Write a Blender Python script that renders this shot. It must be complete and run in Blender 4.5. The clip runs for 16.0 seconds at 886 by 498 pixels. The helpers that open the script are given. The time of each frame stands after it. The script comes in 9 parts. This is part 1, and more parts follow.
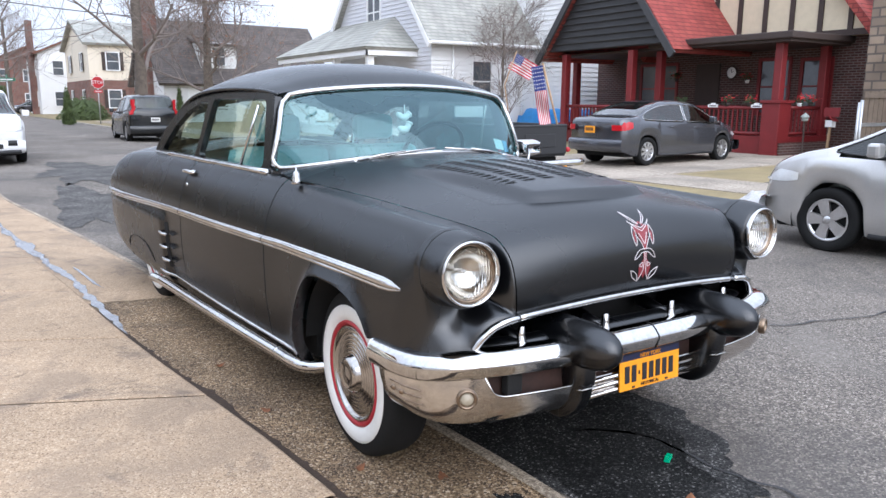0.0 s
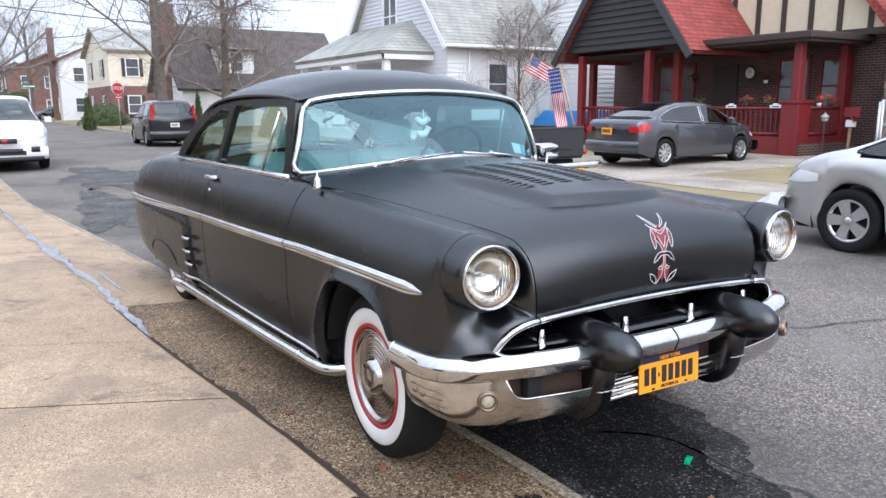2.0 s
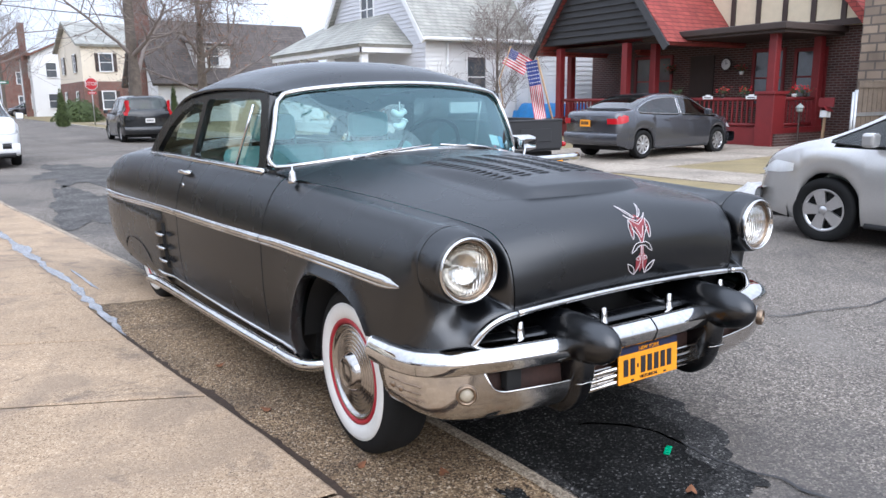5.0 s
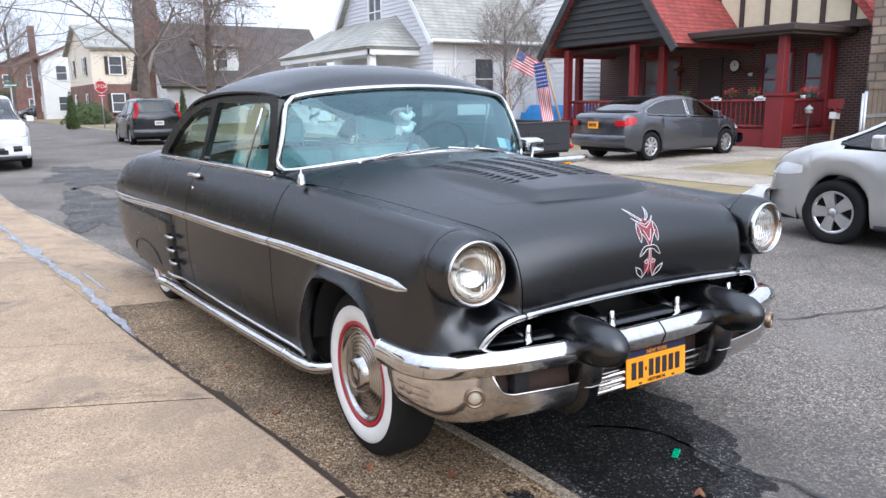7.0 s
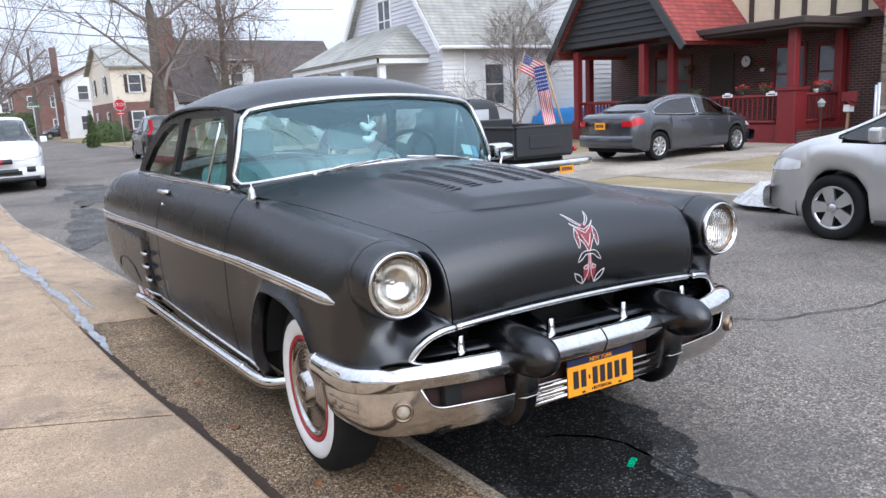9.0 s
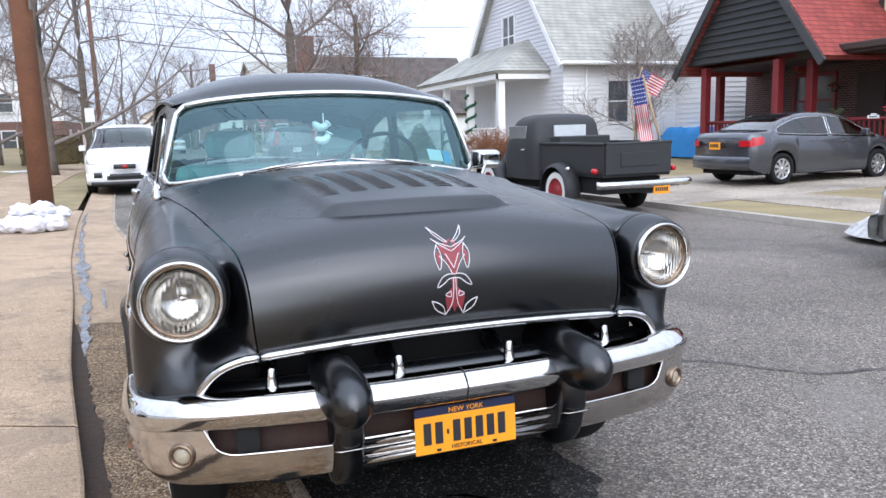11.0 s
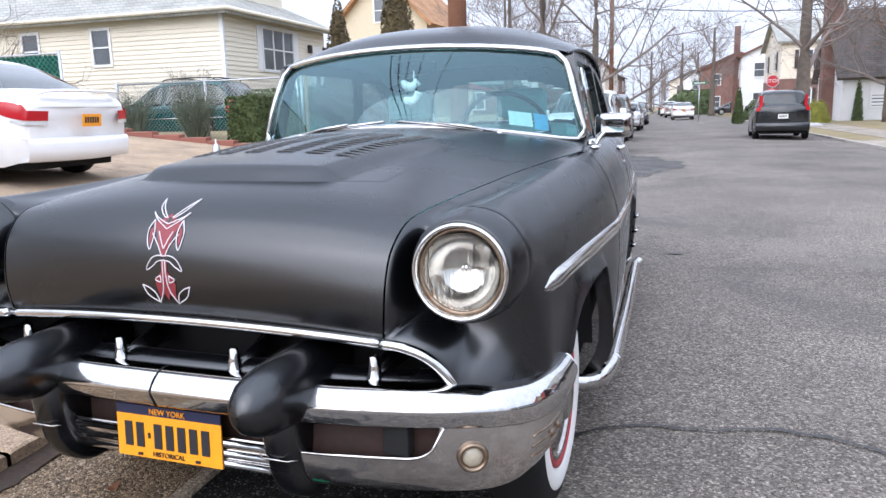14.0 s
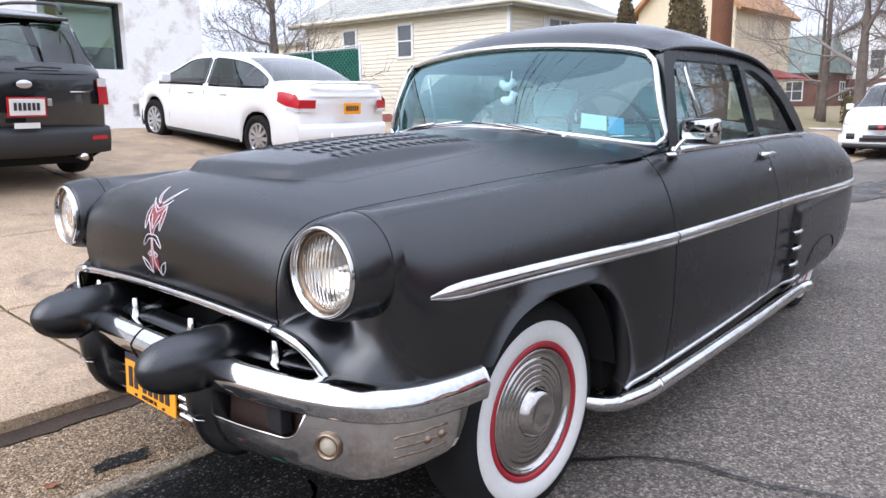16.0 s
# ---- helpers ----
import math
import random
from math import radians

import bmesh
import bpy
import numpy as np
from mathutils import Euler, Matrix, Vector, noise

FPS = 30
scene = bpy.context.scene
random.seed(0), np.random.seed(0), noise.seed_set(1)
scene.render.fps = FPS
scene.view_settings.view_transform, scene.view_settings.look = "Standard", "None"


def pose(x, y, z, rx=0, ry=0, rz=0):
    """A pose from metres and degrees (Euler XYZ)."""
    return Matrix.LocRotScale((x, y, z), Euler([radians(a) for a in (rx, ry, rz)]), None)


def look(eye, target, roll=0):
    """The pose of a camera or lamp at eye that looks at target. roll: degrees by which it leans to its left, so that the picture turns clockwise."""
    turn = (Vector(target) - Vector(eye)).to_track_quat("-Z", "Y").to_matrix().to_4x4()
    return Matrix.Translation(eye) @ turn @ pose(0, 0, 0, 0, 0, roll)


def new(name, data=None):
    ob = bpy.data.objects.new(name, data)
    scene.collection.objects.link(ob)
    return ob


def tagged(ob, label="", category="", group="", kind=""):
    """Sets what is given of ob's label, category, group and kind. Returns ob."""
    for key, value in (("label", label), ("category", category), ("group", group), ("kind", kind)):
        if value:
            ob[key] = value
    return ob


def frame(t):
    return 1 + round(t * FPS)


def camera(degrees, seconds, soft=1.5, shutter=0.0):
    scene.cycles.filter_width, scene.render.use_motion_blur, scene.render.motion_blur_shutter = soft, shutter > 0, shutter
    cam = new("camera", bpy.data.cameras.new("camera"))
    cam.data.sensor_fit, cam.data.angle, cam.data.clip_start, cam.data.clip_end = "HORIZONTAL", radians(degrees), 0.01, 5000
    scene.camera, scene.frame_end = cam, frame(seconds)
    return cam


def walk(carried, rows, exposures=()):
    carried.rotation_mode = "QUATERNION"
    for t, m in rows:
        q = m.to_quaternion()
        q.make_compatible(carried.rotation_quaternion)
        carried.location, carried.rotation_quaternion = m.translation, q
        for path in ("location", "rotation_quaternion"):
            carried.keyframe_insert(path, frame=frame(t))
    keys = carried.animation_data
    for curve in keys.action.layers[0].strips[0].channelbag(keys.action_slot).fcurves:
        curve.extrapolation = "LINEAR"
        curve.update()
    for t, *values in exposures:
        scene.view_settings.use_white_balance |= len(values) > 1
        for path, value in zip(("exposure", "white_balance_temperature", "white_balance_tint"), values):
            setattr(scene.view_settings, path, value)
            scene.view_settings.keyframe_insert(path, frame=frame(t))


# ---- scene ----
EXPOSURES = [(0.0, 0.25, 6150.0, 13.0), (8.0, 0.23, 6150.0, 13.0), (8.5, -0.02, 6150.0, 13.0), (9.0, 0.12, 6150.0, 13.0), (11.5, 0.2, 6100.0, 13.0), (12.5, 0.18, 5950.0, 13.0), (13.5, 0.34, 6100.0, 14.0), (16.0, 0.31, 6300.0, 16.0)]
cam = camera(62.0, 16.0)
PATH = [
    (0, (-1.992, -2.517, 1.398), (-0.946, -0.857, 1.008), 0.3),
    (0.5, (-2.004, -2.532, 1.402), (-0.952, -0.881, 0.995), 0.8),
    (1, (-2.007, -2.537, 1.407), (-0.954, -0.885, 1.004), 0.7),
    (1.5, (-2.009, -2.532, 1.401), (-0.973, -0.877, 0.966), -0.6),
    (2, (-2.019, -2.536, 1.409), (-1.011, -0.852, 1.026), -0.2),
    (2.5, (-2.012, -2.535, 1.413), (-0.997, -0.852, 1.043), -0.6),
    (3, (-2.000, -2.533, 1.411), (-0.946, -0.873, 1.046), -0.8),
    (5.5, (-1.994, -2.519, 1.400), (-0.946, -0.865, 0.991), -0.6),
    (6, (-2.000, -2.527, 1.406), (-0.964, -0.868, 0.989), -1.0),
    (6.5, (-2.000, -2.527, 1.405), (-0.970, -0.861, 1.001), -1.3),
    (7, (-2.000, -2.526, 1.407), (-0.966, -0.860, 1.012), -0.7),
    (7.5, (-1.994, -2.520, 1.399), (-0.975, -0.854, 0.968), -0.9),
    (8, (-2.015, -2.612, 1.417), (-0.963, -0.964, 0.996), -1.6),
    (8.5, (-1.870, -2.629, 1.418), (-0.814, -0.986, 0.986), -2.1),
    (9, (-1.711, -2.652, 1.405), (-0.729, -0.951, 1.028), -2.7),
    (11.5, (-0.364, -2.594, 1.246), (0.017, -0.660, 0.912), -0.6),
    (12, (0.005, -2.474, 1.197), (-0.026, -0.522, 0.764), -1.7),
    (12.5, (0.366, -2.326, 1.150), (0.215, -0.377, 0.725), -2.6),
    (13, (0.636, -2.168, 1.164), (0.325, -0.243, 0.721), -2.0),
    (13.5, (0.943, -2.276, 1.157), (0.495, -0.362, 0.788), -1.9),
    (14, (1.208, -2.104, 1.206), (0.540, -0.255, 0.840), -1.6),
    (14.5, (1.426, -1.903, 1.214), (0.567, -0.135, 0.848), -1.2),
    (15, (1.629, -1.755, 1.227), (0.610, -0.076, 0.848), -2.8),
    (15.5, (1.867, -1.695, 1.238), (0.702, -0.114, 0.858), -1.7),
    (16, (2.020, -1.670, 1.236), (0.684, -0.230, 0.856), -0.8),
]
walk(cam, [(t, look(eye, target, roll)) for t, eye, target, roll in PATH], EXPOSURES)

# ---- daylight: a bright overcast winter sky ----
world = bpy.data.worlds.new("world")
scene.world = world
world.use_nodes = True
wn, wl = world.node_tree.nodes, world.node_tree.links
wn.clear()
sky = wn.new("ShaderNodeTexSky")
sky.sky_type, sky.sun_disc = "NISHITA", False
sky.sun_elevation, sky.sun_rotation = radians(33), radians(188)
sky.air_density, sky.dust_density = 1.5, 4.0
grey = wn.new("ShaderNodeHueSaturation")
grey.inputs["Saturation"].default_value = 0.12
cloud = wn.new("ShaderNodeTexNoise")
cloud.inputs["Scale"].default_value, cloud.inputs["Detail"].default_value = 2.2, 6
# an overcast sky is a little brighter overhead than at the horizon
way, split, rise, both = wn.new("ShaderNodeTexCoord"), wn.new("ShaderNodeSeparateXYZ"), wn.new("ShaderNodeMapRange"), wn.new("ShaderNodeMath")
rise.inputs["To Min"].default_value, rise.inputs["To Max"].default_value = 1.2, 2.9
both.operation = "MULTIPLY"
wl.new(way.outputs["Generated"], split.inputs[0])
wl.new(split.outputs["Z"], rise.inputs["Value"])
ramp = wn.new("ShaderNodeMapRange")
ramp.inputs["To Min"].default_value, ramp.inputs["To Max"].default_value = 0.85, 1.1
veil = wn.new("ShaderNodeMix")
veil.data_type = "RGBA"
veil.inputs["Factor"].default_value = 0.75
veil.inputs["B"].default_value = (8.2, 9.2, 10.8, 1)
layer = wn.new("ShaderNodeMix")
layer.data_type, layer.blend_type = "RGBA", "MULTIPLY"
layer.inputs["Factor"].default_value = 1.0
back = wn.new("ShaderNodeBackground")
back.inputs["Strength"].default_value = 0.094
out = wn.new("ShaderNodeOutputWorld")
wl.new(sky.outputs[0], grey.inputs["Color"])
wl.new(grey.outputs[0], veil.inputs["A"])
wl.new(cloud.outputs[0], ramp.inputs["Value"])
wl.new(veil.outputs["Result"], layer.inputs["A"])
wl.new(ramp.outputs[0], both.inputs[0]), wl.new(rise.outputs[0], both.inputs[1])
wl.new(both.outputs[0], layer.inputs["B"])
wl.new(layer.outputs["Result"], back.inputs["Color"])
wl.new(back.outputs[0], out.inputs["Surface"])
sun_data = bpy.data.lights.new("sun", "SUN")
sun_data.energy, sun_data.angle, sun_data.color = 1.4, radians(75), (1.0, 0.99, 0.98)
sun = new("sun", sun_data)
sun.matrix_world = look((-1.5, -10, 6.6), (0, 0, 0))

# ---- materials ----
def mat(name, col, rough=0.6, metal=0.0, var=0.15, scale=6.0, bump=0.0, fine=60.0, spec=0.5, stain=None, coat=0.0, vary=0.0):
    """A procedural surface: base colour with two scales of variation, fine relief, and an optional stain colour (colour, amount, scale)."""
    m = bpy.data.materials.new(name)
    m.use_nodes = True
    n, l = m.node_tree.nodes, m.node_tree.links
    b = n["Principled BSDF"]
    b.inputs["Roughness"].default_value, b.inputs["Metallic"].default_value = rough, metal
    b.inputs["Specular IOR Level"].default_value = spec
    b.inputs["Coat Weight"].default_value = coat
    tc = n.new("ShaderNodeTexCoord")
    big, small = n.new("ShaderNodeTexNoise"), n.new("ShaderNodeTexNoise")
    big.inputs["Scale"].default_value, big.inputs["Detail"].default_value = scale, 5
    small.inputs["Scale"].default_value, small.inputs["Detail"].default_value = fine, 3
    for t in (big, small):
        l.new(tc.outputs["Object"], t.inputs["Vector"])
    both = n.new("ShaderNodeMath")
    both.operation = "ADD"
    l.new(big.outputs[0], both.inputs[0]), l.new(small.outputs[0], both.inputs[1])
    rng = n.new("ShaderNodeMapRange")
    rng.inputs["From Min"].default_value, rng.inputs["From Max"].default_value = 0.65, 1.35
    rng.inputs["To Min"].default_value, rng.inputs["To Max"].default_value = 1 - var, 1 + var
    l.new(both.outputs[0], rng.inputs["Value"])
    mul = n.new("ShaderNodeMix")
    mul.data_type, mul.blend_type = "RGBA", "MULTIPLY"
    mul.inputs["Factor"].default_value = 1.0
    mul.inputs["A"].default_value = (*col, 1)
    l.new(rng.outputs[0], mul.inputs["B"])
    last = mul.outputs["Result"]
    if vary:
        info, r2, m2 = n.new("ShaderNodeObjectInfo"), n.new("ShaderNodeMapRange"), n.new("ShaderNodeMix")
        r2.inputs["To Min"].default_value, r2.inputs["To Max"].default_value = 1 - vary, 1 + vary
        l.new(info.outputs["Random"], r2.inputs["Value"])
        m2.data_type, m2.blend_type = "RGBA", "MULTIPLY"
        m2.inputs["Factor"].default_value = 1.0
        l.new(last, m2.inputs["A"]), l.new(r2.outputs[0], m2.inputs["B"])
        last = m2.outputs["Result"]
    if stain:
        c, amount, sc = stain
        t = n.new("ShaderNodeTexNoise")
        t.inputs["Scale"].default_value, t.inputs["Detail"].default_value = sc, 8
        t.inputs["Roughness"].default_value = 0.65
        l.new(tc.outputs["Object"], t.inputs["Vector"])
        r = n.new("ShaderNodeMapRange")
        r.inputs["From Min"].default_value, r.inputs["From Max"].default_value = 0.52, 0.72
        r.inputs["To Max"].default_value = amount
        l.new(t.outputs[0], r.inputs["Value"])
        mx = n.new("ShaderNodeMix")
        mx.data_type = "RGBA"
        mx.inputs["B"].default_value = (*c, 1)
        l.new(r.outputs[0], mx.inputs["Factor"]), l.new(last, mx.inputs["A"])
        last = mx.outputs["Result"]
    l.new(last, b.inputs["Base Color"])
    rr = n.new("ShaderNodeMapRange")
    rr.inputs["To Min"].default_value, rr.inputs["To Max"].default_value = max(0, rough - 0.5 * var * rough), min(1, rough + 0.5 * var * rough)
    l.new(big.outputs[0], rr.inputs["Value"]), l.new(rr.outputs[0], b.inputs["Roughness"])
    if bump:
        bp = n.new("ShaderNodeBump")
        bp.inputs["Strength"].default_value, bp.inputs["Distance"].default_value = bump, 0.01
        l.new(small.outputs[0], bp.inputs["Height"]), l.new(bp.outputs[0], b.inputs["Normal"])
    return m


def glass(name, tint, gloss=(1.0, 1.0, 1.0), f0=0.05):
    """Tinted sheet glass: what lies behind shows through the tint, with a mirror gloss that grows towards grazing angles."""
    m = bpy.data.materials.new(name)
    m.use_nodes = True
    n, l = m.node_tree.nodes, m.node_tree.links
    n.clear()
    o, mx, tr, gl, lw = (n.new("ShaderNode" + k) for k in ("OutputMaterial", "MixShader", "BsdfTransparent", "BsdfGlossy", "LayerWeight"))
    tr.inputs["Color"].default_value = (*tint, 1)
    gl.inputs["Roughness"].default_value = 0.015
    gl.inputs["Color"].default_value = (*gloss, 1)
    lw.inputs["Blend"].default_value = 0.5
    power, rg = n.new("ShaderNodeMath"), n.new("ShaderNodeMapRange")
    power.operation = "POWER"
    power.inputs[1].default_value = 4.0
    rg.inputs["To Min"].default_value, rg.inputs["To Max"].default_value = f0, 1.0
    l.new(lw.outputs["Facing"], power.inputs[0]), l.new(power.outputs[0], rg.inputs["Value"])
    l.new(rg.outputs[0], mx.inputs[0]), l.new(tr.outputs[0], mx.inputs[1]), l.new(gl.outputs[0], mx.inputs[2])
    l.new(mx.outputs[0], o.inputs["Surface"])
    return m


def satin(name, col, gloss, rough, low, high):
    """Satin lacquer: a dark coat under an even gloss that grows a little towards grazing angles, with faint unevenness at two scales."""
    m = bpy.data.materials.new(name)
    m.use_nodes = True
    n, l = m.node_tree.nodes, m.node_tree.links
    n.clear()
    o, mx, df, gl, lw = (n.new("ShaderNode" + k) for k in ("OutputMaterial", "MixShader", "BsdfDiffuse", "BsdfGlossy", "LayerWeight"))
    df.inputs["Color"].default_value, gl.inputs["Color"].default_value = (*col, 1), (*gloss, 1)
    lw.inputs["Blend"].default_value = 0.5
    power, rg = n.new("ShaderNodeMath"), n.new("ShaderNodeMapRange")
    power.operation = "POWER"
    power.inputs[1].default_value = 6.0
    rg.inputs["To Min"].default_value, rg.inputs["To Max"].default_value = low, high
    l.new(lw.outputs["Facing"], power.inputs[0]), l.new(power.outputs[0], rg.inputs["Value"])
    tc, big, small, rr, bp = (n.new("ShaderNode" + k) for k in ("TexCoord", "TexNoise", "TexNoise", "MapRange", "Bump"))
    big.inputs["Scale"].default_value, big.inputs["Detail"].default_value = 2.5, 6
    small.inputs["Scale"].default_value, small.inputs["Detail"].default_value = 90, 3
    l.new(tc.outputs["Object"], big.inputs["Vector"]), l.new(tc.outputs["Object"], small.inputs["Vector"])
    rr.inputs["To Min"].default_value, rr.inputs["To Max"].default_value = rough * 0.85, rough * 1.15
    l.new(big.outputs[0], rr.inputs["Value"]), l.new(rr.outputs[0], gl.inputs["Roughness"])
    bp.inputs["Strength"].default_value, bp.inputs["Distance"].default_value = 0.008, 0.01
    l.new(small.outputs[0], bp.inputs["Height"]), l.new(bp.outputs[0], gl.inputs["Normal"])
    l.new(rg.outputs[0], mx.inputs[0]), l.new(df.outputs[0], mx.inputs[1]), l.new(gl.outputs[0], mx.inputs[2])
    l.new(mx.outputs[0], o.inputs["Surface"])
    return m


BLACK_PAINT = satin("satin_black_paint", (0.0016, 0.0018, 0.0024), (0.96, 0.98, 1.0), 0.27, 0.074, 0.6)
CHROME = mat("chrome", (0.58, 0.575, 0.57), 0.06, 1.0, var=0.16, scale=5, fine=60, stain=((0.42, 0.37, 0.32), 0.6, 9))
HUB_CHROME = mat("dull_chrome", (0.46, 0.44, 0.42), 0.13, 1.0, var=0.16, scale=6, fine=60, stain=((0.24, 0.2, 0.17), 0.6, 8))
OLD_CHROME = mat("pitted_chrome", (0.56, 0.54, 0.52), 0.11, 1.0, var=0.14, scale=9, fine=120, stain=((0.26, 0.17, 0.1), 0.6, 7), bump=0.03)
RUBBER = mat("black_rubber", (0.008, 0.008, 0.008), 0.8, var=0.2, fine=80, bump=0.05, spec=0.25)
WHITEWALL = mat("whitewall_rubber", (0.68, 0.665, 0.63), 0.55, var=0.05, scale=8)
RED_PAINT = mat("red_wheel_paint", (0.34, 0.014, 0.025), 0.3, var=0.1)
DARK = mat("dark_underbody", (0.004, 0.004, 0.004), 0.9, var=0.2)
WIND_GLASS = glass("tinted_windshield", (0.58, 0.75, 0.74), (0.62, 0.92, 1.0), 0.1)
SIDE_GLASS = glass("car_window_glass", (0.74, 0.86, 0.84), (0.85, 0.97, 1.0), 0.14)
DARK_GLASS = glass("dark_car_glass", (0.34, 0.41, 0.39), (1.0, 1.0, 1.0), 0.06)
SEAT = mat("teal_vinyl", (0.2, 0.45, 0.46), 0.5, var=0.15)
CLOTH_GREY = mat("grey_upholstery", (0.34, 0.4, 0.4), 0.9, var=0.15, bump=0.1)
WHITE_CLOTH = mat("white_cloth", (0.92, 0.92, 0.92), 0.9, var=0.1, bump=0.2)
PLATE_ORANGE = mat("orange_plate", (0.85, 0.32, 0.01), 0.4, var=0.06)
PLATE_BLUE = mat("dark_blue_plate", (0.01, 0.015, 0.05), 0.4, var=0.05)
INK = mat("dark_ink", (0.015, 0.015, 0.02), 0.5, var=0.05)
PIN_WHITE = mat("white_pinstripe", (0.62, 0.57, 0.58), 0.4, var=0.05)
PIN_RED = mat("red_pinstripe", (0.2, 0.022, 0.03), 0.45, var=0.1)
def speckled(name, stones, cell, rough=0.8, var=0.2, scale=0.8, bump=0.5, stain=None, spec=0.4, fine=0.25):
    """Ground of small stones: each cell takes its own colour from a ramp of (place, colour), with broad variation and stains."""
    m = bpy.data.materials.new(name)
    m.use_nodes = True
    n, l = m.node_tree.nodes, m.node_tree.links
    b = n["Principled BSDF"]
    b.inputs["Roughness"].default_value, b.inputs["Specular IOR Level"].default_value = rough, spec
    tc, vo, big, sm = n.new("ShaderNodeTexCoord"), n.new("ShaderNodeTexVoronoi"), n.new("ShaderNodeTexNoise"), n.new("ShaderNodeTexNoise")
    vo.inputs["Scale"].default_value = cell
    big.inputs["Scale"].default_value, big.inputs["Detail"].default_value = scale, 7
    sm.inputs["Scale"].default_value, sm.inputs["Detail"].default_value = cell * 0.35, 4
    for t in (vo, big, sm):
        l.new(tc.outputs["Object"], t.inputs["Vector"])
    sep, cr = n.new("ShaderNodeSeparateColor"), n.new("ShaderNodeValToRGB")
    l.new(vo.outputs["Color"], sep.inputs[0]), l.new(sep.outputs[0], cr.inputs[0])
    e = cr.color_ramp.elements
    while len(e) < len(stones):
        e.new(0.5)
    for k, (p, c) in enumerate(stones):
        e[k].position, e[k].color = p, (*c, 1)
    last = cr.outputs[0]
    for src, lo, hi, v in ((big, 0.35, 0.65, var), (sm, 0.3, 0.7, fine)):
        rg, mx = n.new("ShaderNodeMapRange"), n.new("ShaderNodeMix")
        rg.inputs["From Min"].default_value, rg.inputs["From Max"].default_value = lo, hi
        rg.inputs["To Min"].default_value, rg.inputs["To Max"].default_value = 1 - v, 1 + v
        mx.data_type, mx.blend_type = "RGBA", "MULTIPLY"
        mx.inputs["Factor"].default_value = 1.0
        l.new(src.outputs[0], rg.inputs["Value"]), l.new(last, mx.inputs["A"]), l.new(rg.outputs[0], mx.inputs["B"])
        last = mx.outputs["Result"]
    for k, st in enumerate(stain or ()):
        c, amount, sc, lo = st
        t, r, mx = n.new("ShaderNodeTexNoise"), n.new("ShaderNodeMapRange"), n.new("ShaderNodeMix")
        t.inputs["Scale"].default_value, t.inputs["Detail"].default_value, t.inputs["Roughness"].default_value = sc, 9, 0.68
        t.inputs["Distortion"].default_value = 0.6
        mp = n.new("ShaderNodeMapping")
        mp.inputs["Location"].default_value = (3.7 * k, 1.3 * k, 0.0)
        l.new(tc.outputs["Object"], mp.inputs["Vector"]), l.new(mp.outputs[0], t.inputs["Vector"])
        r.inputs["From Min"].default_value, r.inputs["From Max"].default_value, r.inputs["To Max"].default_value = lo, lo + 0.14, amount
        mx.data_type = "RGBA"
        mx.inputs["B"].default_value = (*c, 1)
        l.new(t.outputs[0], r.inputs["Value"]), l.new(r.outputs[0], mx.inputs["Factor"]), l.new(last, mx.inputs["A"])
        last = mx.outputs["Result"]
    l.new(last, b.inputs["Base Color"])
    bp = n.new("ShaderNodeBump")
    bp.inputs["Strength"].default_value, bp.inputs["Distance"].default_value = bump, 0.006
    bp.invert = True
    l.new(vo.outputs["Distance"], bp.inputs["Height"]), l.new(bp.outputs[0], b.inputs["Normal"])
    return m


ASPHALT = speckled("worn_asphalt", ((0.0, (0.06, 0.051, 0.043)), (0.4, (0.125, 0.107, 0.09)), (0.8, (0.195, 0.168, 0.142)), (1.0, (0.37, 0.325, 0.28))), 130, 0.85, 0.2, 0.45, 0.7, (((0.2, 0.178, 0.155), 0.55, 0.7, 0.55), ((0.07, 0.064, 0.06), 0.65, 0.4, 0.5), ((0.055, 0.05, 0.047), 0.55, 2.3, 0.58)), fine=0.32)
BROKEN = speckled("broken_dark_asphalt", ((0.0, (0.03, 0.028, 0.026)), (0.6, (0.07, 0.065, 0.06)), (1.0, (0.16, 0.15, 0.14))), 70, 0.85, 0.35, 2.0, 1.0, fine=0.4)
TAR = mat("tar", (0.02, 0.02, 0.02), 0.5, var=0.3, fine=60, bump=0.5)
CONCRETE = speckled("tan_sidewalk", ((0.0, (0.15, 0.1, 0.062)), (0.14, (0.33, 0.232, 0.148)), (0.75, (0.4, 0.288, 0.187)), (1.0, (0.54, 0.42, 0.3))), 170, 0.85, 0.12, 1.2, 0.3, (((0.25, 0.185, 0.13), 0.7, 1.4, 0.48), ((0.13, 0.1, 0.08), 0.8, 2.4, 0.55), ((0.05, 0.038, 0.03), 0.9, 24, 0.65), ((0.08, 0.058, 0.043), 0.75, 5.5, 0.6)), fine=0.12)
APRON = speckled("exposed_aggregate", ((0.0, (0.04, 0.024, 0.013)), (0.25, (0.125, 0.08, 0.044)), (0.6, (0.23, 0.152, 0.084)), (0.87, (0.34, 0.243, 0.145)), (1.0, (0.52, 0.42, 0.31))), 140, 0.8, 0.25, 1.5, 0.8, (((0.06, 0.043, 0.03), 0.6, 1.2, 0.52),), fine=0.3)
APRON_LIP = speckled("worn_concrete_edge", ((0.0, (0.16, 0.125, 0.09)), (0.5, (0.3, 0.24, 0.175)), (1.0, (0.44, 0.37, 0.28))), 130, 0.8, 0.25, 2.5, 0.5, (((0.1, 0.08, 0.06), 0.6, 3, 0.55),))
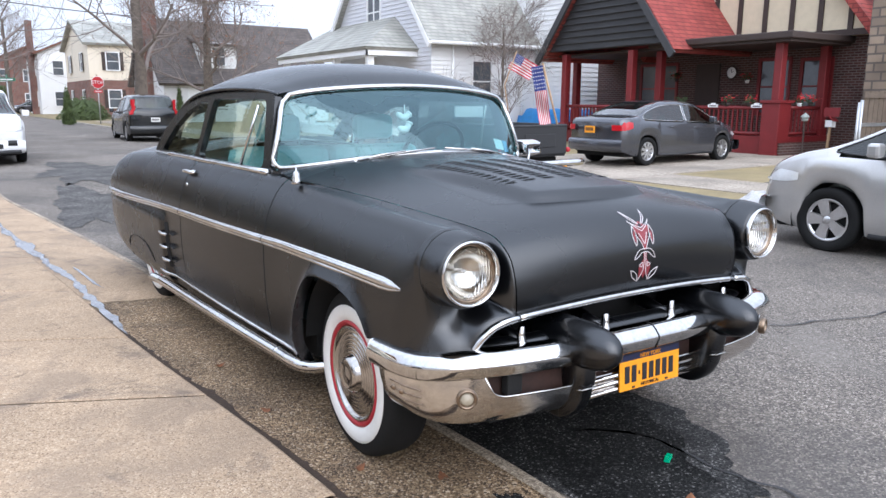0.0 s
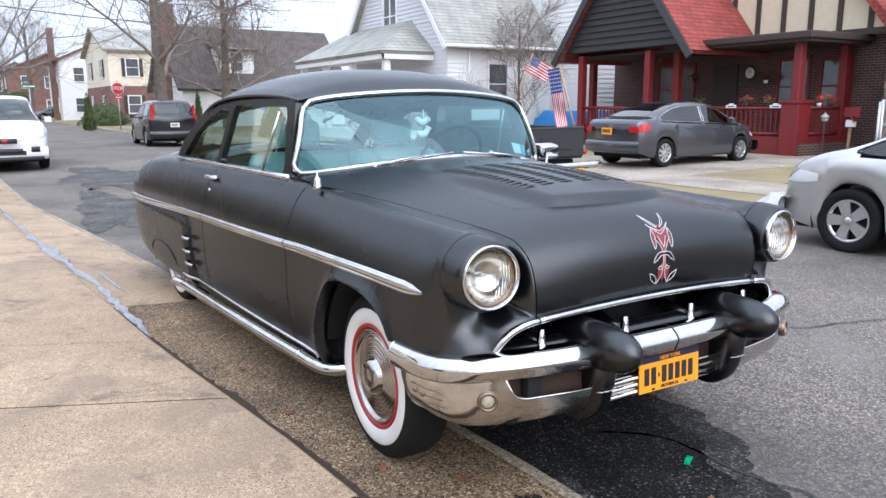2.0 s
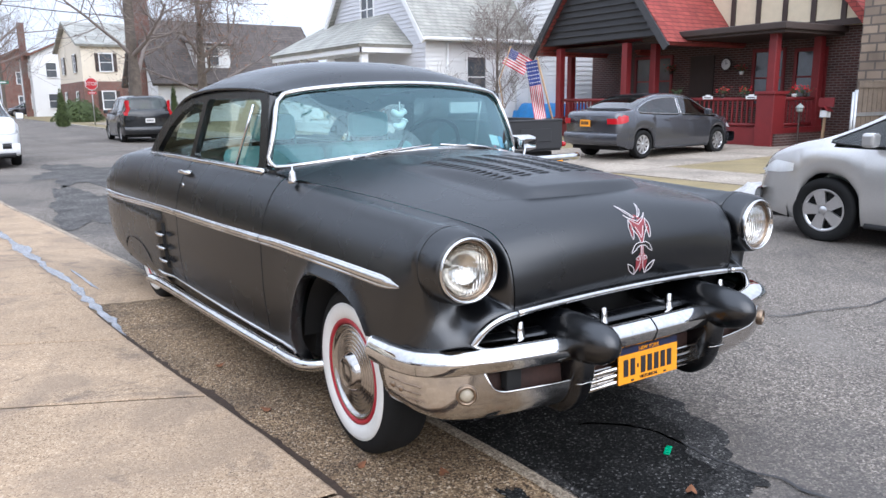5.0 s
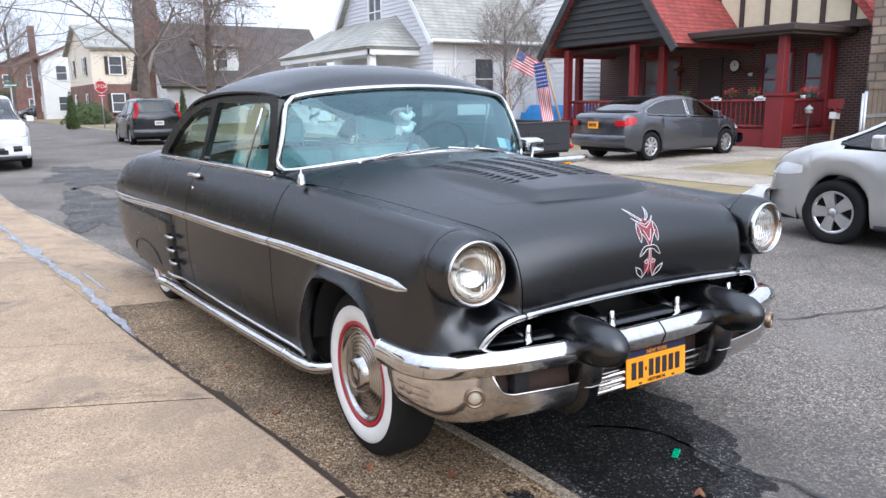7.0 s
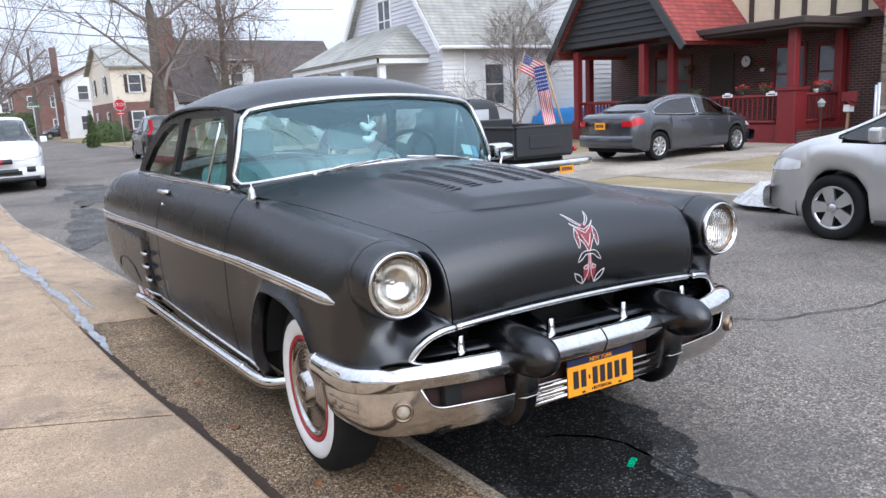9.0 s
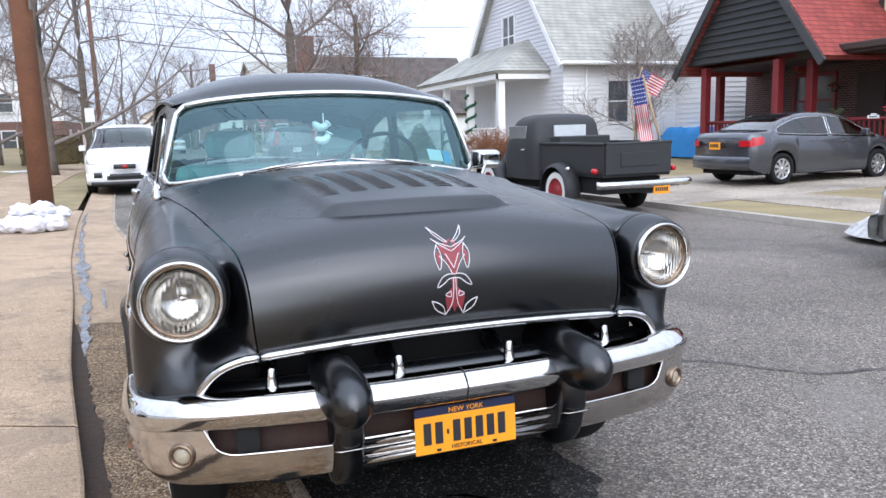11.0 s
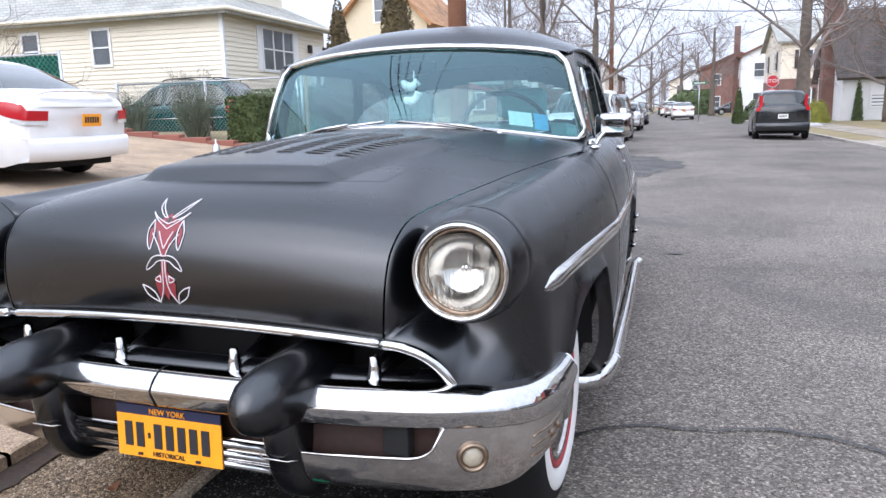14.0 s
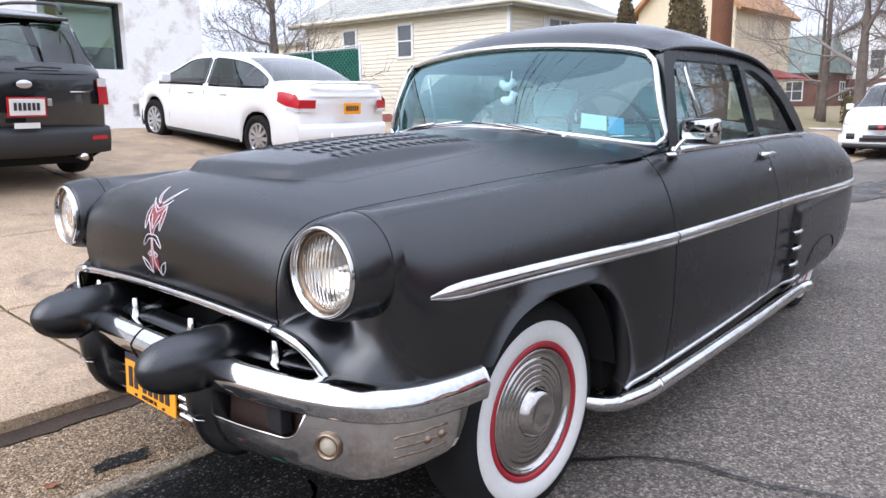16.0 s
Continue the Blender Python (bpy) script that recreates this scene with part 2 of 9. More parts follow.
GRASS = mat("winter_lawn", (0.23, 0.18, 0.09), 0.95, var=0.4, scale=1.2, fine=50, bump=0.8, stain=((0.31, 0.23, 0.125), 0.7, 0.9))


# ---- mesh helpers ----
def thing(name, label="", category="", group="", kind="", at=None):
    """An empty at the base of a thing, which parents its parts."""
    ob = new(name)
    ob.empty_display_size = 0.1
    if at is not None:
        ob.matrix_basis = at
    return tagged(ob, label, category, group, kind)


def put(name, verts, faces, material, parent=None, label="", smooth=True, kind=""):
    """One mesh object from vertices and faces, under a parent."""
    me = bpy.data.meshes.new(name)
    me.from_pydata([tuple(v) for v in verts], [], [tuple(f) for f in faces])
    me.materials.append(material)
    if smooth:
        me.polygons.foreach_set("use_smooth", [True] * len(me.polygons))
    ob = new(name, me)
    ob.parent = parent
    return tagged(ob, label, kind=kind)


def part(name, bm, material, parent=None, label="", smooth=False, kind=""):
    """Links a bmesh as one mesh object under a thing or a part."""
    bmesh.ops.recalc_face_normals(bm, faces=bm.faces)
    me = bpy.data.meshes.new(name)
    bm.to_mesh(me)
    bm.free()
    me.materials.append(material)
    if smooth:
        me.polygons.foreach_set("use_smooth", [True] * len(me.polygons))
    ob = new(name, me)
    ob.parent = parent
    return tagged(ob, label, kind=kind)


def again(ob, name, parent, m):
    """A part like ob, on the same mesh, at the pose m under parent."""
    o = new(name, ob.data)
    o.parent = parent
    o.matrix_basis = m
    return o


def box(bm, x0, x1, y0, y1, z0, z1, bevel=0.0):
    r = bmesh.ops.create_cube(bm, size=1.0)
    bmesh.ops.scale(bm, vec=(x1 - x0, y1 - y0, z1 - z0), verts=r["verts"])
    bmesh.ops.translate(bm, vec=((x0 + x1) / 2, (y0 + y1) / 2, (z0 + z1) / 2), verts=r["verts"])
    if bevel:
        edges = list({e for v in r["verts"] for e in v.link_edges})
        bmesh.ops.bevel(bm, geom=edges, offset=bevel, segments=2, profile=0.5, affect="EDGES")
    return bm


def boxed(name, x0, x1, y0, y1, z0, z1, material, parent=None, bevel=0.0, label=""):
    return part(name, box(bmesh.new(), x0, x1, y0, y1, z0, z1, bevel), material, parent, label)


def grid(rows, wrap=False):
    """Vertices and quads of a surface through rows of points."""
    nv = len(rows[0])
    verts = [p for r in rows for p in r]
    faces = []
    for i in range(len(rows) - 1):
        for j in range(nv if wrap else nv - 1):
            k = (j + 1) % nv
            faces.append((i * nv + j, i * nv + k, (i + 1) * nv + k, (i + 1) * nv + j))
    return verts, faces


def join(*pieces):
    verts, faces = [], []
    for v, f in pieces:
        o = len(verts)
        verts.extend(v)
        faces.extend([tuple(i + o for i in q) for q in f])
    return verts, faces


def flip(piece):
    """The mirror image in x, with its faces turned."""
    v, f = piece
    return [(-p[0], p[1], p[2]) for p in v], [tuple(reversed(q)) for q in f]


def spline(pts, n):
    """n points on a smooth curve through pts."""
    p = [Vector(q) for q in pts]
    p = [2 * p[0] - p[1]] + p + [2 * p[-1] - p[-2]]
    res = []
    for i in range(n):
        u = i / (n - 1) * (len(p) - 3)
        k = min(int(u), len(p) - 4)
        u -= k
        a, b, c, d = p[k:k + 4]
        res.append(0.5 * ((2 * b) + (c - a) * u + (2 * a - 5 * b + 4 * c - d) * u * u + (3 * b - a - 3 * c + d) * u ** 3))
    return res


def curve(pts):
    """A smooth function through (x, y) points, held at its ends."""
    xs, ys = [p[0] for p in pts], [p[1] for p in pts]
    sl = [(ys[min(i + 1, len(xs) - 1)] - ys[max(i - 1, 0)]) / (xs[min(i + 1, len(xs) - 1)] - xs[max(i - 1, 0)]) for i in range(len(xs))]

    def f(x):
        if x <= xs[0]:
            return ys[0]
        if x >= xs[-1]:
            return ys[-1]
        k = max(i for i in range(len(xs) - 1) if xs[i] <= x)
        h = xs[k + 1] - xs[k]
        t = (x - xs[k]) / h
        return (2 * t ** 3 - 3 * t * t + 1) * ys[k] + (t ** 3 - 2 * t * t + t) * h * sl[k] + (3 * t * t - 2 * t ** 3) * ys[k + 1] + (t ** 3 - t * t) * h * sl[k + 1]
    return f


def step(a, b, x):
    t = min(1, max(0, (x - a) / (b - a)))
    return t * t * (3 - 2 * t)


def tube(path, r, seg=10, flat=1.0, caps=True):
    """A round bar along a path; r is a number or one for each point; flat squeezes it along z."""
    p = [Vector(q) for q in path]
    rad = r if isinstance(r, (list, tuple)) else [r] * len(p)
    rows = []
    for i, q in enumerate(p):
        d = (p[min(i + 1, len(p) - 1)] - p[max(i - 1, 0)]).normalized()
        side = d.cross(Vector((0, 0, 1)))
        side = side.normalized() if side.length > 1e-3 else Vector((1, 0, 0))
        up = side.cross(d).normalized()
        rows.append([q + rad[i] * (math.cos(a) * side + flat * math.sin(a) * up) for a in (2 * math.pi * k / seg for k in range(seg))])
    v, f = grid(rows, wrap=True)
    if caps:
        f = f + [tuple(range(seg))[::-1], tuple(range(len(v) - seg, len(v)))]
    return v, f


def lathe(profile, seg=48, axis="x"):
    """A turned surface from (radius, along) points about an axis."""
    rows = []
    for r, h in profile:
        ring = []
        for k in range(seg):
            a = 2 * math.pi * k / seg
            c, s = r * math.cos(a), r * math.sin(a)
            ring.append((h, c, s) if axis == "x" else (c, h, s) if axis == "y" else (c, s, h))
        rows.append(ring)
    return grid(rows, wrap=True)


def outline(pts, holes, lift):
    """A flat panel with holes, from 2D loops; lift turns (u, v) into a point."""
    bm = bmesh.new()
    edges = []
    for loop in [pts] + holes:
        vs = [bm.verts.new(lift(*p)) for p in loop]
        edges += [bm.edges.new((vs[i], vs[(i + 1) % len(vs)])) for i in range(len(vs))]
    bmesh.ops.triangle_fill(bm, use_beauty=True, use_dissolve=False, edges=edges)
    return bm


def thick(bm, depth):
    """Gives the faces of a panel a thickness."""
    r = bmesh.ops.solidify(bm, geom=list(bm.faces), thickness=depth)
    return bm


def text(name, body, size, m, material, parent, depth=0.001):
    cu = bpy.data.curves.new(name, "FONT")
    cu.body, cu.size, cu.extrude, cu.align_x, cu.align_y = body, size, depth, "CENTER", "CENTER"
    cu.materials.append(material)
    ob = new(name, cu)
    ob.parent = parent
    ob.matrix_basis = m
    return ob


def shape(bm, pts, y, d=0.002):
    """A thin flat polygon in x and z at depth y."""
    a = [bm.verts.new((p[0], y, p[1])) for p in pts]
    b = [bm.verts.new((p[0], y + d, p[1])) for p in pts]
    bm.faces.new(a)
    bm.faces.new(b[::-1])
    for k in range(len(pts)):
        bm.faces.new((a[k], b[k], b[(k + 1) % len(pts)], a[(k + 1) % len(pts)]))
    return bm


# ---- ground ----
far_kerb = curve([(-60, 8.6), (-12, 7.6), (2, 7.2), (7, 6.95), (11, 6.6), (16, 5.9), (24, 5.3), (65, 3.2), (150, -1.5), (300, -10)])
near_kerb = curve([(-60, -0.5), (-10, -0.83), (-0.8, -1.035), (0.05, -1.10), (1.2, -1.27), (1.85, -1.36), (3.77, -1.57), (6.06, -1.86), (11, -2.3), (24, -3.1), (65, -4.5), (150, -8.9), (300, -17)])


def road_z(x, y):
    return -0.022 * min(4.5, max(0, x - 1.5)) - 0.012


def left_z(x, y):
    d = near_kerb(y) - x
    return 0.075 + 0.02 * min(d, 1.6) + 0.12 * min(max(0, d - 1.6), 6.5)


def right_z(x, y):
    return -0.02 + 0.012 * min(8, max(0, x - far_kerb(y)))


ys = [-60, -30, -15] + [-8 + 0.5 * i for i in range(90)] + [38, 42, 48, 56, 65, 80, 100, 130, 170, 220, 300]
rows = []
for y in ys:
    a, b = near_kerb(y), far_kerb(y)
    rows.append([(a - 0.02 + (b - a + 0.04) * k / 24, y, road_z(a + (b - a) * k / 24, y) + 0.004 * noise.noise((a + (b - a) * k / 24, y, 0))) for k in range(25)])
tagged(put("road", *grid(rows), ASPHALT), "worn grey asphalt road with cracks and dark patches", "road", kind="structure")
rows = []
for y in ys:
    a = near_kerb(y)
    rows.append([(a - d, y, left_z(a - d, y) - 0.02) for d in (0.10, 0.8, 1.6, 3, 4.5, 6, 8, 12, 20, 40, 90, 250)])
tagged(put("ground", *grid(rows), GRASS), "winter-worn lawn beside the sidewalk", "ground", kind="structure")
rows = []
for y in ys:
    a = far_kerb(y)
    rows.append([(a + d, y, right_z(a + d, y) - 0.012) for d in (0.10, 0.8, 1.6, 3, 4.5, 6, 8, 12, 20, 40, 90, 250)])
tagged(put("ground", *grid(rows), GRASS), "brown and green winter lawn across the street", "ground", kind="structure")
rows = [[(x * 40, y * 40, -0.6) for x in (-60, -30, 0, 30, 60)] for y in (-60, -30, 0, 30, 60)]
tagged(put("ground", *grid(rows), GRASS), "far ground out to the horizon", "ground", kind="structure")


# ---- the black coupe ----
car = thing("car", "satin black 1950s two-door sedan with chrome trim parked at the kerb", "car")
half_w = curve([(-0.62, 0.855), (-0.43, 0.873), (0, 0.89), (0.75, 0.908), (1.5, 0.915), (2.3, 0.905), (3, 0.892), (3.6, 0.877), (4.0, 0.855), (4.22, 0.815), (4.33, 0.74), (4.38, 0.67)])
crown_z = curve([(-0.62, 0.985), (-0.5, 0.995), (0, 1.01), (0.5, 1.035), (0.75, 1.05), (1, 1.055), (2.4, 1.05), (2.9, 1.045), (3.3, 1.035), (3.7, 1.015), (4.0, 0.985), (4.2, 0.935), (4.32, 0.86), (4.38, 0.78)])
crown_in = curve([(-0.62, 0.14), (0, 0.15), (0.75, 0.15), (2.6, 0.15), (3.4, 0.17), (4.38, 0.2)])
sill_in = curve([(0.1, 0.12), (0.2, 0.07), (0.26, 0.045), (0.35, 0.022), (0.5, 0.004), (0.62, 0), (0.74, 0)])
low_z = curve([(-0.62, 0.585), (-0.4, 0.58), (0.4, 0.27), (1, 0.25), (2.4, 0.24), (3.3, 0.22), (3.8, 0.33), (4.2, 0.42), (4.4, 0.5)])
ARCH_Y, ARCH_R, ARCH_TOP = 0.035, 0.375, 0.735


def arch_z(y):
    u = abs((y - ARCH_Y) / ARCH_R)
    return 0.22 + (ARCH_TOP - 0.22) * (1 - u ** 2.7) ** (1 / 2.7) if u < 1 else 0


def side_x(y, z):
    """How far out the body's side lies at y, z."""
    w = half_w(y)
    if z <= 0.74:
        x = w - sill_in(z)
    else:
        u = min(1, (z - 0.74) / (crown_z(y) - 0.74))
        x = w - crown_in(y) * (1 - max(0, 1 - u ** 1.7) ** (1 / 1.7))
    if z < 0.8 and y < 0.6:
        u = math.hypot((y - ARCH_Y) / ARCH_R, max(0, (z - 0.24)) / (ARCH_TOP - 0.24))
        x += 0.036 * math.exp(-((u - 1.0) / 0.11) ** 2) * step(0.24, 0.4, z) * step(0.782, 0.738, z)
    x += 0.03 * step(2.28, 2.36, y) * step(0.725, 0.66, z) * step(4.3, 3.6, y) * step(0.16, 0.3, z)
    return x


def side_rows(y_list, n=26):
    rows = []
    for y in y_list:
        zb = max(low_z(y) if y > ARCH_Y else 0.585, arch_z(y))
        zc = crown_z(y)
        row = []
        for k in range(n):
            if k < n // 2:
                z = zb + (0.74 - zb) * k / (n // 2) if zb < 0.74 else 0.74
            else:
                z = 0.74 + (zc - 0.74) * math.sin(math.pi / 2 * (k - n // 2) / (n - 1 - n // 2))
            row.append((side_x(y, z), y, z))
        rows.append(row)
    return rows


# seam between hood and fender, from the cowl to the grille
SEAM = [(0.775, 0.64, 1.05), (0.72, 0.40, 1.037), (0.67, 0.12, 1.022), (0.635, -0.15, 1.006), (0.608, -0.36, 0.992), (0.588, -0.5, 0.98), (0.575, -0.59, 0.962), (0.562, -0.65, 0.91), (0.556, -0.675, 0.845), (0.552, -0.682, 0.775), (0.546, -0.675, 0.712)]
NOSE = [(0, 0.70, 1.15), (0, 0.4, 1.126), (0, 0.1, 1.1), (0, -0.2, 1.074), (0, -0.42, 1.054), (0, -0.56, 1.032), (0, -0.655, 0.993), (0, -0.702, 0.925), (0, -0.714, 0.85), (0, -0.706, 0.78), (0, -0.68, 0.73)]
seam = spline(SEAM, 61)
nose = spline(NOSE, 61)


def hood_point(i, s):
    a, b = nose[i], seam[i]
    w = abs(s) ** 2.1
    q = Vector((s * b.x, a.y + (b.y - a.y) * w, a.z + (b.z - a.z) * w))
    return q


rows = [[hood_point(i, (k - 20) / 20 * 0.996) for k in range(41)] for i in range(61)]
hood = put("hood", *grid(rows), BLACK_PAINT, car)


def hood_at(x, y):
    """The height of the hood over x, y."""
    lo, hi = 0, 52
    while hi - lo > 1:
        k = (lo + hi) // 2
        if hood_point(k, x / seam[k].x).y > y:
            lo = k
        else:
            hi = k
    a, b = hood_point(lo, x / seam[lo].x), hood_point(hi, x / seam[hi].x)
    return a.z + (b.z - a.z) * min(1, max(0, (y - a.y) / (b.y - a.y)))


# raised scoop: an arched lip in front, soft shoulders that fade into the cowl
def scoop_h(x, y):
    half = 0.30 + 0.075 * step(-0.4, 0.5, y)
    side = step(half + 0.03, half - 0.045, abs(x))
    return (0.029 * step(0.62, -0.05, y) + 0.004 * max(0, 1 - (x / 0.3) ** 2)) * side * step(0.66, 0.3, y)


rows = []
for j in range(44):
    row = []
    for k in range(65):
        x = -0.43 + 0.86 * k / 64
        foot = -0.497 + 0.085 * (abs(x) / 0.33) ** 2.2
        lip = foot + 0.046
        if j < 6:
            y, e = foot + (lip - foot) * j / 6, 0.94 * (0.5 - 0.5 * math.cos(math.pi * (j / 6) ** 0.85))
        elif j < 10:
            y, e = lip + 0.004 * (j - 6), (0.94, 0.975, 0.993, 1.0)[j - 6]
        else:
            y, e = lip + 0.012 + (0.645 - lip) * (j - 9) / 34, 1.0
        row.append((x, y, hood_at(x, y) + 0.0006 + e * scoop_h(x, max(y, lip)) - (0.003 if j == 0 or k in (0, 64) else 0)))
    rows.append(row)
put("scoop", *grid(rows), BLACK_PAINT, hood, "raised hood scoop with an arched front lip")

# louvres punched in rows along the scoop: a dark slot under a low pressed lip
def louvre_mesh():
    bm = bmesh.new()
    rows = []
    for k in range(11):
        x = -0.031 + 0.062 * k / 10
        e = max(0.0, 1 - abs(x / 0.031) ** 6)
        rows.append([bm.verts.new((x, yy, zz * e - 0.001 * (1 - e))) for yy, zz in ((-0.001, 0.0004), (0.0005, 0.0006), (0.001, 0.0026), (0.009, 0.0023), (0.021, 0.0))])
    for a, b in zip(rows, rows[1:]):
        for k in range(4):
            f = bm.faces.new((a[k], b[k], b[k + 1], a[k + 1]))
            f.material_index = 1 if k < 1 else 0
            f.smooth = k > 1
    return bm


first_louvre = None
top_at = lambda x, y: hood_at(x, y) + scoop_h(x, y) + 0.0006
for base_x in (-0.245, -0.15, -0.055, 0.055, 0.15, 0.245):
    for j in range(15):
        y = -0.235 + 0.039 * j
        z = top_at(base_x * (1 + 0.13 * (y + 0.235) / 0.56), y)
        cx = math.copysign(abs(base_x) * (1 + 0.13 * (y + 0.235) / 0.56), base_x)
        tilt = math.degrees(math.atan2(top_at(cx - 0.045, y) - top_at(cx + 0.045, y), 0.09))
        pitch = math.degrees(math.atan2(top_at(cx, y + 0.02) - top_at(cx, y - 0.02), 0.04))
        at = pose(cx, y, z + 0.0015, pitch, tilt, 0)
        if first_louvre is None:
            first_louvre = part("louvre", louvre_mesh(), BLACK_PAINT, hood)
            first_louvre.data.materials.append(DARK)
            first_louvre.matrix_basis = at
        else:
            again(first_louvre, "louvre", hood, at)

# fender with the headlamp pod
HL = Vector((0.727, -0.665, 0.874))


def weld(verts, faces):
    """Join the vertices that lie on one spot, so that the surface shades as one."""
    seen, index, kept = {}, [], []
    for v in verts:
        key = (round(v[0], 5), round(v[1], 5), round(v[2], 5))
        if key not in seen:
            seen[key] = len(kept)
            kept.append(tuple(v))
        index.append(seen[key])
    res = []
    for f in faces:
        g = list(dict.fromkeys(index[i] for i in f))
        if len(g) > 2:
            res.append(tuple(g))
    return kept, res


def fender():
    e = [ARCH_Y - ARCH_R + ARCH_R * 2 * (0.5 - 0.5 * math.cos(math.pi * k / 44)) for k in range(45)]
    y_list = [-0.40, -0.38, -0.36, ARCH_Y - ARCH_R - 0.002] + e[1:-1] + [ARCH_Y + ARCH_R + 0.002, 0.45, 0.52, 0.6, 0.68, 0.735]
    rows = side_rows(y_list)
    # from the crown in to the seam
    ss = curve([(-p[1], p[0]) for p in SEAM[:7]])
    sz = curve([(-p[1], p[2]) for p in SEAM[:7]])
    for r in rows:
        x, y, z = r[-1]
        a, b = ss(-y), sz(-y)
        for k in range(1, 9):
            t = k / 8
            r.append((x + (a + 0.0025 - x) * t, y, z + (b - z) * t - 0.012 * math.sin(math.pi * t) * step(0.3, -0.3, y)))
    pieces = []
    # arch return lip
    lip = [r[0] for r in rows if ARCH_Y - ARCH_R - 0.01 < r[0][1] < ARCH_Y + ARCH_R + 0.01]
    pieces.append(grid([[p for p in lip], [(p[0] - 0.012, p[1], p[2] - 0.004) for p in lip], [(p[0] - 0.05, p[1], p[2] + 0.004) for p in lip]]))
    # the front, rounded from the first section in to the lamp's pod
    ring = [(Vector(p), 1.0 if k < 26 else 1 - (k - 25) / 8) for k, p in enumerate(rows[0])]
    ring += [(Vector((p.x + 0.0025, p.y, p.z)), 0.0) for p in seam if p.y < -0.405]
    ring += [(Vector(p), 0.0) for p in spline([(0.56, -0.684, 0.709), (0.60, -0.681, 0.706), (0.645, -0.672, 0.688), (0.68, -0.66, 0.655), (0.71, -0.645, 0.603)], 10)]
    foot = spline([(0.735, -0.636, 0.594), (0.79, -0.605, 0.588), (0.84, -0.545, 0.585), (0.866, -0.46, 0.585), (side_x(-0.4, 0.585), -0.403, 0.585)], 14)[:-1]
    ring += [(p, step(0.0, 1.0, k / 13)) for k, p in enumerate(foot)]
    out = []
    for f in [k / 18 for k in range(19)]:
        r = []
        for p, w in ring:
            d = Vector((p.x - HL.x, 0, p.z - HL.z))
            t = HL + d.normalized() * 0.1235
            t.y = HL.y + 0.098
            inward = Vector((t.x - p.x, 0, t.z - p.z))
            a = p + Vector((0, 0.58 * min(0.0, t.y - p.y), 0)) * w + inward * 0.45 * (1 - w)
            b = t - inward * 0.5
            g = 1 - f
            r.append(p * g ** 3 + a * (3 * g * g * f) + b * (3 * g * f * f) + t * f ** 3)
        out.append(r)
    front = grid(out, wrap=True)
    pieces.append(weld(*join(grid(rows), (front[0], [tuple(reversed(f)) for f in front[1]]))))
    return join(*pieces)


fen = fender()
body_l = put("front_fender", *fen, BLACK_PAINT, car)
body_r = put("front_fender", *flip(fen), BLACK_PAINT, car)
for m in (1, -1):
    # the round pod that carries the lamp, with the seam behind it
    pod = put("headlamp_pod", *lathe([(0.1035, -0.001), (0.107, -0.0035), (0.111, -0.001), (0.1145, 0.006), (0.1185, 0.02), (0.122, 0.04), (0.125, 0.065), (0.1265, 0.09), (0.1255, 0.094), (0.1255, 0.096), (0.127, 0.1), (0.126, 0.13)], 64, "y"), BLACK_PAINT, car)
    pod.matrix_basis = pose(m * HL.x, HL.y, HL.z)
    put("pod_seam", *lathe([(0.1258, 0.0925), (0.1272, 0.0945), (0.1258, 0.0965)], 64, "y"), DARK, pod)

door_rows = side_rows([0.745 + (1.995 - 0.745) * k / 20 for k in range(21)])
door = grid(door_rows)
qy = [2.005, 2.1, 2.2, 2.26, 2.28, 2.295, 2.31, 2.325, 2.34, 2.36, 2.4, 2.5] + [2.6 + 0.1 * k for k in range(18)] + [4.33, 4.36, 4.38]
q_rows = side_rows(qy, 40)
quarter = grid(q_rows)
for mirror in (False, True):
    for nm, g in (("door", door), ("quarter_panel", quarter)):
        put(nm, *(flip(g) if mirror else g), BLACK_PAINT, car)
# rear deck, cowl and rear face
deck = [[(p[-1][0] * (k / 10), p[-1][1], p[-1][2] + 0.09 * (1 - (k / 10) ** 2)) for k in range(-10, 11)] for p in q_rows[9:]]
put("trunk", *grid(deck), BLACK_PAINT, car)
last = q_rows[-1]
put("rear_panel", *grid([[(p[0], p[1], p[2]), (p[0] * 0.5, p[1] + 0.03, p[2]), (-p[0] * 0.5, p[1] + 0.03, p[2]), (-p[0], p[1], p[2])] for p in last]), BLACK_PAINT, car)


# windshield and cowl
def ws_base(s):
    return Vector((0.765 * s, 0.70 + 0.29 * abs(s) ** 2.3, 1.15 - 0.088 * s * s))


def ws_top(s):
    return Vector((0.662 * s, 0.955 + 0.10 * abs(s) ** 2.2, 1.48 - 0.047 * s * s))


def ws_point(s, t):
    sq = s * (1 - 0.05 * (2 * t - 1) ** 10)
    t = 0.5 + (t - 0.5) * (1 - 0.05 * abs(s) ** 14)
    a, b = ws_base(sq), ws_top(sq)
    q = a.lerp(b, t)
    q.y -= 0.03 * math.sin(math.pi * t)
    return q


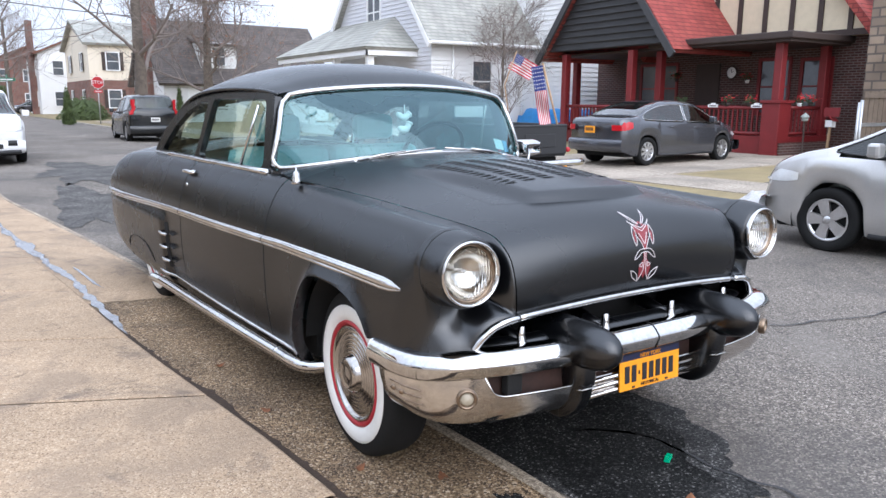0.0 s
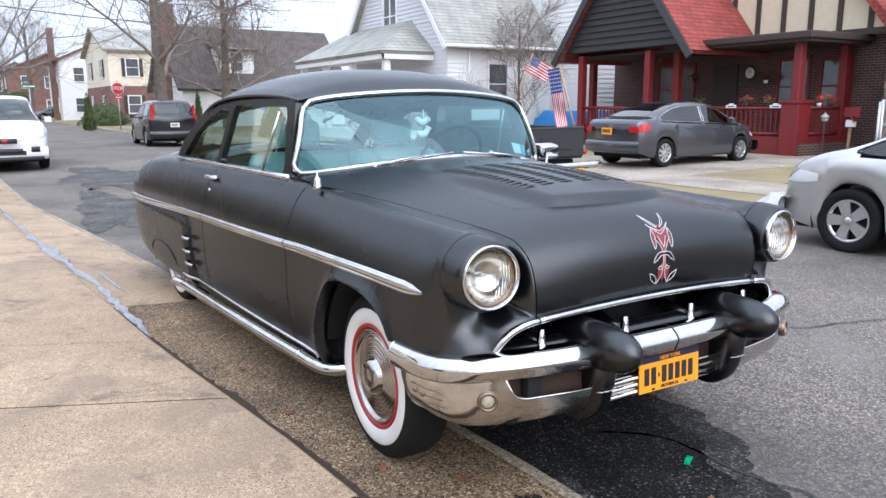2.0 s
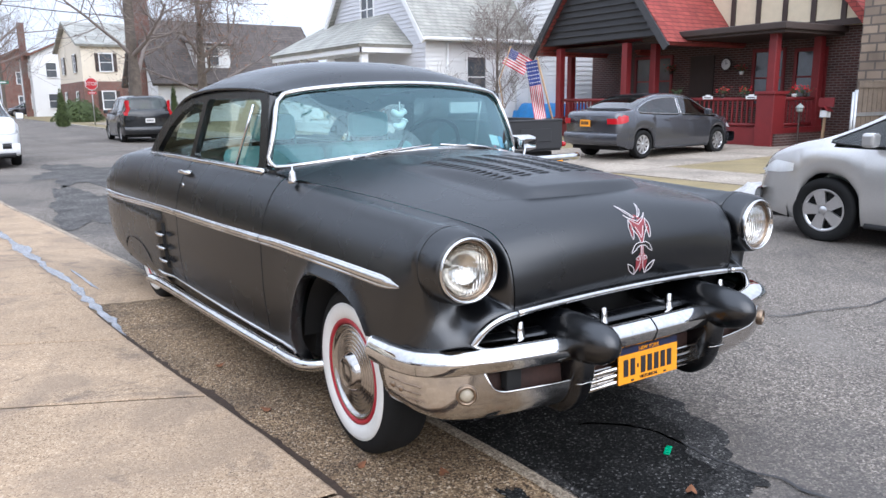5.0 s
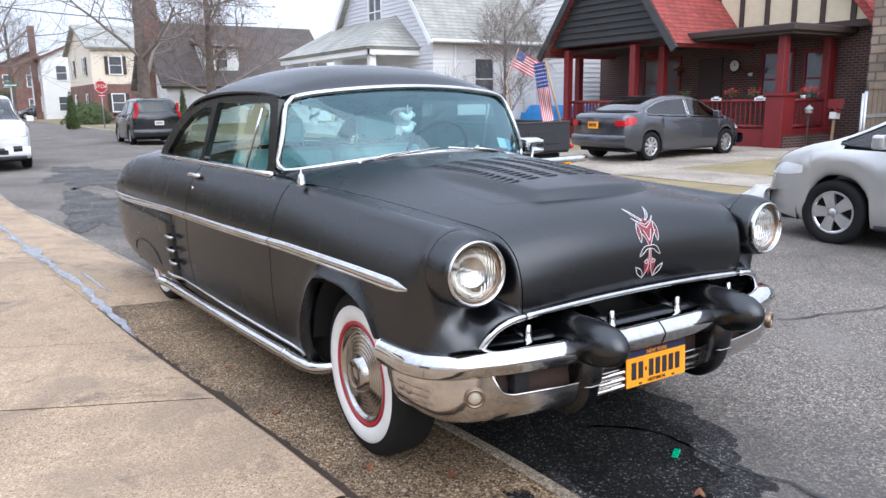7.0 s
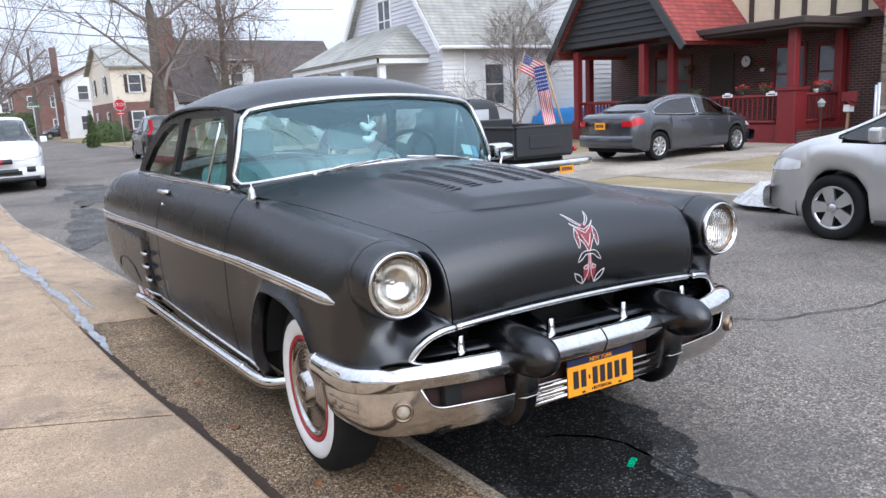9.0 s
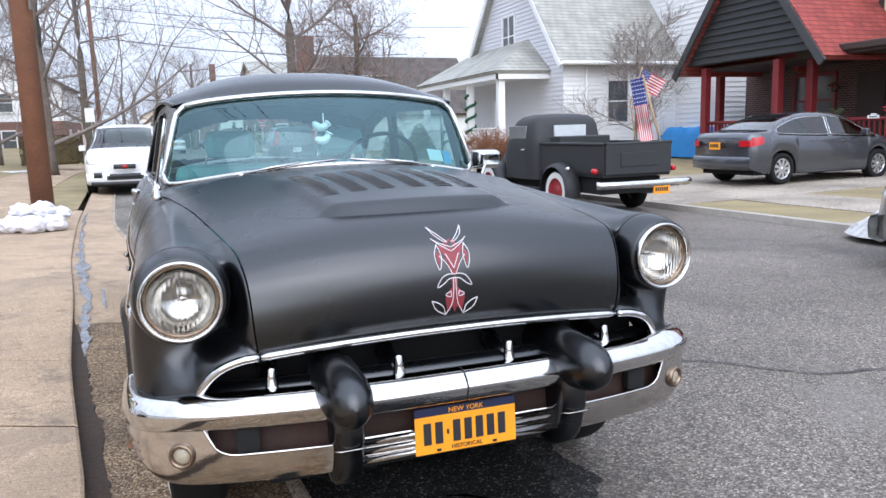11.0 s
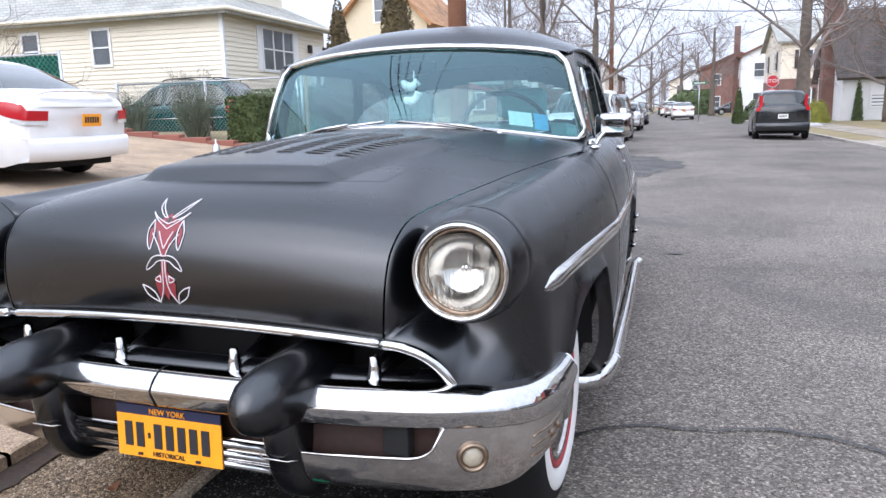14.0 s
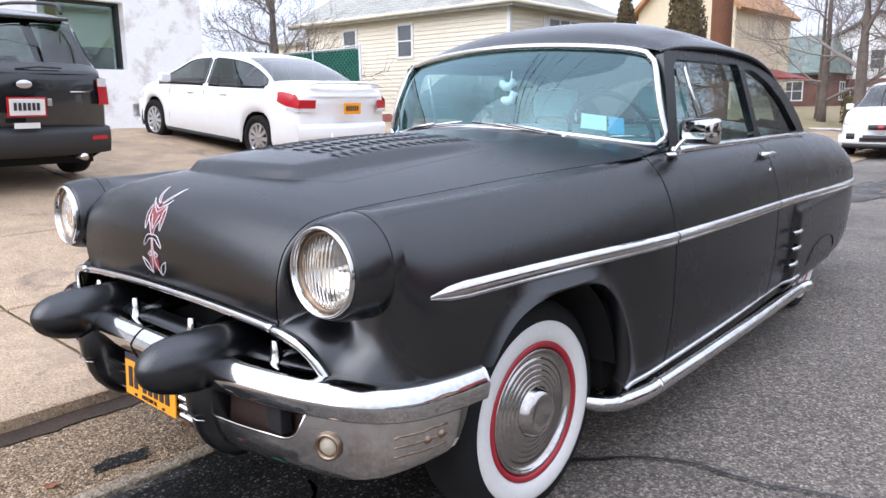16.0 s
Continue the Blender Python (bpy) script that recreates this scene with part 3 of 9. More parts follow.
put("windshield", *grid([[ws_point((k - 20) / 20, j / 12) for k in range(41)] for j in range(13)]), WIND_GLASS, car)
cowl = []
for k in range(-20, 21):
    s = k / 20
    b = ws_base(s)
    f = hood_point(0, s * 0.992)
    cowl.append([Vector((f.x, f.y, f.z - 0.002)), f.lerp(b, 0.5), b])
put("cowl", *grid(cowl), BLACK_PAINT, car)
for mirror in (1, -1):
    rows = []
    for t in range(9):
        y = 0.64 + (1.0 - 0.64) * t / 8
        o = side_x(y, crown_z(y))
        inn = 0.77 - 0.01 * t / 8
        rows.append([(mirror * (o + (inn - o) * k / 4), y, crown_z(y) + 0.02 * (k / 4) * t / 8) for k in range(5)])
    put("cowl_side", *grid(rows), BLACK_PAINT, car)

# chrome frame of the windshield
loop = [ws_point(s / 20, 1) for s in range(-20, 21)]
corner = [ws_point(1, t / 12) for t in range(11, 0, -1)]
base = [ws_point(s / 20, 0) for s in range(20, -21, -1)]
corner2 = [ws_point(-1, t / 12) for t in range(1, 12)]
loop = loop + corner + base + corner2
loop = [p + Vector((0, -0.012, 0.0)) for p in loop] 
put("windshield_trim", *tube(loop + loop[:2], 0.013, 8, 1.0), CHROME, car, "chrome windshield moulding")

# roof
ROOF_C = [(0, 0.955, 1.486), (0, 1.12, 1.556), (0, 1.4, 1.608), (0, 1.75, 1.617), (0, 2.1, 1.6), (0, 2.4, 1.56), (0, 2.65, 1.49), (0, 2.85, 1.39), (0, 3.05, 1.23), (0, 3.2, 1.08)]
ROOF_E = [(0.668, 1.055, 1.437), (0.69, 1.2, 1.457), (0.702, 1.45, 1.467), (0.705, 1.75, 1.467), (0.705, 2.05, 1.452), (0.70, 2.3, 1.418), (0.695, 2.5, 1.362), (0.692, 2.7, 1.272), (0.69, 2.88, 1.165), (0.69, 3.0, 1.05)]
rc, re = spline(ROOF_C, 109), spline(ROOF_E, 109)


def roof_point(i, s):
    w = abs(s) ** 2.8
    a, b = rc[i], re[i]
    q = Vector((s * b.x, a.y + (b.y - a.y) * s * s, b.z + (a.z - b.z) * (1 - w)))
    side = step(0.85, 1.0, abs(s))
    q.x *= 1 + 0.018 * math.sin(math.pi * side)
    return q


rv, rf = grid([[roof_point(i, (k - 20) / 20) for k in range(41)] for i in range(109)])
solid, pane = [], []
for q in rf:
    c = sum((Vector(rv[n]) for n in q), Vector()) / len(q)
    seen = c.y > 2.45 and 1.13 < c.z < 1.405 - 0.12 * (abs(c.x) / 0.55) ** 2.2 and abs(c.x) < 0.57
    (pane if seen else solid).append(q)
roof = put("roof", rv, solid, BLACK_PAINT, car)
put("rear_window", rv, pane, SIDE_GLASS, car)
inner = [[p + Vector((0, 0.02, -0.03)) for p in (roof_point(i, (k - 10) / 10 * 0.97) for k in range(21))] for i in range(4, 70, 4)]
put("headliner", *grid(inner), CLOTH_GREY, car)
for m in (1, -1):
    put("drip_rail", *tube([(m * (p.x + 0.008), p.y, p.z - 0.004) for p in re[:99]], 0.009, 6), BLACK_PAINT, car)


# side window frames
def green_x(z):
    return 0.765 - (z - 1.05) * 0.185


def rounded(pts, r=0.03):
    res = []
    n = len(pts)
    for i in range(n):
        a, b, c = Vector(pts[i - 1]), Vector(pts[i]), Vector(pts[(i + 1) % n])
        u, v = (a - b).normalized(), (c - b).normalized()
        p, q = b + u * r, b + v * r
        for k in range(5):
            t = k / 4
            res.append(tuple((1 - t) ** 2 * p + 2 * t * (1 - t) * b + t * t * q))
    return res


top_edge = [(p.y, p.z) for p in re[:-1:6]]
frame_out = [(0.985, 1.05)] + [(1.045, 1.425)] + top_edge[1:] + [(3.0, 1.045), (2.5, 1.045), (2.05, 1.05), (1.5, 1.05)]
DOOR_WIN = rounded([(1.075, 1.072), (1.14, 1.408), (1.92, 1.412), (2.06, 1.072)], 0.045)
QUARTER_WIN = rounded([(2.13, 1.072), (2.0, 1.396), (2.15, 1.388), (2.39, 1.328), (2.6, 1.235), (2.83, 1.072)], 0.035)
for m in (1, -1):
    bm = outline(frame_out, [DOOR_WIN, QUARTER_WIN], lambda u, v: (m * green_x(v), u, v))
    bmesh.ops.recalc_face_normals(bm, faces=bm.faces)
    bmesh.ops.solidify(bm, geom=list(bm.faces), thickness=0.035)
    part("window_frame", bm, BLACK_PAINT, car)
    for nm, w in (("door_glass", DOOR_WIN), ("quarter_glass", QUARTER_WIN)):
        bm = outline([(u, v) for u, v in w], [], lambda u, v: (m * (green_x(v) - 0.018), u, v))
        part(nm, bm, SIDE_GLASS, car)
    put("belt_moulding", *tube([(m * (0.772 if y < 2.3 else 0.76), y, 1.058 - 0.004 * (y - 1)) for y in (0.985, 1.2, 1.6, 2.0, 2.3, 2.6, 2.95)], 0.017, 8), CHROME, car, "chrome belt moulding")
    put("vent_post", *tube([(m * (green_x(1.075) + 0.004), 1.36, 1.075), (m * (green_x(1.38) + 0.004), 1.225, 1.38)], 0.008, 6), CHROME, car, "chrome vent window post")

# grille opening: chrome moulding, dark recess, teeth
edge = [hood_point(60, (k - 20) / 20 * 0.99) for k in range(41)]
ends = spline([(0.546, -0.686, 0.713), (0.595, -0.686, 0.709), (0.645, -0.678, 0.69), (0.682, -0.665, 0.655), (0.712, -0.65, 0.603)], 17)
put("grille_moulding", *tube([(p.x, p.y - 0.008, p.z - 0.006) for p in edge], 0.0125, 8), CHROME, car, "chrome grille moulding")
for m in (1, -1):
    put("grille_moulding", *tube([(m * p.x, p.y - 0.006, p.z - 0.004) for p in ends], 0.0125, 8), CHROME, car, "chrome grille moulding")
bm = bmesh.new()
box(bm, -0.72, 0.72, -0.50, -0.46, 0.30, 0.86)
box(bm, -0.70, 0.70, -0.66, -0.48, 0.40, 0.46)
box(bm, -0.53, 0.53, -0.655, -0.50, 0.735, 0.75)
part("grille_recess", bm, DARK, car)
put("grille_bar", *tube(spline([(-0.69, -0.58, 0.60), (-0.5, -0.64, 0.605), (0, -0.67, 0.61), (0.5, -0.64, 0.605), (0.69, -0.58, 0.60)], 17), 0.042, 12, 0.6), BLACK_PAINT, car)
for x, y in ((-0.515, -0.665), (-0.169, -0.702), (0.169, -0.702), (0.515, -0.665)):
    t = put("grille_tooth", *lathe([(0.0001, -0.004), (0.027, -0.004), (0.022, 0.002), (0.0175, 0.01), (0.0145, 0.032), (0.0115, 0.056), (0.009, 0.06), (0.0001, 0.0605)], 16, "z"), CHROME, car, "chrome grille tooth")
    t.matrix_basis = pose(x, y, 0.612)
    put("tooth_mount", *tube([(x, y + 0.01, 0.618), (x, y + 0.16, 0.64)], [0.016, 0.03], 8), BLACK_PAINT, car)

# bumper
PLAN = [Vector((p.x, p.y)) for p in spline([(0, -0.80, 0), (0.2, -0.798, 0), (0.42, -0.785, 0), (0.6, -0.757, 0), (0.72, -0.727, 0), (0.80, -0.69, 0), (0.86, -0.63, 0), (0.893, -0.55, 0), (0.909, -0.44, 0), (0.914, -0.31, 0)], 121)]
LAST = len(PLAN) - 1


def plan_normal(i):
    d = PLAN[min(i + 1, LAST)] - PLAN[max(i - 1, 0)]
    return Vector((d.y, -d.x)).normalized() if i else Vector((0, -1))


def sweep(i, o, z):
    p = PLAN[i] + plan_normal(i) * o
    return (p.x, p.y, z)


def column(u, axis=0):
    """The step of the bumper's plan nearest to x (axis 0) or y (axis 1)."""
    return min(range(LAST + 1), key=lambda i: abs(PLAN[i][axis] - u))


# a bright upper face that slopes to a crease, and a lower face turned to the road
TOP_SEC = [(-0.135, 0.600), (-0.10, 0.616), (-0.07, 0.623), (-0.046, 0.623), (-0.028, 0.617), (-0.013, 0.605), (-0.002, 0.592), (0.003, 0.583), (0.001, 0.574), (-0.005, 0.559), (-0.010, 0.546), (-0.016, 0.539), (-0.05, 0.536)]
bumper = thing("bumper", at=None)
bumper.parent = car
tops = []
for i in range(LAST + 1):
    e = step(column(0.72), LAST, i)
    tops.append([sweep(i, o * (1 - 0.45 * e), z - 0.03 * e * (1 if z > 0.57 else 0.9)) for o, z in TOP_SEC])
tops_l = [[(-x, y, z) for x, y, z in r] for r in tops]
tv, tf = grid(list(reversed(tops_l))[:-1] + tops)
tf += [tuple(range(13)), tuple(range(len(tv) - 13, len(tv)))[::-1]]
put("top_bar", tv, tf, CHROME, bumper, "chrome bumper bar")
put("bumper_seam", *tube([(0, p[1] - 0.0012, p[2]) for p in tops[0][2:12]], 0.0022, 5), DARK, bumper)

wing_in = curve([(0.36, 0.07), (0.385, 0.045), (0.41, 0.029), (0.44, 0.0195), (0.47, 0.0135), (0.50, 0.012), (0.545, 0.014)])
SLOT_X = 0.692


def wing_point(i, t):
    """t runs from the slot or the bar above down to the lower edge."""
    x = PLAN[i].x
    e = step(column(0.80), LAST, i)
    top = 0.542 - 0.022 * e
    if x < SLOT_X:
        top = 0.47 + 0.062 * (1 - math.sqrt(max(0, 1 - max(0, (x - 0.615) / (SLOT_X - 0.615)) ** 2.4)))
    low = 0.377 + 0.022 * e
    z = top + (low - top) * t
    return Vector(sweep(i, -wing_in(z + (0.377 - low) * t) * (1 - 0.25 * e), z))


def wing_at(i, z, lift=0.0):
    """A point on the lower wing at height z."""
    row = [wing_point(i, k / 40) for k in range(41)]
    n = plan_normal(i)
    return min(row, key=lambda p: abs(p.z - z)) + Vector((n.x, n.y, 0)) * lift


first, tail = column(0.365), column(-0.43, 1)
levels = [0, 0.12, 0.25, 0.4, 0.55, 0.68, 0.78, 0.86, 0.93, 1.0]
wing_rows = [[wing_point(i, t) for t in levels] for i in range(first, tail + 1)]
end_row = []
for p, t in zip(wing_rows[-1], levels):
    end_row.append(Vector((p.x + 0.001, -0.378 - 0.04 * t, p.z)))
wing_rows.append(end_row)
wing_rows.append([Vector((p.x - 0.03, p.y, p.z)) for p in end_row])
RUSTY = mat("rust_tinged_chrome", (0.24, 0.18, 0.13), 0.3, 0.9, var=0.25, scale=30, stain=((0.16, 0.07, 0.03), 0.8, 25))
RUST_DARK = mat("rusty_dark_metal", (0.03, 0.012, 0.008), 0.75, var=0.4, scale=12)
for m in (1, -1):
    g = grid(wing_rows)
    put("lower_bar", *(g if m == 1 else flip(g)), OLD_CHROME, bumper, "chrome lower bumper wing with pitted rusty edges")
    edge = [wing_point(i, 0) for i in range(first, column(SLOT_X) - 1)] + [wing_point(column(SLOT_X) + 1, 0)]
    put("slot_edge", *tube([(m * p.x, p.y + 0.001, p.z) for p in edge], 0.004, 6), OLD_CHROME, bumper)
    put("slot_back", *grid([[(m * p.x * 0.99, p.y + 0.07, 0.55), (m * p.x * 0.99, p.y + 0.06, 0.44)] for p in (PLAN[i] for i in range(column(0.30), column(0.74), 2))]), RUST_DARK, bumper, "rusty dark slot behind the bumper")
    bm = bmesh.new()
    box(bm, min(m * 0.56, m * 0.62), max(m * 0.56, m * 0.62), -0.735, -0.70, 0.47, 0.55, 0.004)
    part("bumper_bracket", bm, DARK, bumper)
    # parking lamp
    lamp = thing("parking_lamp")
    lamp.parent = car
    lamp.matrix_basis = pose(m * 0.757, -0.704, 0.477, 0, 0, m * 24)
    put("ring", *lathe([(0.022, 0.002), (0.0245, -0.006), (0.029, -0.009), (0.033, -0.006), (0.035, 0.004), (0.035, 0.02)], 32, "y"), RUSTY, lamp, "rust-tinged lamp ring")
    put("lens", *lathe([(0.0001, -0.006), (0.012, -0.005), (0.022, 0.0), (0.024, 0.006)], 24, "y"), mat("frosted_lens", (0.33, 0.29, 0.22), 0.25, var=0.1, bump=0.2), lamp, "clouded white lens")
    for y in (-0.515, -0.475):
        b = put("bolt", *lathe([(0.0001, -0.007), (0.006, -0.006), (0.011, 0.0)], 12, "y"), RUSTY, bumper)
        bx, by, bz = wing_at(column(y, 1), 0.468, 0.001)
        b.matrix_basis = pose(m * bx, by, bz, 0, 0, m * 80)
    for z in (0.492, 0.466, 0.44):
        put("groove", *tube([(m * p.x, p.y, p.z) for p in (wing_at(i, z) for i in range(column(-0.60, 1), column(-0.44, 1), 2))], 0.003, 5), RUSTY, bumper)
    # black bumper guard: a blunt bullet above, a curved blade below
    guard = thing("bumper_guard")
    guard.parent = car
    rings = []
    for y, r in ((-0.948, 0.002), (-0.945, 0.016), (-0.936, 0.031), (-0.918, 0.046), (-0.892, 0.058), (-0.855, 0.066), (-0.81, 0.0705), (-0.75, 0.072), (-0.68, 0.071), (-0.62, 0.067), (-0.56, 0.058), (-0.51, 0.044)):
        zc = 0.618 - 0.006 * step(-0.95, -0.75, y)
        rings.append([(m * 0.346 + r * math.cos(a) * 0.96, y, zc + r * math.sin(a) * 1.12) for a in (2 * math.pi * k / 32 for k in range(32))])
    put("bullet", *grid(rings, wrap=True), BLACK_PAINT, guard, "satin black bumper bullet")
    rings = []
    for z, w, yf in ((0.60, 0.048, -0.80), (0.54, 0.048, -0.818), (0.47, 0.0465, -0.812), (0.463, 0.0445, -0.806), (0.42, 0.0445, -0.797), (0.38, 0.044, -0.778), (0.35, 0.042, -0.752), (0.328, 0.037, -0.72), (0.318, 0.022, -0.69)):
        yb = -0.655 + 0.03 * step(0.45, 0.32, z)
        rings.append([(m * 0.336 + w * math.copysign(abs(math.cos(a)) ** 0.6, math.cos(a)), yb + (yf - yb) * (0.5 - 0.5 * math.copysign(abs(math.sin(a)) ** 0.7, math.sin(a))), z) for a in (2 * math.pi * k / 24 for k in range(24))])
    put("blade", *grid(rings, wrap=True), BLACK_PAINT, guard, "satin black guard blade")
    put("guard_clip", *tube([(m * 0.336 - 0.047, -0.80, 0.463), (m * 0.336 - 0.03, -0.813, 0.4635), (m * 0.336 + 0.03, -0.813, 0.4635), (m * 0.336 + 0.047, -0.80, 0.463)], 0.0022, 6), OLD_CHROME, guard)
put("centre_plate", *grid([[(x, -0.742, 0.462), (x, -0.746, 0.452), (x, -0.746, 0.395), (x, -0.73, 0.38)] for x in (-0.32, 0, 0.32)]), OLD_CHROME, bumper)
for z in (0.45, 0.424, 0.398):
    put("rib", *tube([(-0.305, -0.747, z), (0.305, -0.747, z)], 0.0095, 10), CHROME, bumper)
put("bumper_back", *grid([[(x, -0.70, 0.54), (x, -0.70, 0.44)] for x in (-0.36, 0.36)]), RUST_DARK, bumper)

# number plate with plain bars for its characters
plate = thing("number_plate", at=pose(0.006, -0.765, 0.392, -3, 0, 0))
plate.parent = car
part("plate_sheet", box(bmesh.new(), -0.1525, 0.1525, -0.002, 0.002, 0.0, 0.108, 0.0), PLATE_ORANGE, plate, "orange number plate")
part("plate_band", box(bmesh.new(), -0.1525, 0.1525, -0.002, 0.002, 0.108, 0.132), PLATE_BLUE, plate, "dark blue plate band")
xx = -0.128
for w in (0.03, 0.03, 0.014, 0.03, 0.03, 0.03, 0.03, 0.03):
    tall = 0.062 if w > 0.02 else 0.014
    zc = 0.058
    part("character_bar", box(bmesh.new(), xx, xx + w - 0.008, -0.0045, -0.0015, zc - tall / 2, zc + tall / 2), INK, plate)
    xx += w + 0.0045
text("plate_word", "HISTORICAL", 0.017, pose(0, -0.0035, 0.012, 90, 0, 0), INK, plate)
text("plate_word", "NEW YORK", 0.02, pose(0, -0.0035, 0.119, 90, 0, 0), PLATE_ORANGE, plate)
for x in (-0.085, 0.085):
    part("screw", box(bmesh.new(), x - 0.006, x + 0.006, -0.006, -0.001, 0.006, 0.012), INK, plate)

# headlamps
REFLECT = mat("lamp_reflector", (0.5, 0.49, 0.47), 0.12, 1.0, var=0.2, scale=14, stain=((0.34, 0.26, 0.18), 0.35, 14))


def fluted_lens():
    """Moulded headlamp glass: upright flutes and a few blocks bend what lies behind."""
    m = bpy.data.materials.new("fluted_lamp_glass")
    m.use_nodes = True
    n, l = m.node_tree.nodes, m.node_tree.links
    n.clear()
    o, g, tc, sep = (n.new("ShaderNode" + k) for k in ("OutputMaterial", "BsdfGlass", "TexCoord", "SeparateXYZ"))
    g.inputs["IOR"].default_value, g.inputs["Roughness"].default_value = 1.22, 0.02
    g.inputs["Color"].default_value = (0.97, 0.97, 0.95, 1)
    l.new(tc.outputs["Object"], sep.inputs[0])
    up, across, both, bp = n.new("ShaderNodeMath"), n.new("ShaderNodeMath"), n.new("ShaderNodeMath"), n.new("ShaderNodeBump")
    for node, pitch, axis in ((up, 520.0, "X"), (across, 150.0, "Z")):
        k = n.new("ShaderNodeMath")
        k.operation, k.inputs[1].default_value = "MULTIPLY", pitch
        node.operation = "SINE"
        l.new(sep.outputs[axis], k.inputs[0]), l.new(k.outputs[0], node.inputs[0])
    l.new(up.outputs[0], both.inputs[0]), l.new(across.outputs[0], both.inputs[1])
    bp.inputs["Strength"].default_value, bp.inputs["Distance"].default_value = 0.35, 0.002
    l.new(both.outputs[0], bp.inputs["Height"]), l.new(bp.outputs[0], g.inputs["Normal"])
    l.new(g.outputs[0], o.inputs["Surface"])
    return m


FLUTED = fluted_lens()
for m in (1, -1):
    lamp = thing("headlamp")
    lamp.parent = car
    lamp.matrix_basis = pose(m * HL.x, HL.y, HL.z, -2, 0, m * 3)
    put("bezel", *lathe([(0.1045, 0.004), (0.1055, -0.008), (0.1045, -0.015), (0.102, -0.0185), (0.099, -0.0185), (0.0965, -0.015), (0.0945, -0.006), (0.093, 0.004)], 64, "y"), CHROME, lamp, "chrome headlamp bezel")
    put("retaining_ring", *lathe([(0.0935, 0.001), (0.092, -0.001), (0.089, -0.002), (0.0865, 0.001), (0.0855, 0.008)], 56, "y"), RUSTY, lamp, "rust-tinged inner retaining ring")
    put("reflector", *lathe([(0.0855, 0.006), (0.084, 0.016), (0.077, 0.032), (0.066, 0.048), (0.05, 0.061), (0.03, 0.07), (0.012, 0.074), (0.0001, 0.0745)], 48, "y"), REFLECT, lamp, "bright bowl reflector")
    put("bulb_cap", *lathe([(0.0001, 0.028), (0.008, 0.029), (0.011, 0.033), (0.011, 0.05), (0.006, 0.074)], 20, "y"), CHROME, lamp)
    lens = put("lens", *lathe([(0.0001, -0.0125), (0.02, -0.0118), (0.04, -0.0095), (0.06, -0.0055), (0.076, 0.0), (0.0855, 0.0065)], 48, "y"), FLUTED, lamp, "clear fluted domed lens")
    lens.visible_shadow = False


# wheels
def wheel(x, y, m):
    w = thing("wheel")
    w.parent = car
    w.matrix_basis = pose(x, y, 0.337)
    put("tyre", *lathe([(m_r, m * h) for m_r, h in ((0.2, -0.08), (0.25, -0.095), (0.3, -0.092), (0.328, -0.075), (0.337, -0.05), (0.339, 0.0), (0.337, 0.05), (0.328, 0.073), (0.306, 0.086), (0.277, 0.0905))], 64), RUBBER, w, "black rubber tyre")
    put("whitewall", *lathe([(m_r, m * h) for m_r, h in ((0.277, 0.0905), (0.275, 0.093), (0.262, 0.0965), (0.24, 0.0955), (0.222, 0.09), (0.213, 0.083))], 64), WHITEWALL, w, "wide white sidewall")
    put("rim_ring", *lathe([(m_r, m * h) for m_r, h in ((0.215, 0.083), (0.213, 0.089), (0.2, 0.089), (0.194, 0.079), (0.19, 0.06))], 64), RED_PAINT, w, "red painted rim edge")
    prof = [(0.193, 0.076), (0.192, 0.085), (0.187, 0.087), (0.182, 0.08), (0.176, 0.07), (0.166, 0.068)]
    for k in range(5):
        r = 0.158 - 0.0165 * k
        prof += [(r, 0.073 + 0.002 * k), (r - 0.006, 0.079 + 0.002 * k), (r - 0.012, 0.073 + 0.002 * k)]
    prof += [(0.078, 0.083), (0.072, 0.1), (0.06, 0.112), (0.052, 0.114), (0.048, 0.110), (0.03, 0.112), (0.0001, 0.115)]
    put("hubcap", *lathe([(r, m * h) for r, h in prof], 64), HUB_CHROME, w, "ribbed dull chrome hubcap")
    return w


for m in (1, -1):
    wheel(m * 0.725, 0.03, m)
    wheel(m * 0.72, 3.02, m)
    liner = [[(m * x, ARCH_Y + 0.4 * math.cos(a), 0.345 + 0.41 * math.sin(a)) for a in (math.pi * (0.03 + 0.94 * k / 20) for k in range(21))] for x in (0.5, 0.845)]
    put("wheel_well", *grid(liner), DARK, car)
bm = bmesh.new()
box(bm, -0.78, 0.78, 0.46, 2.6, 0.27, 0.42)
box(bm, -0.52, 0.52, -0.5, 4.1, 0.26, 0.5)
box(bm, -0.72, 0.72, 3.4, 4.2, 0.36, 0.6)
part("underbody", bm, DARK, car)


# side trim
def strip(name, y0, y1, zf, h, m, point=0.0, out=0.014, mt=CHROME, label=""):
    n = max(6, int((y1 - y0) / 0.06))
    rows = []
    for i in range(n + 1):
        y = y0 + (y1 - y0) * i / n
        k = max(0.05, min(1, (y - y0) / point)) if point else 1
        k = math.sqrt(k)
        z = zf(y)
        rows.append([(m * (side_x(y, z + d * h * k) + o * out * k), y, z + d * h * k) for d, o in ((-1.0, -0.1), (-0.95, 0.35), (-0.55, 0.45), (-0.45, 0.2), (-0.3, 0.7), (0.2, 1.0), (0.75, 0.8), (1.0, -0.1))])
    return put(name, *grid(rows), mt, car, label)


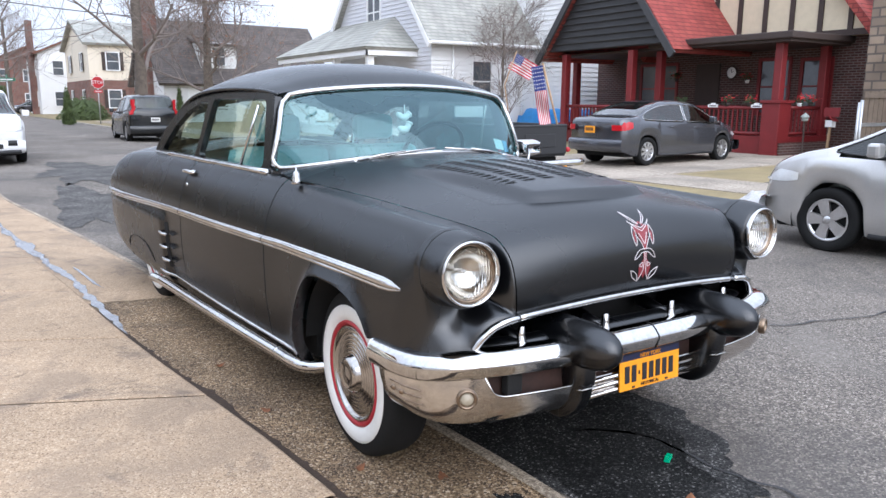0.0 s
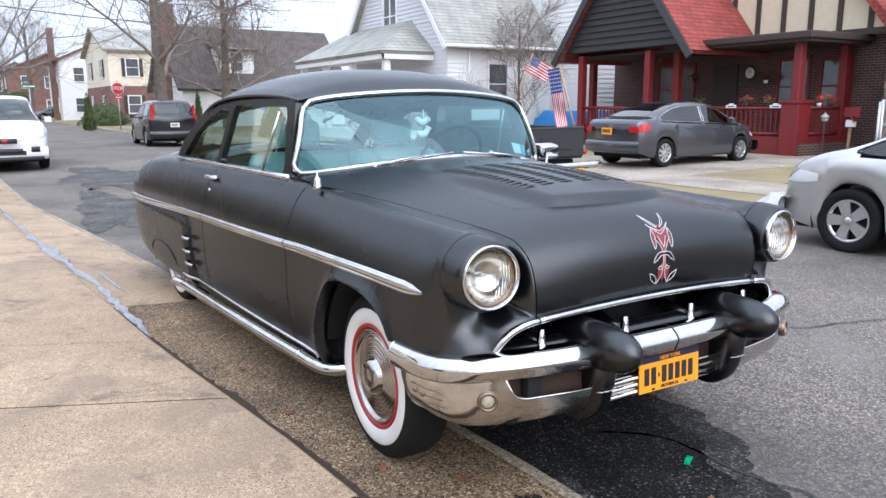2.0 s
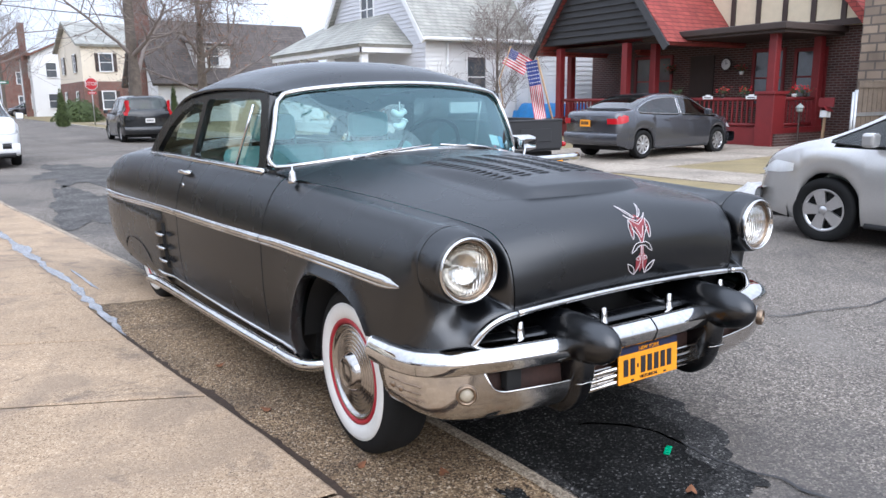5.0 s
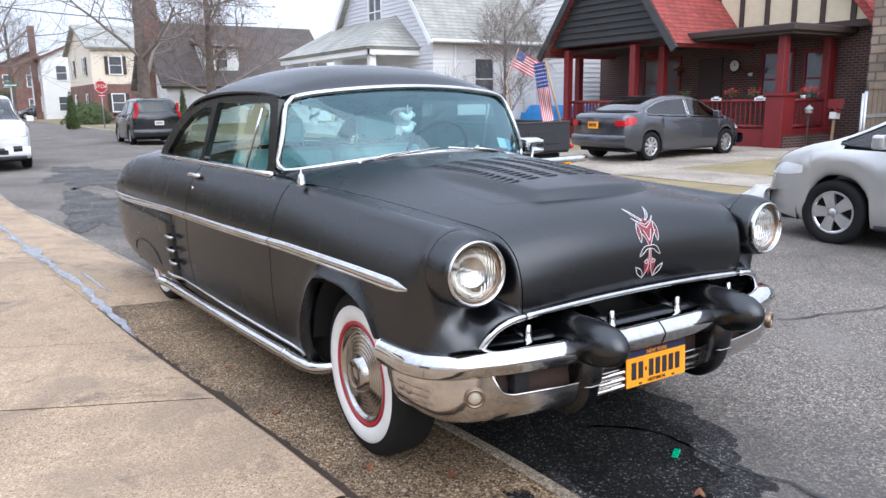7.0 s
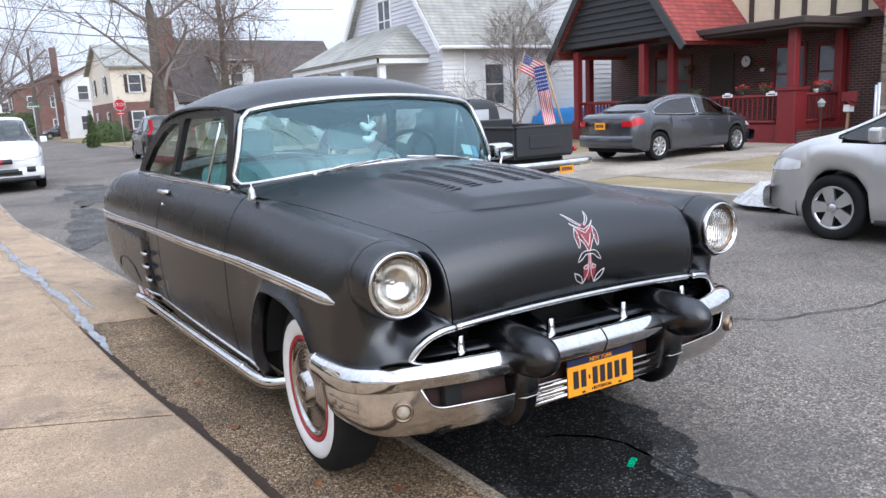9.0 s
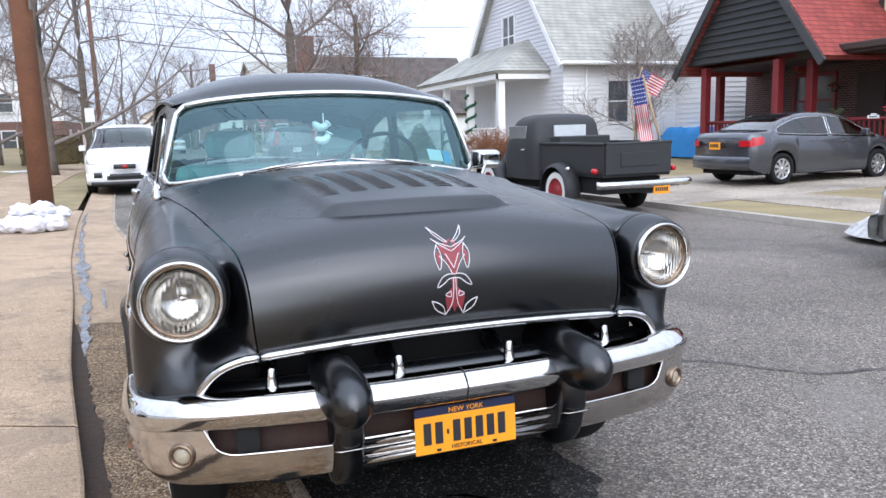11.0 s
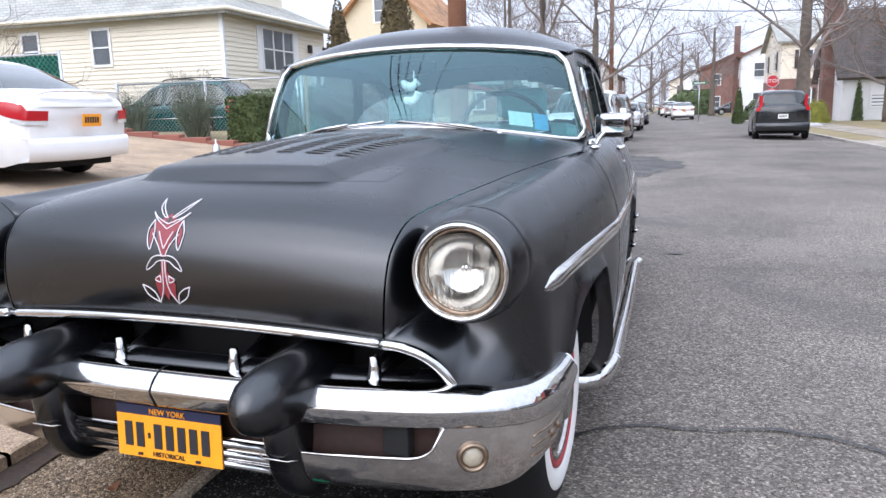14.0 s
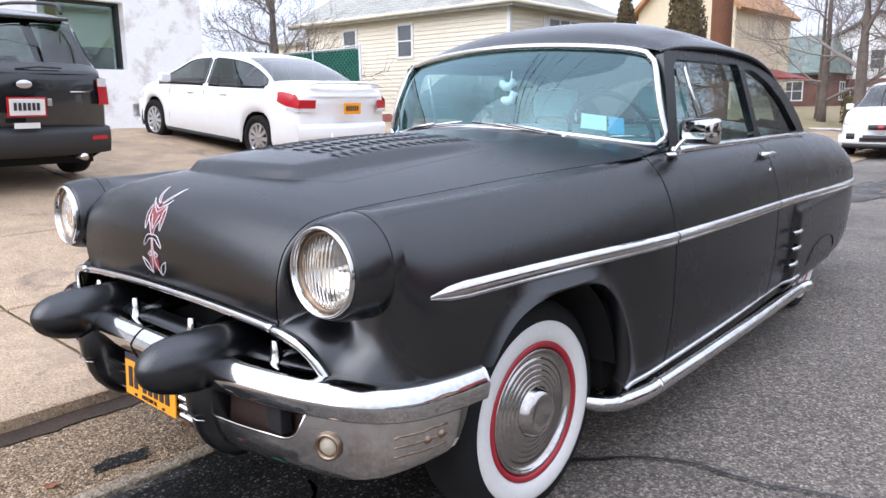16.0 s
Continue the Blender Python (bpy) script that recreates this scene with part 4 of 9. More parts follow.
spear_z = curve([(-0.47, 0.797), (0, 0.793), (0.75, 0.775), (2.2, 0.745), (3.2, 0.712), (4.25, 0.685)])
for m in (1, -1):
    strip("side_spear", -0.47, 0.738, spear_z, 0.022, m, point=0.1, label="chrome side spear")
    strip("side_spear", 0.748, 1.992, spear_z, 0.021, m, label="chrome side spear")
    strip("side_spear", 2.008, 4.22, spear_z, 0.02, m, label="chrome side spear")
    strip("rocker_moulding", 0.42, 2.5, lambda y: 0.305, 0.012, m, label="chrome rocker moulding")
    pipe = spline([(m * 0.78, 0.32, 0.275), (m * 0.85, 0.37, 0.265), (m * 0.885, 0.47, 0.26), (m * 0.9, 0.7, 0.258), (m * 0.918, 1.5, 0.255), (m * 0.93, 2.3, 0.252), (m * 0.935, 2.44, 0.252), (m * 0.955, 2.54, 0.255)], 40)
    put("side_pipe", *tube(pipe, 0.029, 14), CHROME, car, "chrome side exhaust pipe")
    put("pipe_collar", *tube([(m * 0.897, 0.63, 0.2585), (m * 0.898, 0.645, 0.2585)], 0.031, 14), CHROME, car)
    for z in (0.585, 0.5, 0.415):
        rows = []
        for k in range(9):
            y = 2.2 + 0.02 * k
            o = side_x(2.4, z) + 0.012 * math.sin(math.pi * k / 8)
            rows.append([(m * o, y, z + 0.008), (m * (o + 0.014), y, z + 0.004), (m * (o + 0.012), y, z - 0.006), (m * (o - 0.03), y, z - 0.012)])
        put("scoop_tooth", *grid(rows), CHROME, car, "chrome scoop tooth")
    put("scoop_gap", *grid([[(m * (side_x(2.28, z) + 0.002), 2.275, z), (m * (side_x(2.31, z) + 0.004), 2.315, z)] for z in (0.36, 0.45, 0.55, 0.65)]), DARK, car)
    # door handle, lock and vent
    handle = thing("door_handle")
    handle.parent = car
    hx = side_x(1.92, 0.995)
    put("lever", *tube(spline([(m * (hx + 0.012), 1.86, 0.992), (m * (hx + 0.034), 1.88, 0.995), (m * (hx + 0.036), 1.95, 0.996), (m * (hx + 0.03), 2.03, 0.992)], 14), [0.009, 0.011, 0.012, 0.012, 0.012, 0.012, 0.012, 0.012, 0.012, 0.013, 0.013, 0.013, 0.012, 0.006], 10), CHROME, handle, "chrome pull handle")
    put("base", *tube([(m * (hx - 0.01), 1.885, 0.993), (m * (hx + 0.03), 1.885, 0.995)], 0.013, 10), CHROME, handle)
    put("lock", *tube([(m * (side_x(1.93, 0.92) - 0.004), 1.93, 0.92), (m * (side_x(1.93, 0.92) + 0.007), 1.93, 0.92)], 0.011, 12), CHROME, car, "chrome door lock")
    skirt = [(m * (side_x(y, z) + 0.002), y, z) for y, z in ((2.62, 0.24), (2.66, 0.36), (2.78, 0.43), (3.0, 0.455), (3.22, 0.43), (3.36, 0.36), (3.42, 0.25))]
    put("skirt_seam", *tube(spline(skirt, 30), 0.003, 5), DARK, car)
for m in (1, -1):
    for y in (0.7415, 2.0):
        put("door_seam", *tube([(m * (side_x(y, z) - 0.001), y, z) for z in [0.27 + 0.04 * k for k in range(20)]], 0.003, 5), DARK, car)

# driver's mirror
mirror = thing("door_mirror")
mirror.parent = car
put("foot", *tube([(0.80, 0.90, 1.048), (0.80, 0.99, 1.052)], [0.022, 0.02], 12, 0.4), CHROME, mirror)
put("stem", *tube(spline([(0.80, 0.94, 1.055), (0.815, 0.95, 1.085), (0.845, 0.975, 1.12)], 8), 0.008, 8), CHROME, mirror)
rings = []
for t, w, h in ((0, 0.046, 0.026), (0.01, 0.06, 0.037), (0.05, 0.072, 0.046), (0.075, 0.076, 0.05), (0.085, 0.073, 0.047)):
    rings.append([(0.865 + w * math.copysign(abs(math.cos(a)) ** 0.3, math.cos(a)), 0.96 + t, 1.132 + h * math.copysign(abs(math.sin(a)) ** 0.3, math.sin(a))) for a in (2 * math.pi * k / 24 for k in range(24))])
v, f = grid(rings, wrap=True)
f += [tuple(range(24)), tuple(range(len(v) - 24, len(v)))]
put("shell", v, f, CHROME, mirror, "chrome mirror shell")

# small bell on the cowl
bell = put("fender_bell", *lathe([(0.0001, 0.075), (0.003, 0.074), (0.003, 0.055), (0.008, 0.053), (0.013, 0.045), (0.016, 0.03), (0.019, 0.012), (0.022, 0.0), (0.02, -0.004), (0.0001, -0.004)], 24, "z"), CHROME, car, "small chrome bell ornament")
bell.matrix_basis = pose(-0.80, 0.60, 1.042)

# wipers
for m in (1, -1):
    wiper = thing("wiper")
    wiper.parent = car
    a, b = Vector((m * 0.442, 0.725, 1.12)), Vector((m * 0.03, 0.672, 1.172))
    put("arm", *tube([a, a.lerp(b, 0.3) + Vector((0, -0.02, 0.012)), a.lerp(b, 0.6) + Vector((0, -0.016, 0.012))], [0.008, 0.006, 0.005], 8), CHROME, wiper, "chrome wiper arm")
    put("blade", *tube([a.lerp(b, 0.15) + Vector((0, -0.014, 0.0)), a.lerp(b, 0.6) + Vector((0, -0.012, 0.006)), b], 0.0055, 6), OLD_CHROME, wiper)
    put("pivot", *lathe([(0.0001, 0.008), (0.009, 0.007), (0.012, 0.0), (0.013, -0.02)], 14, "z"), CHROME, wiper).matrix_basis = pose(a.x, a.y, a.z)

# interior
boxed("dashboard", -0.66, 0.66, 0.98, 1.16, 0.86, 1.075, SEAT, car, 0.03, "teal painted dashboard")
boxed("dash_pad", -0.6, 0.6, 0.86, 1.12, 1.06, 1.085, DARK, car, 0.01)
boxed("floor_pan", -0.72, 0.72, 0.7, 2.9, 0.36, 0.40, DARK, car)
for y, h, nm in ((1.82, 1.13, "front_seat"), (2.62, 1.08, "rear_seat")):
    st = thing(nm)
    st.parent = car
    boxed("cushion", -0.64, 0.64, y - 0.5, y + 0.05, 0.45, 0.68, SEAT, st, 0.06)
    for x0, x1 in ((-0.64, -0.01), (0.01, 0.64)):
        boxed("backrest", x0, x1, y, y + 0.14, 0.55, h, SEAT, st, 0.06, "teal vinyl backrest")
        if nm == "front_seat":
            xc = (x0 + x1) / 2
            boxed("headrest", xc - 0.14, xc + 0.14, y + 0.04, y + 0.13, h + 0.03, h + 0.19, SEAT, st, 0.04, "teal vinyl headrest")
            put("headrest_hoop", *tube([(xc + 0.145 * math.cos(a), y + 0.085, h - 0.02 + 0.22 * math.sin(a)) for a in (math.pi * k / 16 for k in range(17))], 0.006, 6), CHROME, st)
boxed("parcel_shelf", -0.62, 0.62, 2.76, 3.1, 1.0, 1.03, CLOTH_GREY, car)
for m in (1, -1):
    boxed("door_card", m * 0.70 - 0.02, m * 0.70 + 0.02, 1.0, 2.9, 0.45, 1.04, SEAT, car, 0.01)
sw = thing("steering_wheel", at=pose(0.36, 1.27, 1.1, -62, 0, 0))
sw.parent = car
put("rim", *tube([(0.205 * math.cos(a), 0.205 * math.sin(a), 0) for a in (2 * math.pi * k / 40 for k in range(41))], 0.011, 8), RUBBER, sw)
put("spokes", *tube([(-0.2, 0, 0), (0, -0.01, -0.03), (0.2, 0, 0)], 0.009, 6), CHROME, sw)
put("column", *tube([(0, 0, -0.02), (0, 0, -0.35)], 0.025, 10), SEAT, sw)
put("inside_mirror", *lathe([(0.0001, -0.1), (0.025, -0.095), (0.028, 0.0), (0.025, 0.095), (0.0001, 0.1)], 16), RUBBER, car).matrix_basis = pose(0, 1.02, 1.40)
charm = thing("hanging_bootees")
charm.parent = car
put("cord", *tube([(0, 1.0, 1.40), (0.0, 0.99, 1.30)], 0.003, 5), WHITE_CLOTH, charm)
for dx, dz, lean in ((-0.004, 1.318, 0.9), (0.008, 1.262, 0.5)):
    c, d = math.cos(lean), math.sin(lean)
    shoe = [(0.0, 0.03), (0.0, 0.014), (-0.002, -0.005), (-0.014, -0.017), (-0.031, -0.021), (-0.045, -0.021), (-0.052, -0.019)]
    put("bootee", *tube([(dx + x * c + z * d, 0.985, dz - x * d + z * c) for x, z in shoe], [0.014, 0.016, 0.019, 0.02, 0.018, 0.013, 0.004], 14), WHITE_CLOTH, charm, "white knitted bootee")
    put("cuff", *tube([(dx + z * d, 0.985, dz + z * c) for z in (0.025, 0.03, 0.036)], [0.018, 0.02, 0.017], 14), WHITE_CLOTH, charm)
# papers behind the glass
STICK = mat("pale_blue_paper", (0.55, 0.72, 0.72), 0.6, var=0.12)
STICK2 = mat("blue_paper", (0.05, 0.33, 0.55), 0.6, var=0.15)
for s0, s1, t0, t1, mt in ((0.62, 0.74, 0.10, 0.26, STICK), (0.75, 0.82, 0.08, 0.26, STICK2)):
    put("windshield_sticker", *grid([[ws_point(s0 + (s1 - s0) * k / 4, t0 + (t1 - t0) * j / 3) + Vector((0, 0.006, -0.003)) for k in range(5)] for j in range(4)]), mt, car, "registration sticker inside the glass")

# pinstriping on the nose of the hood
front_line = [(nose[i].z, i) for i in range(61) if nose[i].y < -0.45]


def on_nose(x, z):
    best = min(range(28, 60), key=lambda i: abs(hood_point(i, x / seam[i].x).z - z))
    a = hood_point(best, x / seam[best].x)
    o = best + 1 if a.z > z else best - 1
    b = hood_point(o, x / seam[o].x)
    t = (z - a.z) / (b.z - a.z) if abs(b.z - a.z) > 1e-6 else 0
    q = a.lerp(b, t)
    return Vector((x, q.y - 0.0015, z))


def pz(v):
    return 1.012 - (v - 262) * 0.00125


LINES = [
    [(6, 292), (22, 280), (46, 261)], [(46, 261), (36, 276), (16, 290), (6, 292)],
    [(0, 303), (18, 297), (36, 290), (47, 283)], [(47, 283), (30, 296), (0, 312)],
    [(37, 296), (46, 315), (44, 335), (37, 350), (31, 335), (30, 315), (37, 296)],
    [(34, 320), (16, 340), (4, 362)], [(18, 316), (10, 330), (0, 348)],
    [(0, 361), (18, 361), (34, 369), (46, 389), (28, 381), (16, 372), (0, 369)],
    [(11, 399), (25, 407), (11, 412), (11, 399)],
    [(3, 370), (4, 400), (8, 428), (24, 455)], [(61, 419), (44, 425), (30, 436), (24, 455)], [(61, 419), (50, 440), (24, 455)],
]
RED = [
    [(0, 285), (20, 296), (36, 300), (22, 320), (12, 345), (6, 362), (0, 364)],
    [(33, 306), (42, 316), (40, 336), (35, 342), (33, 325)],
    [(0, 370), (8, 372), (7, 390), (22, 406), (26, 415), (9, 414), (10, 432), (20, 448), (6, 436), (0, 450)],
]
for m in (1, -1):
    for ln in LINES:
        pts = spline([(m * x * 0.00112, 0, pz(v)) for x, v in ln], 4 * len(ln)) if len(ln) > 2 else [Vector((m * x * 0.00112, 0, pz(v))) for x, v in ln]
        put("pinstripe", *tube([on_nose(p.x, p.z) for p in pts], 0.0016, 4), PIN_WHITE, hood, "white pinstripe")
    for pl in RED:
        bm = bmesh.new()
        bm.faces.new([bm.verts.new((m * x * 0.00112, 0, pz(v))) for x, v in pl])
        bmesh.ops.triangulate(bm, faces=bm.faces)
        bmesh.ops.subdivide_edges(bm, edges=bm.edges, cuts=2, use_grid_fill=True)
        for v in bm.verts:
            v.co = on_nose(v.co.x, v.co.z) + Vector((0, 0.0003, 0))
        part("pinstripe_fill", bm, PIN_RED, hood, "dark red pinstripe fill")

# the car stands a little askew to its own front wheels' line, its tail nearer the kerb
def askew(y):
    return -0.066 * max(0.0, y - 0.6)


for ob in list(car.children_recursive):
    m = ob.matrix_basis
    up = ob.parent
    while up is not None and up is not car:
        m = up.matrix_basis @ m
        up = up.parent
    if ob.type == "MESH" and ob.data.users == 1:
        inv = m.inverted()
        for v in ob.data.vertices:
            q = m @ v.co
            q.x += askew(q.y)
            v.co = inv @ q

# ---- pavements ----
def sheet(name, xs_of_y, y0, y1, dy, zf, material, label, category, thickness=0.0, n=6):
    """A sheet between two edges that are functions of y."""
    rows = []
    k = max(1, int(round((y1 - y0) / dy)))
    for i in range(k + 1):
        y = y0 + (y1 - y0) * i / k
        a, b = xs_of_y(y)
        rows.append([(a + (b - a) * j / n, y, zf(a + (b - a) * j / n, y)) for j in range(n + 1)])
    v, f = grid(rows)
    if thickness:
        top = len(v)
        v = list(v) + [(p[0], p[1], p[2] - thickness) for p in v]
        m = n + 1
        for i in range(k):
            f.append((i * m + n, (i + 1) * m + n, top + (i + 1) * m + n, top + i * m + n))
            f.append((i * m, top + i * m, top + (i + 1) * m, (i + 1) * m))
        for j in range(n):
            f.append((j, j + 1, top + j + 1, top + j))
            f.append((k * m + j, top + k * m + j, top + k * m + j + 1, k * m + j + 1))
    return put(name, v, f, material, None, label, smooth=False, kind="structure")


# gutter apron of exposed aggregate, along the kerb under the near wheels
apron_out = curve([(-60, 0.2), (-0.8, -0.32), (0.1, -0.38), (3.2, -0.8), (4.4, -0.92), (7, -1.28), (10.4, -1.74), (30, -3.0)])
def apron_z(x, y):
    # level with the road under the car, rising to a lip where the drive crosses it
    lip = step(2.0, 3.2, y) * 0.04 * max(0.0, min(1.0, (apron_out(y) - x) / max(0.1, apron_out(y) - near_kerb(y))))
    return 0.002 + 0.006 * noise.noise((x * 3, y * 3, 4)) + lip


sheet("apron", lambda y: (near_kerb(y) + 0.003, apron_out(y)), -14, 2.9, 0.25, apron_z, APRON, "rough exposed-aggregate concrete gutter apron", "pavement", 0.05, 8)
tagged(scene.objects["apron"], category="pavement")
tagged(sheet("apron", lambda y: (near_kerb(y) + 0.003, apron_out(y)), 2.905, 26, 0.25, apron_z, CONCRETE, "tan concrete drive apron sloping to the road", "pavement", 0.05, 8), category="pavement")

# sidewalk and drive: slabs with open joints
pavement = thing("pavement", "tan concrete sidewalk slabs with open joints", "pavement", kind="structure")


def slab(x0, x1, y0, y1, material=CONCRETE, drop=0.12):
    """One slab; x0 and x1 are distances from the kerb."""
    g = 0.009
    rows = []
    for y in (y0 + g, y0 + g + 0.01, (y0 + y1) / 2, y1 - g - 0.01, y1 - g):
        low = 0.006 if y in (y0 + g, y1 - g) else 0.0
        row = []
        k = near_kerb(y)
        a, b = x0 + (g if x0 > 0.01 else 0), x1 - g
        for d in (a, a, a + 0.012, (a + b) / 2, b - 0.012, b, b):
            row.append([k - d, y + 0.4 * min(d, 1.62) * step(-0.3, 0.7, y) * step(9.0, 4.0, y), left_z(k - d, y) - low])
        row[0][2] -= drop
        row[-1][2] -= drop
        row[1][2] -= 0.006
        row[-2][2] -= 0.006
        rows.append(row)
    return put("slab", *grid(rows), material, pavement, smooth=False)


cols = [(0.0, 1.62), (1.62, 3.2), (3.2, 5.6), (5.6, 8.2), (8.2, 11.4)]
joints = [-13.0, -10.6, -8.2, -5.9, -4.6, -3.1, -1.75, -0.36, 0.76, 1.85, 3.2, 4.6, 5.9, 7.3, 8.8, 10.3, 11.7]
for i in range(len(joints) - 1):
    for j, (a, b) in enumerate(cols):
        if j < 2 or i % 2 == 0:
            y1 = joints[i + 1] if j < 2 else joints[min(i + 2, len(joints) - 1)]
            slab(a, b, joints[i], y1)
for i in range(16):
    slab(1.0, 2.7, 11.7 + 1.5 * i, 13.2 + 1.5 * i)
# wet gutter and the dark damp joint along the kerb
# pale blue-grey base puts some of the sky's reflection into the water's colour
WATER = mat("gutter_water", (0.22, 0.225, 0.24), 0.1, var=0.4, scale=9, fine=60, spec=0.7, bump=0.25)
GRIME = mat("damp_grime", (0.045, 0.028, 0.018), 0.95, var=0.4, scale=5, fine=60, bump=0.4)
def water_film(y0, y1, side, width, seed):
    """A broken strip of water with ragged edges."""
    rows = []
    for i in range(int((y1 - y0) / 0.02) + 1):
        y = y0 + 0.02 * i
        e = math.sqrt(max(0.0, math.sin(math.pi * (y - y0) / (y1 - y0))))
        w = 0.7 * width * e * (0.7 + 0.6 * noise.noise((seed, y * 2.3, 1)) + 0.6 * noise.noise((seed, y * 9, 2)))
        c = near_kerb(y) + side + 0.025 * noise.noise((5, y * 1.5, seed)) + 0.012 * noise.noise((6, y * 11, seed))
        rows.append([(c - max(0.002, w) / 2, y, apron_z(c, y) + 0.007), (c + max(0.002, w) / 2, y, apron_z(c, y) + 0.007)])
    return tagged(put("gutter_water", *grid(rows), WATER), "thin stream of meltwater in the gutter", "puddle", "meltwater", kind="structure")


for k, (y0, y1, side, width) in enumerate(((0.0, 1.3, 0.04, 0.04), (1.9, 2.6, 0.05, 0.06), (2.3, 3.5, 0.07, 0.13), (3.2, 4.6, 0.09, 0.15), (3.3, 4.2, 0.22, 0.05), (4.5, 6.2, 0.1, 0.2), (6.0, 7.4, 0.09, 0.14), (7.2, 9.2, 0.08, 0.1), (9.0, 11.5, 0.07, 0.09))):
    water_film(y0, y1, side, width, k)
rows = []
for i in range(420):
    y = -3.0 + 0.015 * i
    w = (0.075 + 0.06 * max(0, noise.noise((0, y * 1.7, 9))) + 0.035 * max(0, noise.noise((0, y * 13, 4)))) * step(3.2, 1.9, y)
    rows.append([(near_kerb(y) + 0.002, y, apron_z(near_kerb(y), y) + 0.024), (near_kerb(y) + 0.002 + 0.4 * w, y, apron_z(near_kerb(y), y) + 0.012), (near_kerb(y) + 0.003 + w, y, apron_z(near_kerb(y) + w, y) + 0.006)])
tagged(put("gutter_grime", *grid(rows), GRIME), "damp leaf grime along the kerb foot", "dirt", kind="structure")


def blot(name, cx, cy, rx, ry, material, label, zf, seed=0, n=260, rag=0.35):
    """An irregular flat patch lying on the ground, its edge broken up at several scales."""
    ring = []
    for k in range(n):
        a = 2 * math.pi * k / n
        c, d = math.cos(a), math.sin(a)
        r = 1 + rag * noise.noise((c * 1.7 + seed * 7, d * 1.7, seed)) + 0.4 * rag * noise.noise((c * 5 + seed, d * 5, seed * 3)) + 0.13 * rag * noise.noise((c * 15, d * 15, seed)) + 0.06 * rag * noise.noise((c * 40, d * 40, seed))
        x, y = cx + rx * r * c, cy + ry * r * d
        ring.append((x, y, zf(x, y)))
    inner = [((p[0] + cx) / 2, (p[1] + cy) / 2, zf((p[0] + cx) / 2, (p[1] + cy) / 2)) for p in ring]
    v, f = grid([ring, inner, [(cx, cy, zf(cx, cy))] * n], wrap=True)
    return tagged(put(name, v, f, material, smooth=False), label, kind="structure")


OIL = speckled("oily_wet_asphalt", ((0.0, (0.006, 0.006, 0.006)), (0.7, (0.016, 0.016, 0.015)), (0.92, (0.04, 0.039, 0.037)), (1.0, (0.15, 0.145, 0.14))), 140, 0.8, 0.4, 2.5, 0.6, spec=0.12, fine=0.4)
ON_ROAD = lambda x, y: road_z(x, y) + 0.009
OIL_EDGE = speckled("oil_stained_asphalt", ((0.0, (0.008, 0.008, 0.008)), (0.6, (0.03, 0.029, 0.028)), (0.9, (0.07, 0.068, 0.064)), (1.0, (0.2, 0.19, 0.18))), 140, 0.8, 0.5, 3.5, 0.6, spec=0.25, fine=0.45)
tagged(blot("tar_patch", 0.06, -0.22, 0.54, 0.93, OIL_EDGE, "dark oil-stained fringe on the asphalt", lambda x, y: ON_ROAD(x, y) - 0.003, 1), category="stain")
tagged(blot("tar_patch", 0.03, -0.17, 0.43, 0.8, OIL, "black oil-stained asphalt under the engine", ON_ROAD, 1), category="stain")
tagged(blot("tar_patch", 0.15, 1.9, 0.4, 1.9, OIL, "long black patch on the asphalt beneath the car", lambda x, y: ON_ROAD(x, y) - 0.004, 2), category="stain")
tagged(blot("tar_patch", -0.5, -0.66, 0.045, 0.09, OIL, "dark oil blot on the apron", lambda x, y: 0.0098, 3, 200, 0.6), category="stain")
tagged(blot("tar_patch", -0.75, 8.6, 0.42, 2.3, BROKEN, "dark broken asphalt beside the gutter", lambda x, y: ON_ROAD(x, y) - 0.002, 4, rag=0.6), category="stain")
tagged(blot("tar_patch", -0.2, 14.0, 0.8, 2.6, BROKEN, "dark broken asphalt beside the gutter", lambda x, y: ON_ROAD(x, y) - 0.002, 5, rag=0.6), category="stain")
rows = []
for i in range(320):
    y = -12 + 0.1 * i
    c, j = apron_out(y), 0.005 * noise.noise((y * 4, 2, 2))
    rows.append([(c - 0.055 + j, y, 0.006), (c - 0.045 + j, y, 0.012), (c - 0.008 + j, y, 0.011), (c + 0.005 + j, y, 0.004), (c + 0.007 + j, y, -0.03)])
tagged(put("apron_edge", *grid(rows), APRON_LIP, smooth=False), "worn smooth concrete lip of the gutter apron", "kerb", kind="structure")


def crack(pts, w, zf, seed=0):
    path = spline([(x, y, 0) for x, y in pts], 14 * len(pts))
    rows = []
    for i, p in enumerate(path):
        d = path[min(i + 1, len(path) - 1)] - path[max(i - 1, 0)]
        n = Vector((-d.y, d.x, 0)).normalized()
        j = 0.05 * noise.noise((p.x * 2.1, p.y * 2.1, seed)) + 0.025 * noise.noise((p.x * 9, p.y * 9, seed))
        c = p + n * j
        ww = w * (0.5 + abs(noise.noise((i * 0.4, seed, 0))) * 1.6)
        rows.append([(q.x, q.y, zf(q.x, q.y)) for q in (c - n * ww, c + n * ww)])
    return tagged(put("crack", *grid(rows), TAR, smooth=False), "tar-dark crack in the asphalt", "crack", kind="structure")


